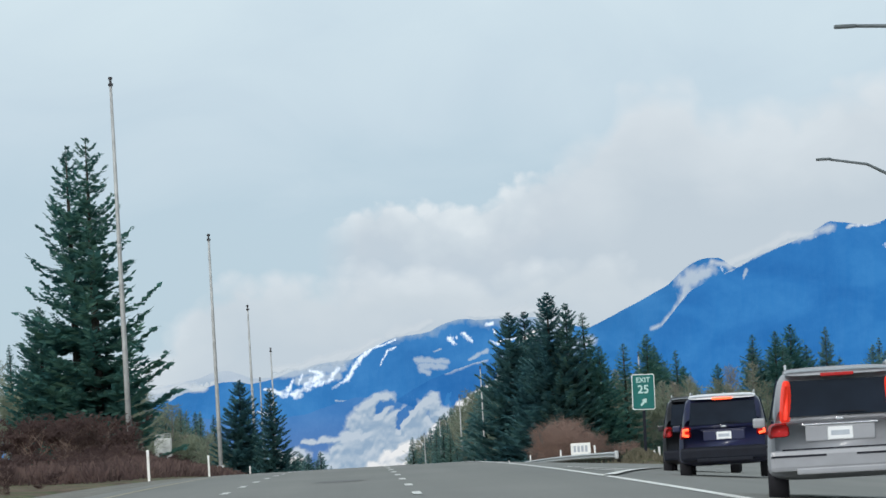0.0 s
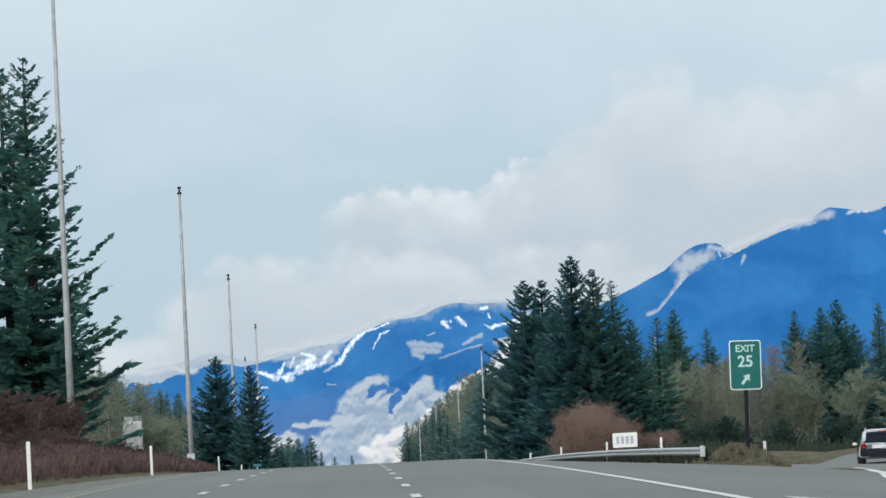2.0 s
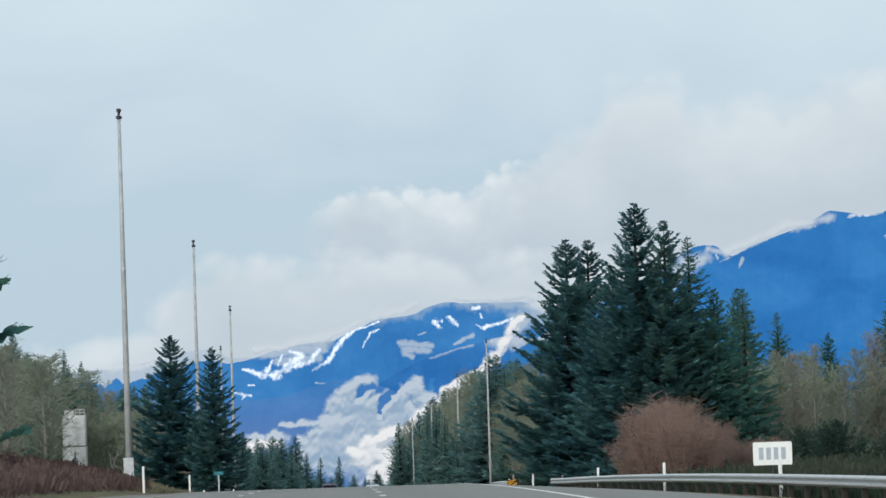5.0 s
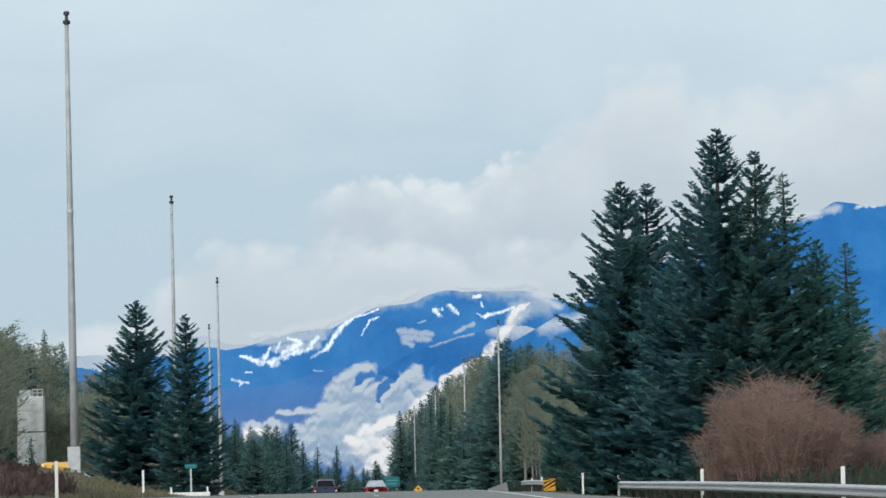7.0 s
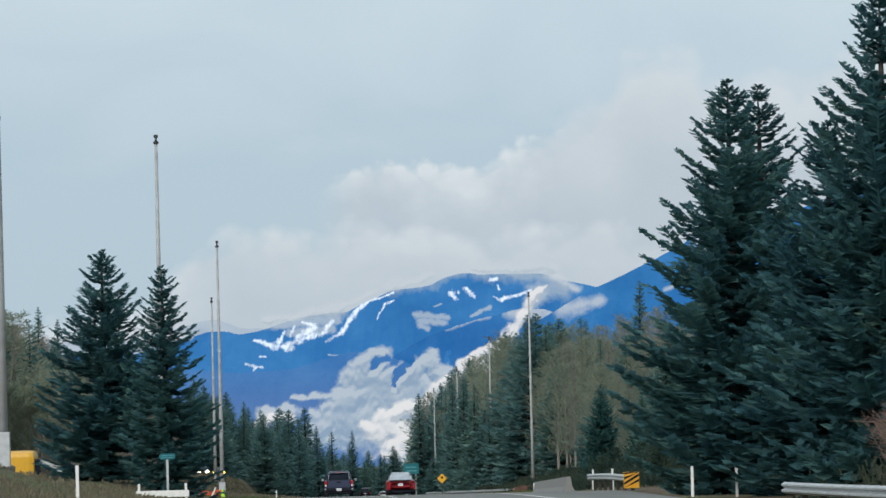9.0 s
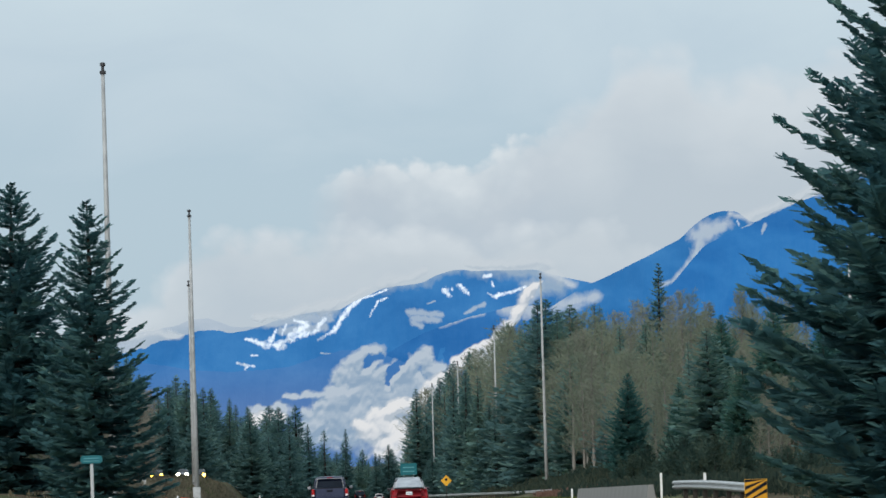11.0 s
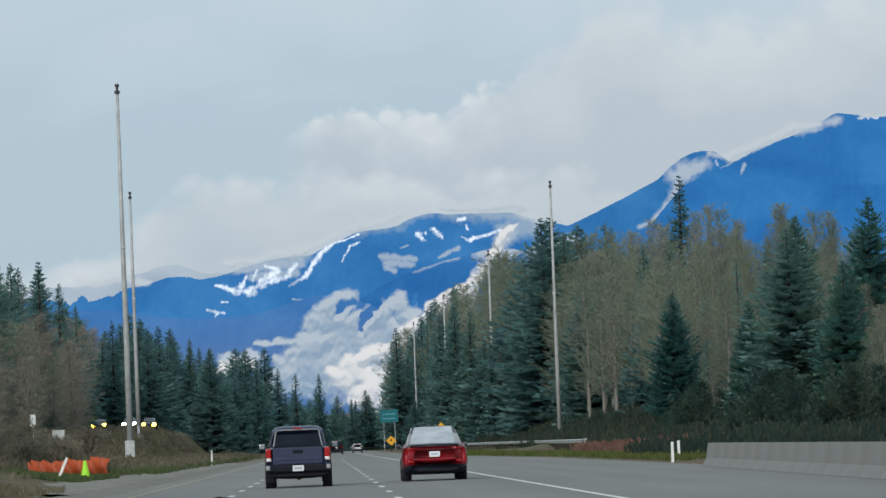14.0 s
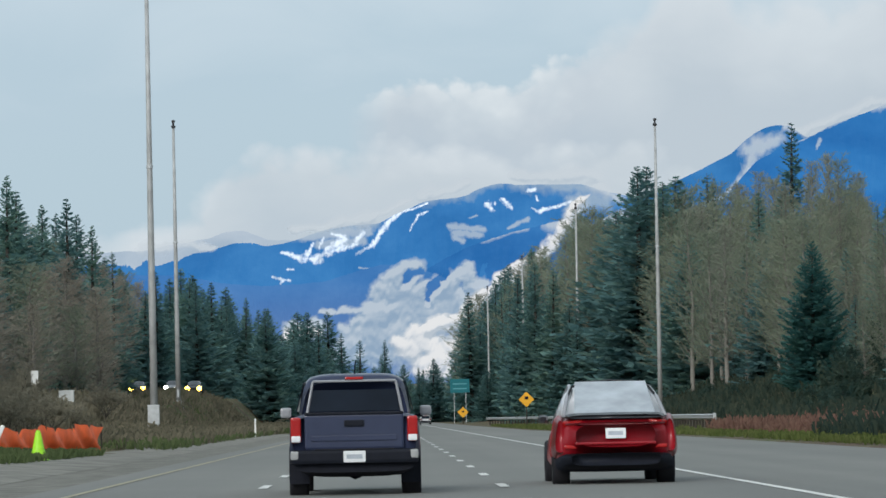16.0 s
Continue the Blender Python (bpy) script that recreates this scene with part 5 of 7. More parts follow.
for x, y, up, k in ((48.6, 500, 15.8, 2), (52.6, 505, 16.2, 0), (56.5, 512, 16.0, 2), (24.3, 976, 16.5, 2), (22.6, 974, 15.8, 0), (21.0, 1116, 12.4, 2), (22.4, 1119, 12.6, 0), (18.6, 1250, 6.5, 2)):
    fir(x, y, up - (zl(x, y) - float(road_z(y))), k, "broad dark fir with a dense crown", "firs behind the verge", 1.5, rng.uniform(0, 360), True)


def tangle(name, label, spots, mat, size, tall, seed):
    """Undergrowth too fine to count: many small blades and twigs at the given spots, in one mesh."""
    r = random.Random(seed)
    vs, fs = [], []
    for x, y in spots:
        z = zl(x, y)
        hh = tall * r.uniform(0.5, 1.25)
        for k in range(7):
            a = r.random() * 6.283
            s = size * r.uniform(0.6, 1.4)
            bx, by = x + r.uniform(-0.5, 0.5) * size * 2, y + r.uniform(-0.5, 0.5) * size * 2
            bz = z + hh * r.uniform(-0.05, 0.7)
            dx, dy = math.cos(a) * s, math.sin(a) * s
            lean = r.uniform(-0.5, 0.5) * s
            o = len(vs)
            vs += [(bx - dx * 0.16, by - dy * 0.16, bz), (bx + dx * 0.16, by + dy * 0.16, bz + 0.1 * s), (bx + dx * 0.2 + lean, by + dy * 0.2, bz + s), (bx - dx * 0.05 + lean * 1.3, by, bz + s * 1.1)]
            fs.append((o, o + 1, o + 2, o + 3))
    return tagged(part(name, (vs, fs), M[mat]), label, "undergrowth", kind="stuff")


tangle("undergrowth", "dark tangled undergrowth at the foot of the wood", [((18 if y < 690 else 23.5) + abs(rng.gauss(0, 1)) * 13 - 0.012 * max(0, y - 700), y) for y in (rng.uniform(600, 1150) for _ in range(6500))], "dark_brush", 0.42, 1.2, 1)
tangle("bank_undergrowth", "brown and green brush on the roadside bank", [((-17.5 if y < 640 else -18.5) - abs(rng.gauss(0, 1)) * 7, y) for y in (rng.uniform(570, 800) for _ in range(3800))], "brush", 0.45, 0.7, 2)
tangle("slope_brush", "brown and green brush on the slope below the opposite carriageway", [(-9.6 - abs(rng.gauss(0, 1)) * 8, y) for y in (rng.uniform(620, 960) for _ in range(6000))], "brush", 0.34, 0.35, 12)
tangle("slope_grass", "thin green grass between the brush on the slope", [(-9.2 - abs(rng.gauss(0, 1)) * 7, y) for y in (rng.uniform(610, 900) for _ in range(2600))], "fresh_grass", 0.22, 0.3, 13)
tangle("verge_undergrowth", "dark rough brush between the entry ramp and the wood", [(14.5 + abs(rng.gauss(0, 1)) * 9, y) for y in (rng.uniform(480, 604) for _ in range(3600))], "dark_brush", 0.30, 0.8, 16)
tangle("mound_grass", "short rough grass on the mound under the exit sign", [(13.9 + rng.gauss(0, 0.7), 203.5 + rng.gauss(0, 3.0)) for _ in range(500)], "brush", 0.16, 0.12, 14)
tangle("rail_grass", "dark rough grass behind the long guardrail", [(float(np.interp(y, [208, 250, 300, 366], [13.0, 12.5, 12.0, 11.3])) + rng.uniform(0.35, 1.6), y) for y in (rng.uniform(210, 366) for _ in range(2600))], "dark_brush", 0.22, 0.35, 15)
tangle("rough_undergrowth", "brown and green rough brush beside the ramp", [(17 + abs(rng.gauss(0, 1)) * 16, y) for y in (rng.uniform(330, 480) for _ in range(6500))], "dark_brush", 0.24, 1.2, 7)
tangle("red_brush", "low red-brown brush at the verge", [(rng.uniform(15.5, 22), y) for y in (rng.uniform(575, 665) for _ in range(2600))], "rust_twigs", 0.24, 0.75, 3)
tangle("verge_grass", "short green-yellow grass on the verge", [(float(right_edge(y)) + 0.7 + abs(rng.gauss(0, 1)) * 2.2, y) for y in (rng.uniform(560, 900) for _ in range(3000))], "green_grass", 0.16, 0.12, 4)
tangle("bank_grass", "dry grass on the verge", [((-8.7 if y < 530 else -11.6) - abs(rng.gauss(0, 1)) * 2.6, y) for y in (rng.uniform(330, 900) for _ in range(3400))], "dry_grass", 0.13, 0.09, 5)
tangle("maroon_brush", "low maroon-brown twigs covering the roadside bank", [(-9.9 - abs(rng.gauss(0, 1)) * 4.2, y) for y in (rng.uniform(150, 350) for _ in range(4600))], "maroon_twigs", 0.26, 0.6, 8)
tangle("verge_tufts", "fresh green grass tufts beside the safety netting", [(-10.2 - abs(rng.gauss(0, 1)) * 1.6, y) for y in (rng.uniform(556, 590) for _ in range(700))], "fresh_grass", 0.15, 0.1, 9)

# ---- light poles ----


def tall_pole(name, x, y, h, label, cabinet=False):
    z = zl(x, y) - 0.05
    t = thing(name, label, "light pole", pose(x, y, z), "highway light poles")
    part("base", lathe([(0.50, -0.4), (0.50, 0.28), (0.46, 0.34), (0.2, 0.34)], 14), M["concrete"], t, "concrete footing")
    part("flange", lathe([(0.36, 0.33), (0.36, 0.39), (0.26, 0.42), (0.24, 0.40)], 14), M["steel"], t)
    part("shaft", lathe([(0.235, 0.38), (0.21, h * 0.3), (0.165, h * 0.6), (0.115, h - 0.75)], 12), M["pole"], t, smooth=True)
    part("collar", lathe([(0.15, h * 0.565), (0.20, h * 0.567), (0.20, h * 0.573), (0.15, h * 0.575)], 12), M["steel"], t)
    part("head", lathe([(0.115, h - 0.76), (0.20, h - 0.72), (0.21, h - 0.55), (0.10, h - 0.50), (0.09, h - 0.25), (0.17, h - 0.22), (0.17, h - 0.04), (0.05, h)], 12), M["dark_steel"], t)
    part("access_door", box(-0.11, 0.11, -0.29, -0.20, 0.7, 1.45, 0.02), M["steel"], t)
    if cabinet:
        part("control_box", box(-0.35, 0.35, -0.72, -0.34, 0.3, 1.75, 0.03), M["steel"], t, "grey steel control box")
    return t


# plan place and height of the top above the road
for x, y, up, cab in ((-18.1, 318, 32.2, 0), (-14.9, 426.5, 27.4, 1), (-14.9, 566.5, 28.1, 0), (-14.9, 701.4, 28.6, 1), (-20.2, 833, 29.1, 0)):
    tall_pole("light_pole", x, y, up - (zl(x, y) - float(road_z(y))), "tall weathered steel light pole on the verge", bool(cab))
for x, y, up in ((25.4, 849, 29.6), (24.0, 985, 28.6), (21.6, 1125, 27.5), (19.2, 1260, 27.0), (49.1, 712, 24.7)):
    tall_pole("light_pole", x, y, up - (zl(x, y) - float(road_z(y))), "tall pale steel light pole along the highway")


def arm_lamp(x, y, h, reach, droop):
    t = thing("street_lamp", "grey steel street lamp with a curved arm", "street lamp", pose(x, y, zl(x, y) - 0.05), "ramp street lamps")
    part("pole", lathe([(0.16, 0), (0.13, h * 0.5), (0.09, h - 0.5 * droop)], 10), M["steel"], t, smooth=True)
    pts = [(0, 0, h - 0.4 - 0.5 * droop), (-0.28 * reach, 0, h + 0.35 - 0.45 * droop), (-0.52 * reach, 0, h + 0.75 - 0.3 * droop), (-reach, 0, h + 0.85 - 0.03 * droop)]
    part("arm", tube(pts, [0.085, 0.085, 0.075, 0.065], 8), M["lamp_steel"], t, smooth=True)
    part("lamp_head", box(-reach - 0.75, -reach + 0.05, -0.17, 0.17, h + 0.78, h + 0.92, 0.05), M["lamp_steel"], t, "flat grey lamp head")


arm_lamp(30.4, 220, 15.1, 4.2, 1.0)
arm_lamp(22.75, 149, 15.85, 3.8, 0.0)

# ---- guardrails ----


def w_beam(length, n=24):
    """A corrugated guardrail beam along y, facing -x."""
    prof = [(0.0, -0.155), (-0.03, -0.13), (-0.08, -0.10), (-0.08, -0.06), (-0.01, -0.02), (-0.01, 0.02), (-0.08, 0.06), (-0.08, 0.10), (-0.03, 0.13), (0.0, 0.155)]
    vs, fs = [], []
    for k in range(2):
        for x, z in prof:
            vs.append((x, k * length, z))
        for x, z in reversed(prof):
            vs.append((x + 0.012, k * length, z))
    m = len(prof) * 2
    for i in range(m):
        j = (i + 1) % m
        fs.append((i, j, m + j, m + i))
    fs += [tuple(reversed(range(m))), tuple(range(m, 2 * m))]
    return vs, fs


def guardrail(pts, label, height=0.62, marker=False, even=False):
    """A run of rail sections between plan points, each with its post and block."""
    t = thing("guardrail", label, "guardrail", None, "guardrails")
    for (x0, y0), (x1, y1) in zip(pts[:-1], pts[1:]):
        n = max(1, round(math.hypot(x1 - x0, y1 - y0) / 3.81))
        for i in range(n):
            a, b = i / n, (i + 1) / n
            p = Vector((x0 + (x1 - x0) * a, y0 + (y1 - y0) * a, 0))
            q = Vector((x0 + (x1 - x0) * b, y0 + (y1 - y0) * b, 0))
            p.z, q.z = ((float(pave_z(v.x, v.y)) - 0.14 if even else zl(v.x, v.y)) + height for v in (p, q))
            d = q - p
            turn = math.degrees(math.atan2(-d.x, d.y))
            tilt = math.degrees(math.atan2(d.z, math.hypot(d.x, d.y)))
            part("rail", RAIL, None, t, at=pose(p.x, p.y, p.z, tilt, 0, turn) @ Matrix.Diagonal((1, d.length * 1.01 / 3.81, 1, 1)))
            part("post", POST, None, t, at=pose(p.x + 0.02, p.y + 0.2, p.z - height, 0, 0, turn))
    x, y = pts[0]
    z = (float(pave_z(x, y)) - 0.14 if even else zl(x, y)) + height
    part("end_shoe", box(x - 0.13, x + 0.06, y - 0.35, y + 0.05, z - 0.21, z + 0.21, 0.05), M["steel"], t, "rounded steel end piece")
    if marker:
        pl = part("end_marker", box(x - 0.34, x + 0.36, y - 0.44, y - 0.40, z - 0.42, z + 0.30, 0.01), M["yellow_sign"], t, "amber and black striped end marker")
        for k in range(4):
            o = -0.42 + 0.24 * k
            v = [(x + a, y - 0.447, z + b) for a, b in ((-0.33, o - 0.1 - 0.0), (-0.33, o + 0.02), (0.35, o + 0.42), (0.35, o + 0.30))]
            v = [(a, b, min(max(c, z - 0.41), z + 0.29)) for a, b, c in v]
            part("stripe", (v, [(0, 3, 2, 1)]), M["black"], pl)
    return t


RAIL = mesh("guardrail_beam", *w_beam(3.81), M["steel"])
bmp = box(-0.0, 0.16, -0.09, 0.09, -0.3, 0.74, 0.01, 1)
POST = bpy.data.meshes.new("guardrail_post")
bmp.to_mesh(POST)
bmp.free()
POST.materials.append(M["wood"])
guardrail([(13.0, 208.7), (12.5, 250), (12.0, 300), (11.3, 366)], "long galvanised guardrail along the gore", 0.62, even=True)
guardrail([(12.2, 441), (11.9, 452), (11.7, 466)], "short guardrail with a striped end marker", 0.72, True)
guardrail([(18.9, 703), (22.3, 850), (18, 930), (12.5, 1010)], "galvanised guardrail before the wood", 0.95, even=True)

# ---- delineators ----


def delineator(x, y, h=1.15, lean=0.0):
    t = thing("delineator", "white flexible roadside marker post", "marker post", pose(x, y, zl(x, y) - 0.02, 0, lean, 0), "roadside markers")
    part("post", box(-0.055, 0.055, -0.012, 0.012, -0.1, h, 0.01, 1), M["white_plastic"], t)
    part("reflector", box(-0.04, 0.04, -0.018, -0.012, h - 0.22, h - 0.06), M["clear_lens"], t)


for x, y in ((-8.7, 165), (-8.8, 232), (-9.4, 391), (-9.2, 330), (14.8, 203.5), (16.1, 225), (13.2, 232), (12.7, 262), (12.3, 300), (12.0, 336), (12.2, 407), (14.5, 414), (13.2, 470), (14.2, 505),
             (-9.3, 715), (12.9, 558.3), (14.1, 569.2)):
    delineator(x, y, 0.8 if 550 < y < 580 or x > 14.6 and y < 230 else 1.25)

# ---- signs ----


def lettering(txt, size, mat, parent, m, name="lettering"):
    cu = bpy.data.curves.new(name, "FONT")
    cu.body, cu.size, cu.extrude, cu.align_x, cu.align_y = txt, size, 0.004, "CENTER", "CENTER"
    cu.offset = size * 0.022
    tmp = bpy.data.objects.new(name, cu)
    me = bpy.data.meshes.new_from_object(tmp)
    bpy.data.objects.remove(tmp)
    me.materials.clear()
    me.materials.append(mat)
    return part(name, me, None, parent, at=m)


def rounded_plate(w, h, r, th):
    """A sign plate in the x-z plane about its middle, facing -y, as (verts, faces)."""
    ring = []
    for cx, cz, a0 in ((w / 2 - r, h / 2 - r, 0), (-w / 2 + r, h / 2 - r, 90), (-w / 2 + r, -h / 2 + r, 180), (w / 2 - r, -h / 2 + r, 270)):
        for k in range(5):
            a = radians(a0 + 22.5 * k)
            ring.append((cx + r * math.cos(a), cz + r * math.sin(a)))
    n = len(ring)
    vs = [(x, -th / 2, z) for x, z in ring] + [(x, th / 2, z) for x, z in ring]
    fs = [tuple(range(n)), tuple(reversed(range(n, 2 * n)))]
    fs += [(i, i + n, (i + 1) % n + n, (i + 1) % n) for i in range(n)]
    return vs, fs


EX, EY = 13.95, 201.0
ez = float(road_z(EY))
exit_sign = thing("exit_sign", "green exit sign with white lettering on one dark post", "road sign", pose(EX, EY, ez, 0, 1.0, 0))
off = 0.0
part("post", box(-0.07, 0.07, -0.02, 0.10, -1.6, 2.9 + off, 0.01, 1), M["black"], exit_sign)
part("border", rounded_plate(1.13, 1.76, 0.10, 0.02), M["white_sign"], exit_sign, "white sign border", at=pose(0, -0.045, 2.92 + off))
panel = part("panel", rounded_plate(1.06, 1.69, 0.08, 0.012), M["green_sign"], exit_sign, "green reflective panel", at=pose(0, -0.059, 2.92 + off))
lettering("EXIT", 0.34, M["pale_legend"], exit_sign, pose(0, -0.07, 3.50 + off, 90))
lettering("25", 0.56, M["pale_legend"], exit_sign, pose(0, -0.07, 3.03 + off, 90))
arrow = [(-0.05, -0.22), (0.05, -0.22), (0.05, 0.02), (0.15, 0.02), (0.0, 0.24), (-0.15, 0.02), (-0.05, 0.02)]
part("arrow", ([(x, 0, z) for x, z in arrow], [tuple(range(7))]), M["pale_legend"], exit_sign, "slanted white arrow", at=pose(0.0, -0.068, 2.42 + off, 0, 38, 0))

px_, py_ = 15.55, 291.0
plaque = thing("mile_plaque", "small white plaque with dark marks behind the rail", "road sign", pose(px_, py_, float(road_z(py_)) - 0.5))
part("post", box(-0.04, 0.04, 0.0, 0.06, -1.2, 1.2, 0.01, 1), M["dark_steel"], plaque)
part("panel", rounded_plate(1.42, 0.84, 0.06, 0.02), M["white_sign"], plaque, at=pose(0, -0.02, 1.24))
for k in range(4):
    part("bar", box(-0.5 + 0.27 * k, -0.33 + 0.27 * k, -0.036, -0.031, 1.02, 1.46), M["plate_bar"], plaque)


def diamond_sign(x, y, z0, size, label):
    t = thing("warning_sign", label, "road sign", pose(x, y, zl(x, y)))
    part("post", box(-0.05, 0.05, 0.02, 0.10, -0.3, z0 + size * 0.5, 0.01, 1), M["wood"], t)
    part("panel", rounded_plate(size, size, 0.08, 0.02), M["yellow_sign"], t, at=pose(0, 0, z0 + size * 0.2, 0, 45, 0))
    part("bar", box(-0.16, 0.16, -0.02, -0.014, z0 + 0.2, z0 + 0.48), M["black"], t)


diamond_sign(11.6, 823, 2.35, 1.0, "amber diamond warning sign on a timber post")
diamond_sign(10.6, 1080, 1.6, 1.2, "small amber diamond sign far along the road")


def guide_sign(x, y, w, h, z0, label):
    t = thing("guide_sign", label, "road sign", pose(x, y, zl(x, y)))
    for sx in ((-w * 0.3, w * 0.3) if w > 2 else (0.0,)):
        part("post", box(sx - 0.06, sx + 0.06, 0.02, 0.14, -0.3, z0 + h * 0.8, 0.01, 1), M["steel"], t)
    part("panel", rounded_plate(w, h, 0.12, 0.03), M["teal_sign"], t, "teal guide panel", at=pose(0, 0, z0 + h / 2))
    for k in range(2):
        part("bar", box(-w * 0.35, w * 0.35, -0.03, -0.022, z0 + h * (0.25 + 0.35 * k), z0 + h * (0.34 + 0.35 * k)), M["teal_legend"], t)


guide_sign(12.4, 1205, 3.6, 2.5, 5.6, "teal-green guide sign on two posts")
guide_sign(-9.96, 467, 0.82, 0.30, 2.05, "small green sign beside the opposite carriageway")


# ---- concrete barrier beside the entry ramp ----
seg = [(-0.30, 0.0), (-0.30, 0.08), (-0.16, 0.33), (-0.085, 0.81), (0.085, 0.81), (0.16, 0.33), (0.30, 0.08), (0.30, 0.0)]
sv = [(x, yy, z) for yy in (0.0, 3.795) for x, z in seg]
sf = [(i, i + 8, (i + 1) % 8 + 8, (i + 1) % 8) for i in range(8)] + [tuple(range(8)), tuple(reversed(range(8, 16)))]
SEG = mesh("barrier_segment", sv, sf, M["concrete"])
wall = thing("concrete_barrier", "weathered concrete barrier beside the entry ramp", "barrier")
for i in range(19):
    y0 = 459.6 + 3.8 * i
    x0 = 10.75 + 0.021 * (y0 - 478)
    part("segment", SEG, None, wall, at=pose(x0, y0, float(road_z(y0)) - 0.06, -1.66, 0, -1.203))
bar_thing = thing("barricade", "white board barricade on two posts at the verge", "barricade", pose(-9.5, 452, zl(-9.5, 452) - 0.35))
for sx in (-1.15, 1.1):
    part("post", box(sx - 0.06, sx + 0.06, 0.0, 0.1, -0.2, 1.15, 0.01, 1), M["white_plastic"], bar_thing)
part("board", box(-1.3, 1.25, -0.05, 0.0, 0.5, 0.82, 0.015, 1), M["white_plastic"], bar_thing)

# ---- vehicles ----


def shell(stations, sides=10):
    """A car body: at each station along y a rounded ring: (y, half width low, half width high, z low, z high, roundness)."""
    vs, fs = [], []
    ring_n = 4 * sides
    for y, w0, w1, z0, z1, rnd in stations:
        zc, hz = (z0 + z1) / 2, (z1 - z0) / 2
        for k in range(ring_n):
            a = 2 * math.pi * (k + 0.5) / ring_n
            c, s = math.cos(a), math.sin(a)
            e = 2.0 / rnd
            sx = math.copysign(abs(c) ** e, c)
            sz = math.copysign(abs(s) ** e, s)
            w = w0 + (w1 - w0) * (sz + 1) / 2
            vs.append((sx * w, y, zc + sz * hz))
    n = len(stations)
    for i in range(n - 1):
        for k in range(ring_n):
            j = (k + 1) % ring_n
            fs.append((i * ring_n + k, i * ring_n + j, (i + 1) * ring_n + j, (i + 1) * ring_n + k))
    fs.append(tuple(range(ring_n)))
    fs.append(tuple(reversed(range((n - 1) * ring_n, n * ring_n))))
    return vs, [tuple(reversed(f)) for f in fs]


def quad_panel(pts, th=0.012):
    """A flat panel with thickness from corner points (facing its normal)."""
    p = [Vector(q) for q in pts]
    nrm = (p[1] - p[0]).cross(p[2] - p[0]).normalized() * th
    n = len(p)
    vs = [q - nrm * 0.5 for q in p] + [q + nrm * 0.5 for q in p]
    fs = [tuple(reversed(range(n))), tuple(range(n, 2 * n))] + [(i, (i + 1) % n, (i + 1) % n + n, i + n) for i in range(n)]
    return vs, fs


TYRE = {}


def wheel(parent, x, y, r, w):
    key = (round(r, 2), round(w, 2))
    if key not in TYRE:
        prof = [(r * 0.62, -w / 2), (r * 0.93, -w / 2), (r, -w * 0.36), (r, w * 0.36), (r * 0.93, w / 2), (r * 0.62, w / 2)]
        a = mesh("tyre", *lathe(prof, 20), M["rubber"], True)
        rim = [(r * 0.1, w * 0.30), (r * 0.2, w * 0.38), (r * 0.55, w * 0.40), (r * 0.63, w * 0.46), (r * 0.63, w * 0.3)]
        b = mesh("rim", *lathe(rim, 20), M["alloy"], True)
        TYRE[key] = (a, b)
    side = -90 if x < 0 else 90
    wh = part("wheel", TYRE[key][0], None, parent, at=pose(x, y, r, 0, side, 0))
    part("rim", TYRE[key][1], None, wh)


def plate(parent, z, y, tilt=0.0, w=0.31):
    p = part("number_plate", box(-w / 2, w / 2, -0.012, 0, -0.08, 0.08, 0.01, 1), M["plate"], parent, at=pose(0, y, z, tilt))
    part("bar", box(-w * 0.36, w * 0.36, -0.016, -0.012, -0.03, 0.03), M["plate_bar"], p)


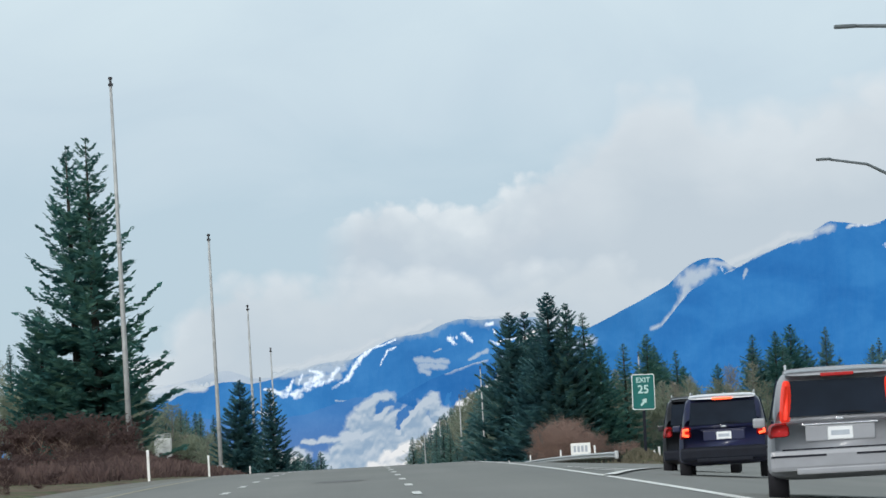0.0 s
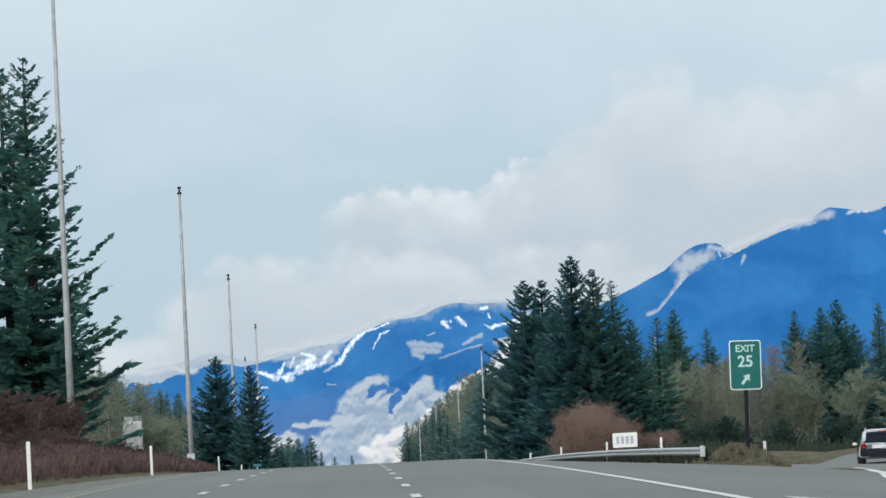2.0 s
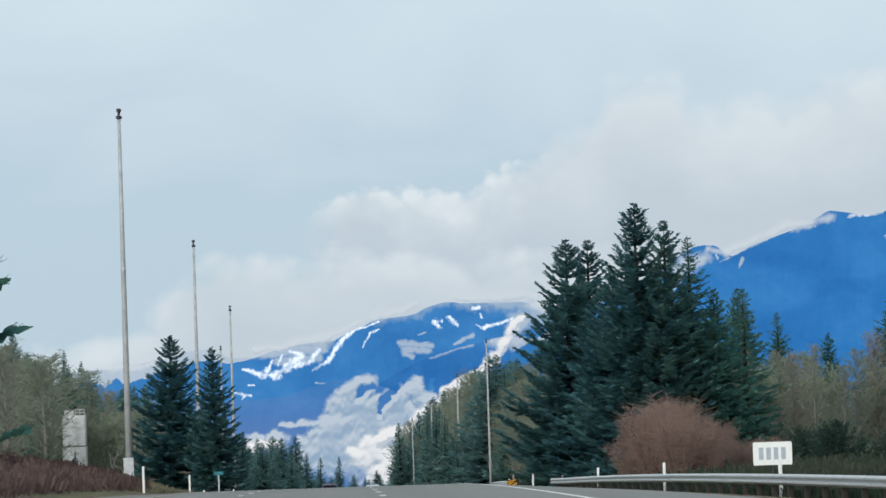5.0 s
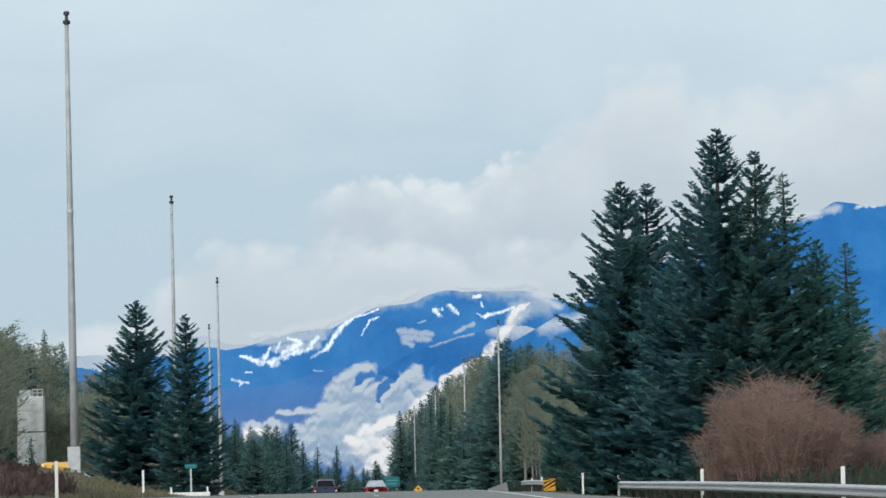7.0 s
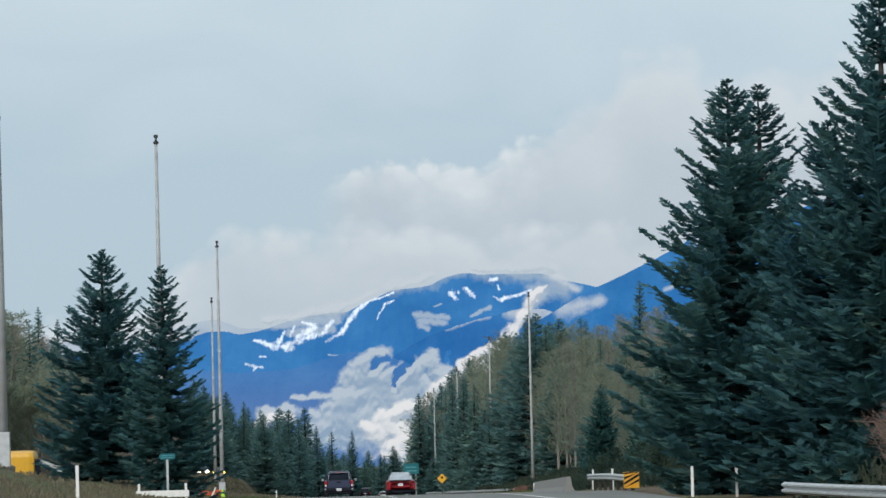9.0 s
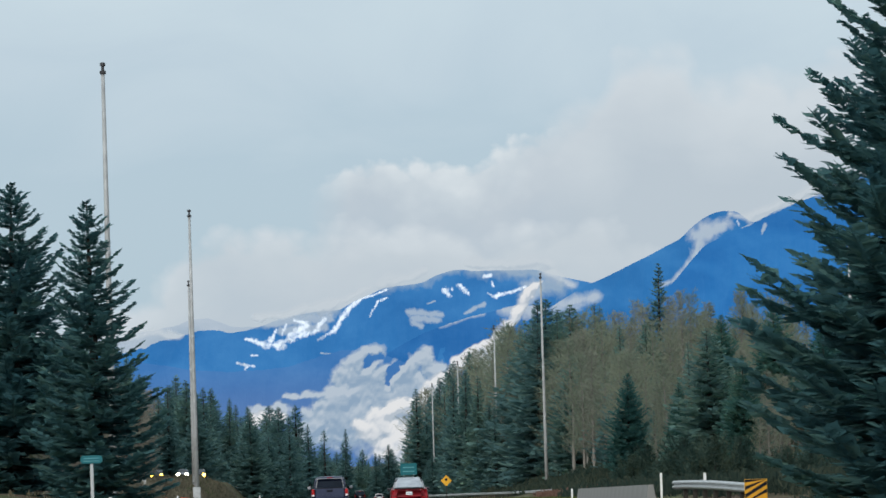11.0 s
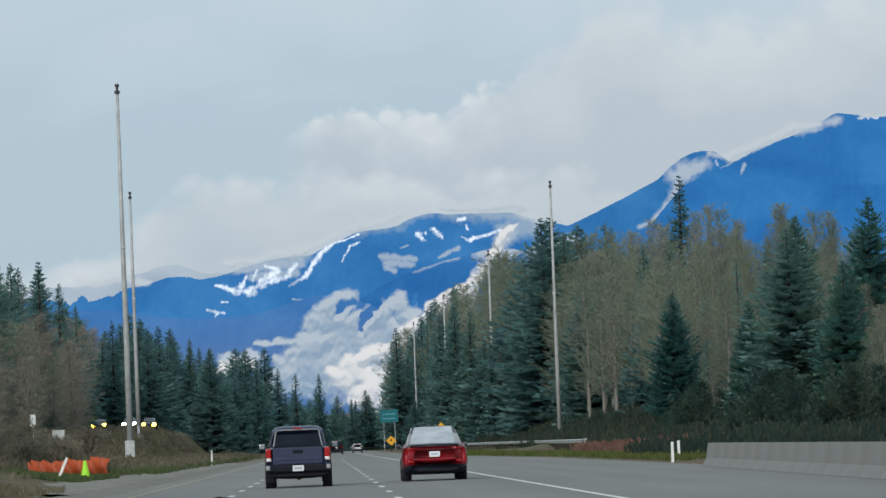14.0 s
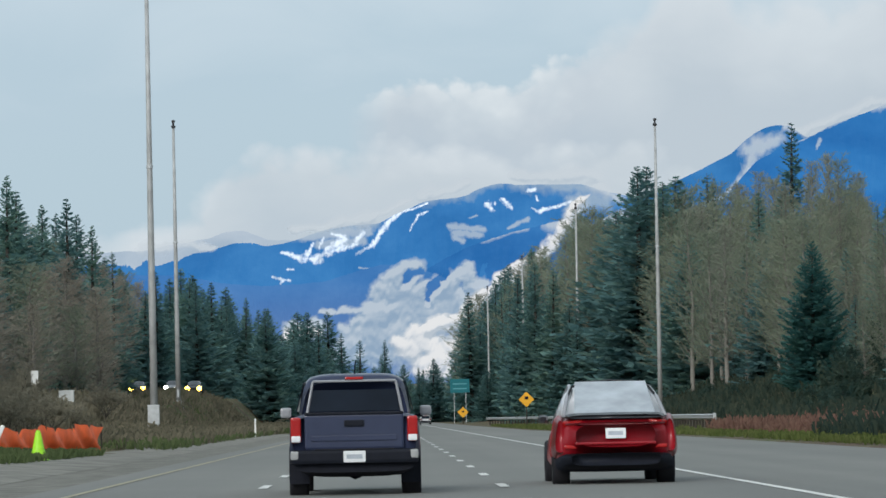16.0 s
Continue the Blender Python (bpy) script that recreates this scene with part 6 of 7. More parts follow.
def pickup(x, y, label):
    """A crew-cab pickup seen from behind; its rear bumper lies at y."""
    t = thing("pickup_truck", label, "pickup truck", pose(x, y, float(road_z(y + 2)), -1.66, 0, 0))
    g = M["grey_paint"]
    # lower body: bed, doors and bonnet
    part("body", shell([(0.16, 0.86, 0.88, 0.62, 1.16, 7), (0.22, 0.915, 0.90, 0.52, 1.20, 7), (1.2, 0.945, 0.915, 0.48, 1.21, 7), (2.0, 0.945, 0.915, 0.44, 1.20, 7), (3.6, 0.945, 0.91, 0.44, 1.18, 6),
                        (4.0, 0.94, 0.88, 0.46, 1.15, 5), (4.9, 0.92, 0.84, 0.5, 1.08, 4.5), (5.3, 0.86, 0.78, 0.52, 1.0, 4)]), g, t, smooth=True)
    part("cab", shell([(1.72, 0.80, 0.66, 1.08, 1.66, 5), (1.78, 0.82, 0.69, 1.08, 1.75, 5), (2.2, 0.85, 0.71, 1.08, 1.79, 5), (3.1, 0.85, 0.70, 1.08, 1.78, 5), (3.5, 0.85, 0.68, 1.08, 1.70, 4.5), (4.15, 0.85, 0.74, 1.08, 1.16, 4)]), g, t, "dark cab", smooth=True)
    part("rear_window", quad_panel([(-0.66, 1.700, 1.24), (0.66, 1.700, 1.24), (0.575, 1.735, 1.655), (-0.575, 1.735, 1.655)]), M["glass"], t, "dark tinted rear window")
    for s in (-1, 1):
        # silver strips round the rear window paint the reflection on its frame
        part("window_trim", tube([(s * 0.69, 1.69, 1.2), (s * 0.60, 1.725, 1.67)], [0.022, 0.02], 6), M["silver_paint"], t)
        part("side_window", quad_panel([(s * 0.845, 1.95, 1.25), (s * 0.845, 3.35, 1.25), (s * 0.735, 3.2, 1.66), (s * 0.735, 2.0, 1.68)]), M["glass"], t)
    part("window_trim", tube([(-0.60, 1.725, 1.675), (0.60, 1.725, 1.675)], [0.02, 0.02], 6), M["silver_paint"], t)
    part("brake_lamp", box(-0.13, 0.13, 1.70, 1.76, 1.695, 1.735, 0.01), M["red_lens"], t, "red high brake lamp")
    tg = part("tailgate", box(-0.70, 0.70, 0.10, 0.17, 0.70, 1.20, 0.035), g, t, "closed dark tailgate")
    part("handle", box(-0.14, 0.14, 0.072, 0.10, 1.02, 1.11, 0.02), M["black"], tg)
    part("crease", box(-0.60, 0.60, 0.088, 0.10, 0.82, 0.90, 0.01), g, tg)
    part("spoiler_lip", box(-0.70, 0.70, 0.085, 0.16, 1.185, 1.225, 0.015), M["black"], tg)
    for s in (-1, 1):
        tl = part("tail_lamp", box(s * 0.82 - 0.075, s * 0.82 + 0.075, 0.10, 0.24, 0.80, 1.16, 0.035), M["red_lens"], t, "red tail lamp")
        part("reverse_lens", box(s * 0.82 - 0.065, s * 0.82 + 0.065, 0.085, 0.11, 0.81, 0.90, 0.02), M["clear_lens"], tl)
        part("mud_flap", box(s * 0.79 - 0.14, s * 0.79 + 0.14, 0.62, 0.64, 0.22, 0.55), M["black"], t)
        mir = part("mirror", box(s * 1.04 - 0.085, s * 1.04 + 0.085, 3.55, 3.68, 1.16, 1.31, 0.04), M["silver_paint"], t, "pale mirror housing")
        part("stalk", box(min(s * 0.88, s * 1.0), max(s * 0.88, s * 1.0), 3.6, 3.66, 1.14, 1.19), M["black"], mir)
        wheel(t, s * 0.80, 1.05, 0.39, 0.27)
        wheel(t, s * 0.80, 4.35, 0.39, 0.27)
        part("exhaust_shade", box(s * 0.5 - 0.2, s * 0.5 + 0.2, 0.3, 0.9, 0.42, 0.5, 0.03), M["black"], t)
    bp = part("bumper", box(-0.90, 0.90, 0.0, 0.22, 0.50, 0.70, 0.05), M["black"], t, "dark rear bumper")
    for s in (-1, 1):
        part("bumper_corner", box(s * 0.84 - 0.06, s * 0.84 + 0.06, -0.006, 0.16, 0.56, 0.69, 0.03), M["pole"], bp, "grey bumper corner")
    part("valance", shell([(0.12, 0.80, 0.86, 0.38, 0.54, 4), (0.5, 0.70, 0.84, 0.31, 0.56, 4), (1.3, 0.62, 0.8, 0.30, 0.56, 4)], 5), M["black"], t, "dark lower valance")
    part("step_pad", box(-0.55, 0.55, 0.02, 0.2, 0.695, 0.712, 0.005), M["rubber"], bp)
    plate(t, 0.60, -0.003)
    part("axle", tube([(-0.7, 1.05, 0.36), (-0.12, 1.05, 0.36), (0, 1.05, 0.36), (0.12, 1.05, 0.36), (0.7, 1.05, 0.36)], [0.04, 0.045, 0.1, 0.045, 0.04], 12), M["black"], t)
    part("aerial", tube([(0.0, 2.3, 1.78), (0.02, 2.2, 1.98)], [0.012, 0.006], 5), M["black"], t)
    return t


def crossover(x, y, label):
    """A rounded crossover with a raked rear window; its tail lies at y."""
    t = thing("crossover_car", label, "car", pose(x, y, float(road_z(y + 2)), -1.66, 0, 0))
    p = M["red_paint"]
    part("body", shell([(0.02, 0.62, 0.60, 0.62, 0.98, 3.2), (0.10, 0.82, 0.74, 0.46, 1.08, 3.8), (0.35, 0.93, 0.83, 0.34, 1.12, 4.5), (1.0, 0.96, 0.86, 0.26, 1.09, 5), (2.4, 0.96, 0.87, 0.24, 1.03, 5), (3.7, 0.95, 0.85, 0.26, 0.98, 4.5),
                        (4.4, 0.9, 0.78, 0.3, 0.85, 4), (4.75, 0.7, 0.6, 0.36, 0.7, 3)]), p, t, smooth=True)
    # white cabin and roof, silver pillars: reflected sky put into the paint
    part("cabin", shell([(0.28, 0.80, 0.66, 1.0, 1.10, 3.2), (0.9, 0.84, 0.66, 0.95, 1.42, 3.6), (1.5, 0.86, 0.64, 0.95, 1.585, 3.8), (2.3, 0.87, 0.63, 0.95, 1.61, 3.8), (3.0, 0.87, 0.63, 0.93, 1.52, 3.6), (3.9, 0.82, 0.7, 0.9, 1.02, 3)]), M["white_paint"], t, "cabin painted white for the sky it reflects", smooth=True)
    # reflected sky is in the glass colour here
    part("rear_window", quad_panel([(-0.62, 0.20, 1.14), (0.62, 0.20, 1.14), (0.55, 1.38, 1.63), (-0.55, 1.38, 1.63)]), M["pale_glass"], t, "rear window, reflected sky painted pale")
    for s in (-1, 1):
        part("roof_pillar", tube([(s * 0.78, 0.3, 1.09), (s * 0.70, 0.9, 1.37), (s * 0.62, 1.5, 1.54), (s * 0.60, 2.3, 1.585), (s * 0.62, 3.0, 1.49), (s * 0.80, 3.9, 1.0)], [0.03, 0.03, 0.028, 0.025, 0.025, 0.03], 8), M["silver_paint"], t, "roof pillar in silver for the sky it reflects", smooth=True)
        part("tail_lamp", shell([(0.02, 0.05, 0.05, -0.04, 0.04, 3), (0.12, 0.22, 0.2, -0.065, 0.065, 3.5), (0.2, 0.2, 0.18, -0.06, 0.06, 3)], 5), M["red_lens"], t, "slim red tail lamp", at=pose(s * 0.68, 0.05, 0.985, 0, s * 6, s * 22))
        wheel(t, s * 0.81, 0.95, 0.36, 0.26)
        wheel(t, s * 0.81, 3.85, 0.36, 0.26)
        part("mirror", shell([(2.95, 0.05, 0.05, 1.02, 1.10, 3), (3.05, 0.085, 0.08, 1.0, 1.13, 3), (3.15, 0.05, 0.05, 1.03, 1.11, 3)], 4), M["black_paint"], t, at=pose(s * 0.99, 0, 0))
        part("reflector", box(s * 0.66 - 0.13, s * 0.66 + 0.13, 0.05, 0.1, 0.60, 0.66, 0.02), M["red_lens"], t)
    part("roof", shell([(1.45, 0.60, 0.4, 1.54, 1.60, 3), (1.9, 0.62, 0.45, 1.56, 1.635, 3), (2.6, 0.62, 0.45, 1.55, 1.63, 3), (3.0, 0.6, 0.4, 1.48, 1.53, 3)], 6), M["white_paint"], t, "roof painted white for the sky it reflects", smooth=True)
    part("spoiler", shell([(0.02, 0.72, 0.70, 1.055, 1.115, 4), (0.16, 0.78, 0.74, 1.05, 1.15, 4), (0.30, 0.76, 0.70, 1.04, 1.12, 4)], 5), M["black_paint"], t, "black lip spoiler", smooth=True)
    part("diffuser", shell([(-0.01, 0.66, 0.70, 0.34, 0.52, 5), (0.12, 0.84, 0.86, 0.28, 0.54, 5), (0.5, 0.9, 0.92, 0.24, 0.5, 5)], 6), M["black"], t, "black lower bumper", smooth=True)
    part("bumper_crease", box(-0.62, 0.62, 0.0, 0.06, 0.66, 0.70, 0.015), p, t)
    part("lamp_strip", shell([(0.0, 0.60, 0.58, 0.965, 0.995, 4), (0.08, 0.78, 0.74, 0.955, 1.005, 4), (0.2, 0.80, 0.76, 0.955, 1.0, 4)], 5), M["dark_red"], t, "dark red strip between the lamps", smooth=True)
    part("roof_edge", tube([(-0.72, 0.80, 1.33), (-0.60, 1.40, 1.555), (-0.40, 1.50, 1.62), (0.0, 1.52, 1.645), (0.40, 1.50, 1.62), (0.60, 1.40, 1.555), (0.72, 0.80, 1.33)], [0.022] * 7, 6), M["black_paint"], t, "dark edge of the rear window", smooth=True)
    for s in (-1, 1):
        part("haunch", shell([(0.16, 0.10, 0.04, 0.55, 1.04, 3), (0.55, 0.16, 0.08, 0.45, 1.12, 3), (1.5, 0.14, 0.06, 0.42, 1.08, 3)], 6), p, t, at=pose(s * 0.84, 0, 0), smooth=True)
    plate(t, 0.83, 0.015, -8)
    part("badge", box(-0.04, 0.04, 0.05, 0.07, 0.99, 1.02, 0.005), M["chrome"], t)
    return t


def suv(name, x, y, body, label, length=4.7, wide=0.93, high=1.72, lit=False, tall_lamps=False, roof_trim=None, turn=0.0, z=None, dark_low=True):
    """An upright estate-shaped car; its tail lies at y."""
    zz = (float(road_z(y + 2)) if z is None else z)
    t = thing(name, label, "car", pose(x, y, zz, -0.6, 0, turn))
    w, h, L = wide, high, length
    part("body", shell([(0.04, w * 0.86, w * 0.88, 0.40, h * 0.60, 5), (0.14, w * 0.97, w * 0.95, 0.34, h * 0.62, 6), (0.6, w, w * 0.96, 0.30, h * 0.61, 6), (L * 0.5, w, w * 0.96, 0.28, h * 0.58, 6), (L * 0.76, w, w * 0.93, 0.30, h * 0.56, 5),
                        (L * 0.94, w * 0.93, w * 0.82, 0.34, h * 0.5, 4), (L, w * 0.8, w * 0.7, 0.38, h * 0.42, 3.5)]), M[body], t, smooth=True)
    part("cabin", shell([(0.12, w * 0.90, w * 0.78, h * 0.55, h * 0.72, 5), (0.22, w * 0.92, w * 0.78, h * 0.55, h * 0.95, 5), (0.5, w * 0.93, w * 0.77, h * 0.55, h, 5), (L * 0.45, w * 0.93, w * 0.76, h * 0.55, h, 5), (L * 0.58, w * 0.93, w * 0.74, h * 0.55, h * 0.95, 4.5),
                         (L * 0.76, w * 0.92, w * 0.8, h * 0.5, h * 0.56, 4)]), M[body], t, "painted cabin", smooth=True)
    ww = w * 0.73
    part("rear_window", quad_panel([(-ww, 0.100, h * 0.64), (ww, 0.100, h * 0.64), (ww * 0.93, 0.17, h * 0.90), (-ww * 0.93, 0.17, h * 0.90)], 0.02), M["glass"], t, "dark rear window")
    part("wiper", box(-0.02, 0.32, 0.07, 0.085, h * 0.655, h * 0.665), M["black"], t)
    part("rear_spoiler", shell([(0.06, w * 0.70, w * 0.68, h * 0.935, h * 0.965, 4), (0.3, w * 0.74, w * 0.7, h * 0.94, h * 0.995, 4)], 5), M[roof_trim or body], t, smooth=True)
    part("brake_lamp", box(-0.20, 0.20, 0.05, 0.09, h * 0.925, h * 0.95, 0.008), M["brake_glow" if lit else "red_lens"], t, "lit high brake lamp" if lit else "red high brake lamp")
    for s in (-1, 1):
        if tall_lamps:
            part("tail_lamp", shell([(0.06, 0.035, 0.02, h * 0.62, h * 0.87, 3.5), (0.12, 0.075, 0.055, h * 0.60, h * 0.91, 4), (0.30, 0.07, 0.05, h * 0.61, h * 0.90, 4)], 5), M["lit_red"], t, "tall lit red tail lamp", at=pose(s * w * 0.82, 0, 0, 0, -s * 5, 0), smooth=True)
            part("lower_lamp", shell([(0.02, 0.11, 0.10, h * 0.50, h * 0.585, 4), (0.08, 0.15, 0.13, h * 0.485, h * 0.60, 4), (0.3, 0.14, 0.12, h * 0.49, h * 0.60, 4)], 5), M["red_lens"], t, "dark red lower lamp", at=pose(s * w * 0.80, 0, 0), smooth=True)
            part("bumper_seam", box(min(s * w * 0.2, s * w * 0.93), max(s * w * 0.2, s * w * 0.93), -0.036, -0.028, 0.575, 0.60), M["black"], t)
        else:
            tl = part("tail_lamp", shell([(0.01, 0.09, 0.05, h * 0.50, h * 0.60, 3), (0.08, 0.15, 0.10, h * 0.475, h * 0.625, 3.5), (0.3, 0.13, 0.09, h * 0.48, h * 0.62, 3.5)], 5), M["red_lens"], t, "red tail lamp", at=pose(s * w * 0.80, 0, 0), smooth=True)
            if lit:
                part("lit_element", tube([(-s * 0.05, 0.0, h * 0.595), (s * 0.05, 0.0, h * 0.585), (s * 0.06, 0.0, h * 0.53), (-s * 0.05, 0.0, h * 0.515)], [0.028, 0.034, 0.034, 0.026], 8), M["brake_glow"], tl, "glowing brake element")
        part("side_window", quad_panel([(s * w * 0.925, 0.55, h * 0.63), (s * w * 0.925, L * 0.66, h * 0.63), (s * w * 0.80, L * 0.56, h * 0.92), (s * w * 0.80, 0.65, h * 0.93)], 0.02), M["glass"], t)
        part("roof_rail", tube([(s * w * 0.68, 0.5, h * 0.985), (s * w * 0.68, 0.6, h + 0.03), (s * w * 0.68, L * 0.42, h + 0.03), (s * w * 0.68, L * 0.45, h * 0.985)], [0.018] * 4, 6), M["steel"], t)
        part("mirror", box(s * (w + 0.08) - 0.08, s * (w + 0.08) + 0.08, L * 0.6, L * 0.6 + 0.13, h * 0.58, h * 0.655, 0.03), M[body], t)
        wheel(t, s * (w - 0.13), 0.95, 0.36, 0.25)
        wheel(t, s * (w - 0.13), L - 0.95, 0.36, 0.25)
    part("bumper", box(-w * 0.95, w * 0.95, -0.03, 0.25, 0.40, 0.66, 0.06), M["black" if dark_low else body], t, "lower rear bumper")
    part("skid_trim", box(-w * 0.6, w * 0.6, -0.035, 0.1, 0.36, 0.44, 0.02), M["black" if dark_low else "silver_paint"], t)
    part("tailgate_seam", box(-w * 0.78, w * 0.78, 0.018, 0.03, 0.655, 0.675), M["black"], t)
    part("badge", box(-0.05, 0.05, 0.015, 0.05, h * 0.60, h * 0.625, 0.008), M["chrome"], t)
    part("plate_recess", box(-0.42, 0.42, 0.022, 0.06, h * 0.455, h * 0.57, 0.015), M[body], t)
    part("recess_edge", box(-0.46, 0.46, 0.012, 0.06, h * 0.57, h * 0.583, 0.008), M["chrome" if tall_lamps else body], t)
    plate(t, h * 0.51, 0.03)
    return t


def oncoming(x, y, body, label, lamp="head_glow"):
    """A car that comes the other way with its lamps on; its nose lies at y."""
    t = thing("oncoming_car", label, "car", pose(x, y, zl(x, y)), "oncoming cars")
    part("body", shell([(0.0, 0.7, 0.62, 0.36, 0.72, 3.5), (0.25, 0.88, 0.78, 0.28, 0.88, 4), (1.2, 0.91, 0.82, 0.24, 1.0, 5), (3.4, 0.91, 0.82, 0.24, 1.02, 5), (4.5, 0.86, 0.76, 0.3, 0.98, 4)]), M[body], t, smooth=True)
    part("cabin", shell([(1.1, 0.78, 0.7, 0.9, 1.02, 3), (1.8, 0.8, 0.6, 0.9, 1.42, 3.6), (3.2, 0.8, 0.6, 0.9, 1.45, 3.6), (4.2, 0.74, 0.62, 0.9, 1.05, 3)]), M["glass"], t, smooth=True)
    for s in (-1, 1):
        part("headlamp", lathe([(0.02, -0.05), (0.25, -0.04), (0.26, 0.05), (0.12, 0.09)], 12), M[lamp], t, "lit headlamp", at=pose(s * 0.64, -0.02, 0.68, 90))
        wheel(t, s * 0.8, 0.85, 0.33, 0.22)
        wheel(t, s * 0.8, 3.6, 0.33, 0.22)
    part("grille", box(-0.4, 0.4, -0.03, 0.03, 0.45, 0.62, 0.02), M["black"], t)


pickup(-1.35, 514.0, "dark blue-grey pickup truck with tinted rear window driving in lane")
crossover(2.60, 519.0, "deep red crossover with raked glass in the outer lane")
suv("suv", 7.33, 82.5, "navy_paint", "navy sport utility car with brake lamps lit on the exit lane", 4.75, 0.95, 1.75, True, roof_trim="white_paint", turn=-6.0, z=float(pave_z(7.6, 86)))
suv("suv", 5.76, 49.0, "silver_paint", "silver-white sport utility car with tall red tail lamps", 4.55, 0.91, 1.66, False, True, dark_low=False, turn=-6.0, z=float(pave_z(5.76, 51)) - 0.02)
suv("suv", 8.45, 102.0, "black_paint", "black sport utility car queuing on the exit lane", 4.9, 0.97, 2.0, False, turn=-6.0, z=float(pave_z(9.0, 108)))
suv("sedan_car", 18.8, 201.0, "white_paint", "white car further down the exit ramp", 4.6, 0.9, 1.36, False, turn=-6.0, z=zl(18.8, 203) + 0.02)
oncoming(-28.1, 900, "black_paint", "dark oncoming car with amber-lit lamps", "amber_glow")
oncoming(-24.6, 905, "silver_paint", "silver oncoming car with bright headlamps")
oncoming(-21.9, 898, "black_paint", "dark oncoming car with amber-lit lamps", "amber_glow")
suv("van", 1.2, 1010, "black_paint", "dark distant van in the inner lane", 5.2, 1.0, 2.1)
suv("far_car", 5.2, 1120, "white_paint", "white distant car in the outer lane", 4.6, 0.92, 1.6)

# ---- roadside works ----
nt = thing("safety_netting", "slack orange safety netting on the verge", "netting")
nv_, nf_ = [], []
cols, rws = 60, 10
NET_A, NET_B = Vector((-15.0, 600, 0)), Vector((-11.8, 612, 0))
for i in range(cols + 1):
    s = i / cols
    q = NET_A.lerp(NET_B, s)
    top_h = 0.98 + 0.07 * math.sin(s * 17) + 0.08 * math.sin(s * 41) + 0.05 * math.sin(s * 83)
    for j in range(rws + 1):
        g = j / rws
        bulge = 0.5 * math.sin(g * math.pi) + 0.06 * math.sin(s * 60 + g * 7)
        nv_.append((q.x + 0.1 * math.sin(s * 40 + g * 5), q.y - bulge, zl(q.x, q.y) + 0.02 + top_h * g))
nf_ = [(i * (rws + 1) + j, (i + 1) * (rws + 1) + j, (i + 1) * (rws + 1) + j + 1, i * (rws + 1) + j + 1) for i in range(cols) for j in range(rws)]
part("net", (nv_, nf_), M["orange_net"], nt, smooth=True)
for k in range(5):
    q = NET_A.lerp(NET_B, k / 4)
    part("stake", box(-0.03, 0.03, 0.02, 0.08, -0.2, 1.1), M["wood"], nt, at=pose(q.x, q.y, zl(q.x, q.y)))
cone = thing("traffic_cone", "lime green traffic cone on the grass", "cone", pose(-10.5, 569, zl(-10.5, 569)))
part("base", box(-0.28, 0.28, -0.28, 0.28, 0.0, 0.06, 0.02), M["lime"], cone)
part("body", lathe([(0.24, 0.05), (0.20, 0.18), (0.07, 0.80), (0.045, 0.85)], 16), M["lime"], cone, smooth=True)
delineator(-11.2, 562, 1.0, 24)
TX, TY = -27.3, 558.0
tz = zl(TX, TY)
bld = thing("storage_tower", "pale weathered storage tower with a railed top behind the verge", "tower", pose(TX, TY, tz))
th = (0.75 - tz) / 3
for k in range(3):
    part("panel", box(-1.25 + 0.05 * k, 1.25 - 0.05 * k, 0, 2.2, 0.1 + th * k, th * (k + 1), 0.05), M["siding"], bld)
part("cap", box(-0.95, 0.0, 0.3, 1.6, th * 3, th * 3 + 0.55, 0.06), M["siding"], bld)
for zz in (0.3, 0.6):
    part("rail", box(0.15, 1.15, 0.08, 0.14, th * 3 + zz - 0.04, th * 3 + zz + 0.04), M["steel"], bld)
for xx in (0.2, 0.65, 1.1):
    part("rail_post", box(xx - 0.04, xx + 0.04, 0.08, 0.14, th * 3, th * 3 + 0.62), M["steel"], bld)
LX, LY = -23.2, 536.0
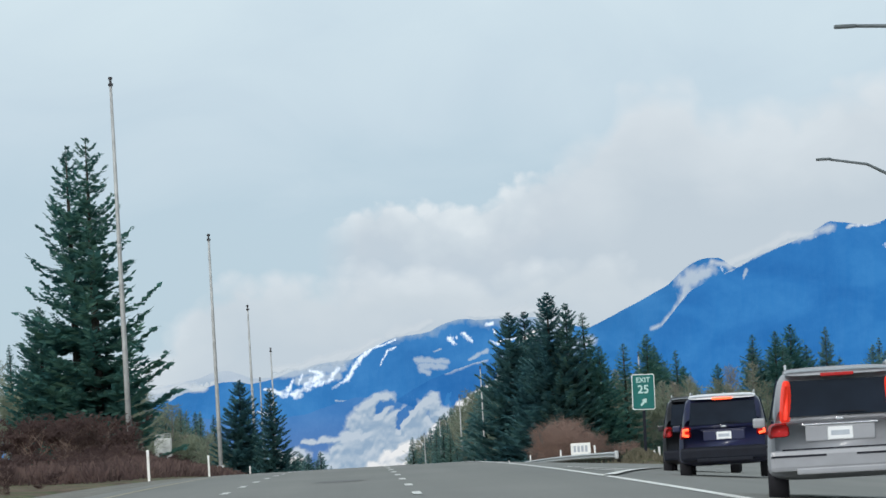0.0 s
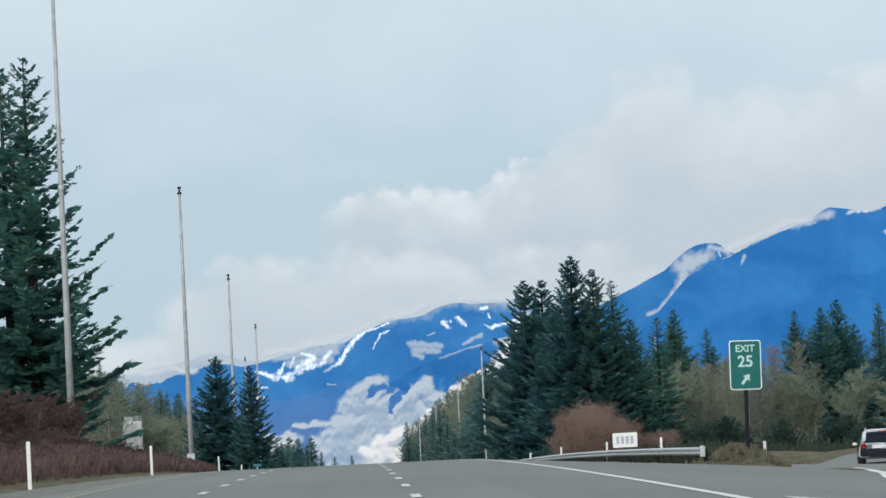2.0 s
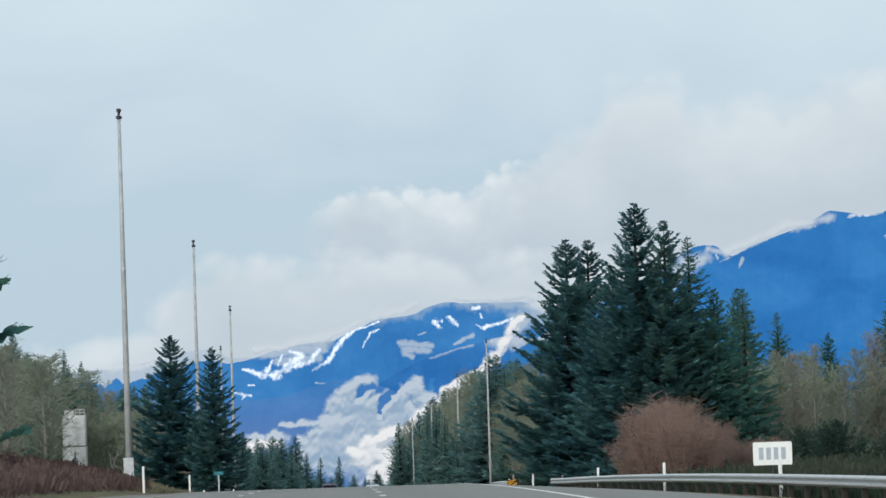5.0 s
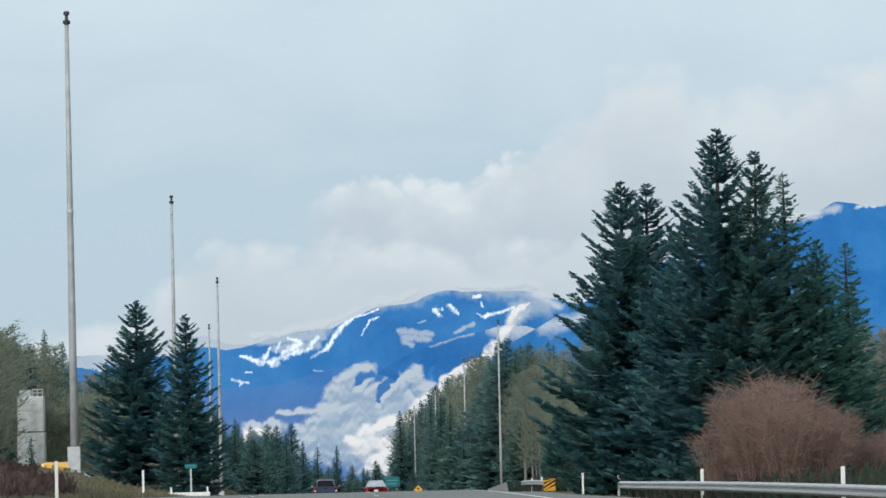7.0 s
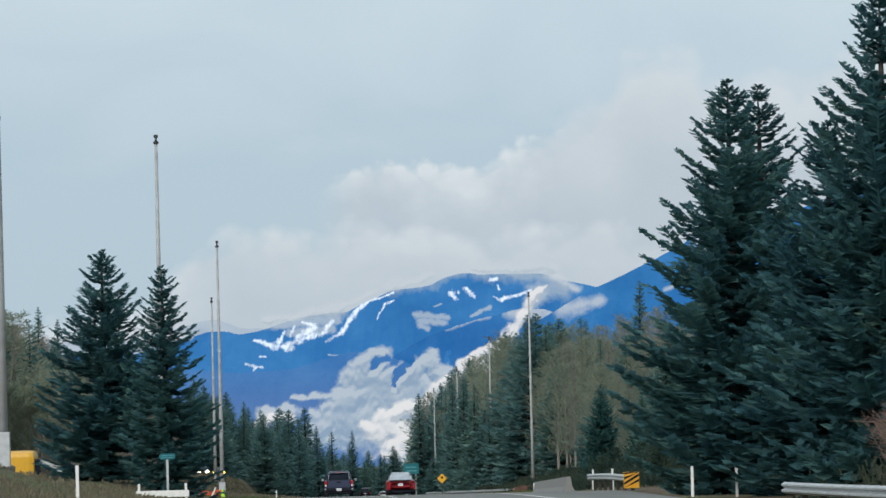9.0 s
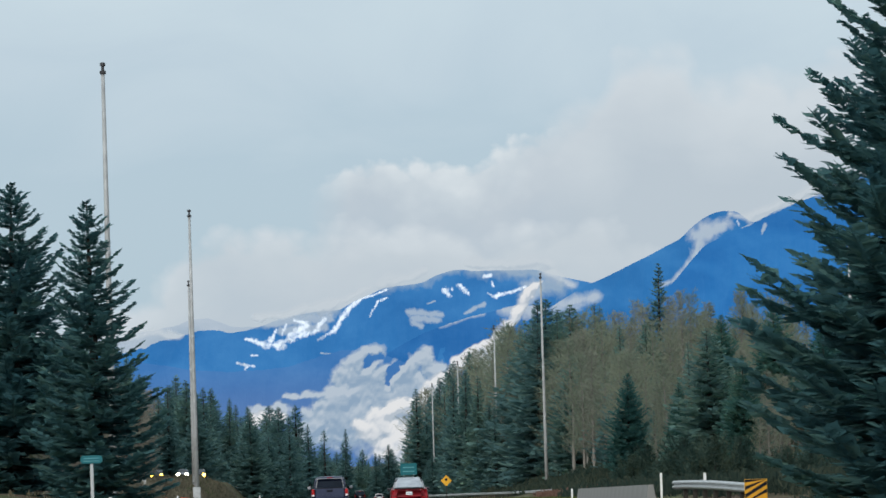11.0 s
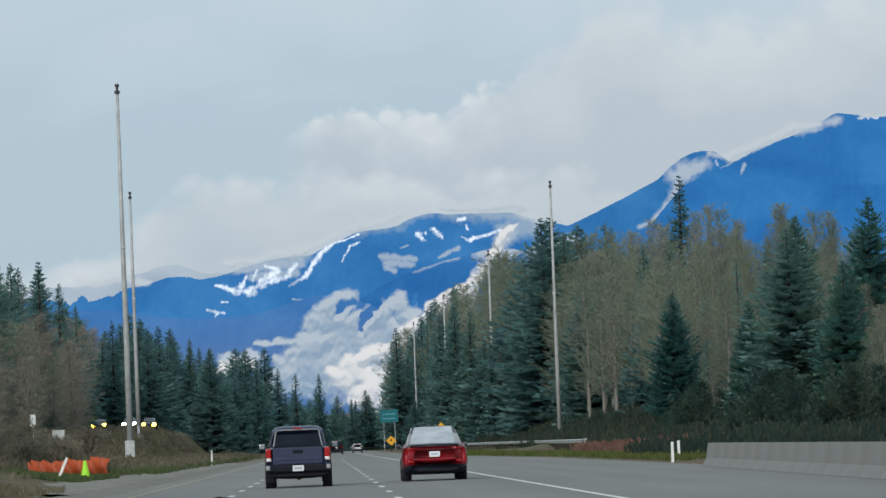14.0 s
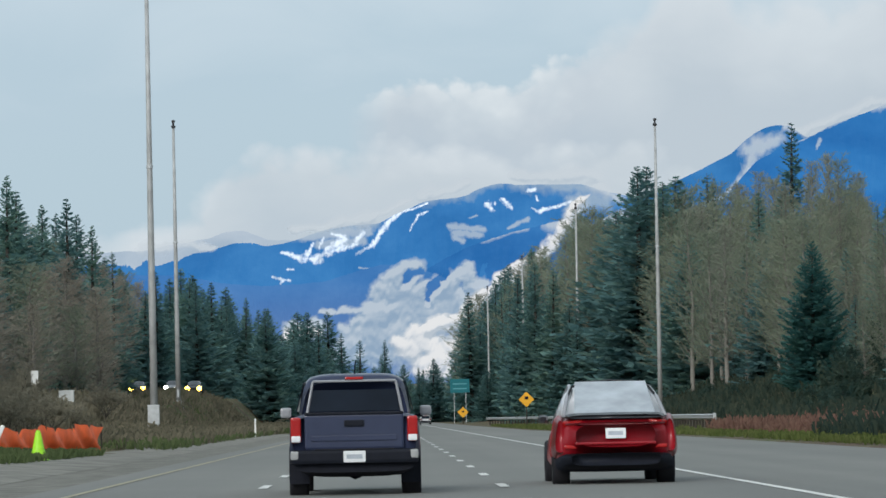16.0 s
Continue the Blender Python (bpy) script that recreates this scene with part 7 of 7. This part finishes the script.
ld = thing("yellow_loader", "yellow construction machine with a grey bucket parked behind the verge", "machine", pose(LX, LY, zl(LX, LY)) @ Matrix.Diagonal((1.4, 1.4, 1.4, 1)))
part("body", box(-1.3, 0.7, 0, 2.4, 0.7, 2.15, 0.3), M["yellow_paint"], ld)
part("cab", box(-0.1, 0.95, 0.2, 1.8, 0.9, 1.75, 0.1), M["glass"], ld, "dark glazed cab")
part("arm", quad_panel([(0.9, 0.8, 1.7), (0.9, 0.8, 1.35), (2.4, 0.8, 0.95), (2.4, 0.8, 1.15)], 0.3), M["siding"], ld, "pale loader arm")
for sx in (-0.85, 0.6):
    wheel(ld, sx, 0.5, 0.6, 0.4)
    wheel(ld, sx, 2.0, 0.6, 0.4)

for x, y, h, k in ((-29.8, 552, 8.2, 1), (-28.3, 549, 6.0, 0), (-31.0, 549, 7.4, 2), (-27.4, 547, 3.6, 0), (-26.9, 552, 6.2, 3), (-26.2, 551, 4.0, 3)):
    fir(x, y, h, k, "small ragged dark fir in front of the pale tower", "firs behind the verge", 1.1, 70.0 * k)
sp = thing("small_sign", "small white upright sign on the roadside bank", "road sign", pose(-21.9, 700, zl(-21.9, 700)))
part("post", box(-0.03, 0.03, 0.02, 0.08, -0.2, 2.2), M["steel"], sp)
part("panel", rounded_plate(0.42, 0.85, 0.05, 0.02), M["white_sign"], sp, at=pose(0, 0, 2.2))
cb = thing("utility_cabinet", "pale grey utility cabinet on the roadside bank", "cabinet", pose(-20.2, 702, zl(-20.2, 702)))
part("body", box(-0.45, 0.45, 0, 0.5, -0.1, 1.5, 0.04), M["siding"], cb)
part("door", box(-0.36, 0.36, -0.02, 0.0, 0.15, 1.35, 0.01, 1), M["siding"], cb)

shred = thing("tyre_shred", "black strip of tyre lying in the lane", "debris", pose(-3.0, 493.4, float(road_z(493.4))))
part("strip", tube([(-0.17, 0, 0.02), (-0.05, 0.1, 0.03), (0.08, -0.05, 0.02), (0.2, 0.1, 0.015)], [0.02, 0.03, 0.025, 0.012], 6), M["rubber"], shred)
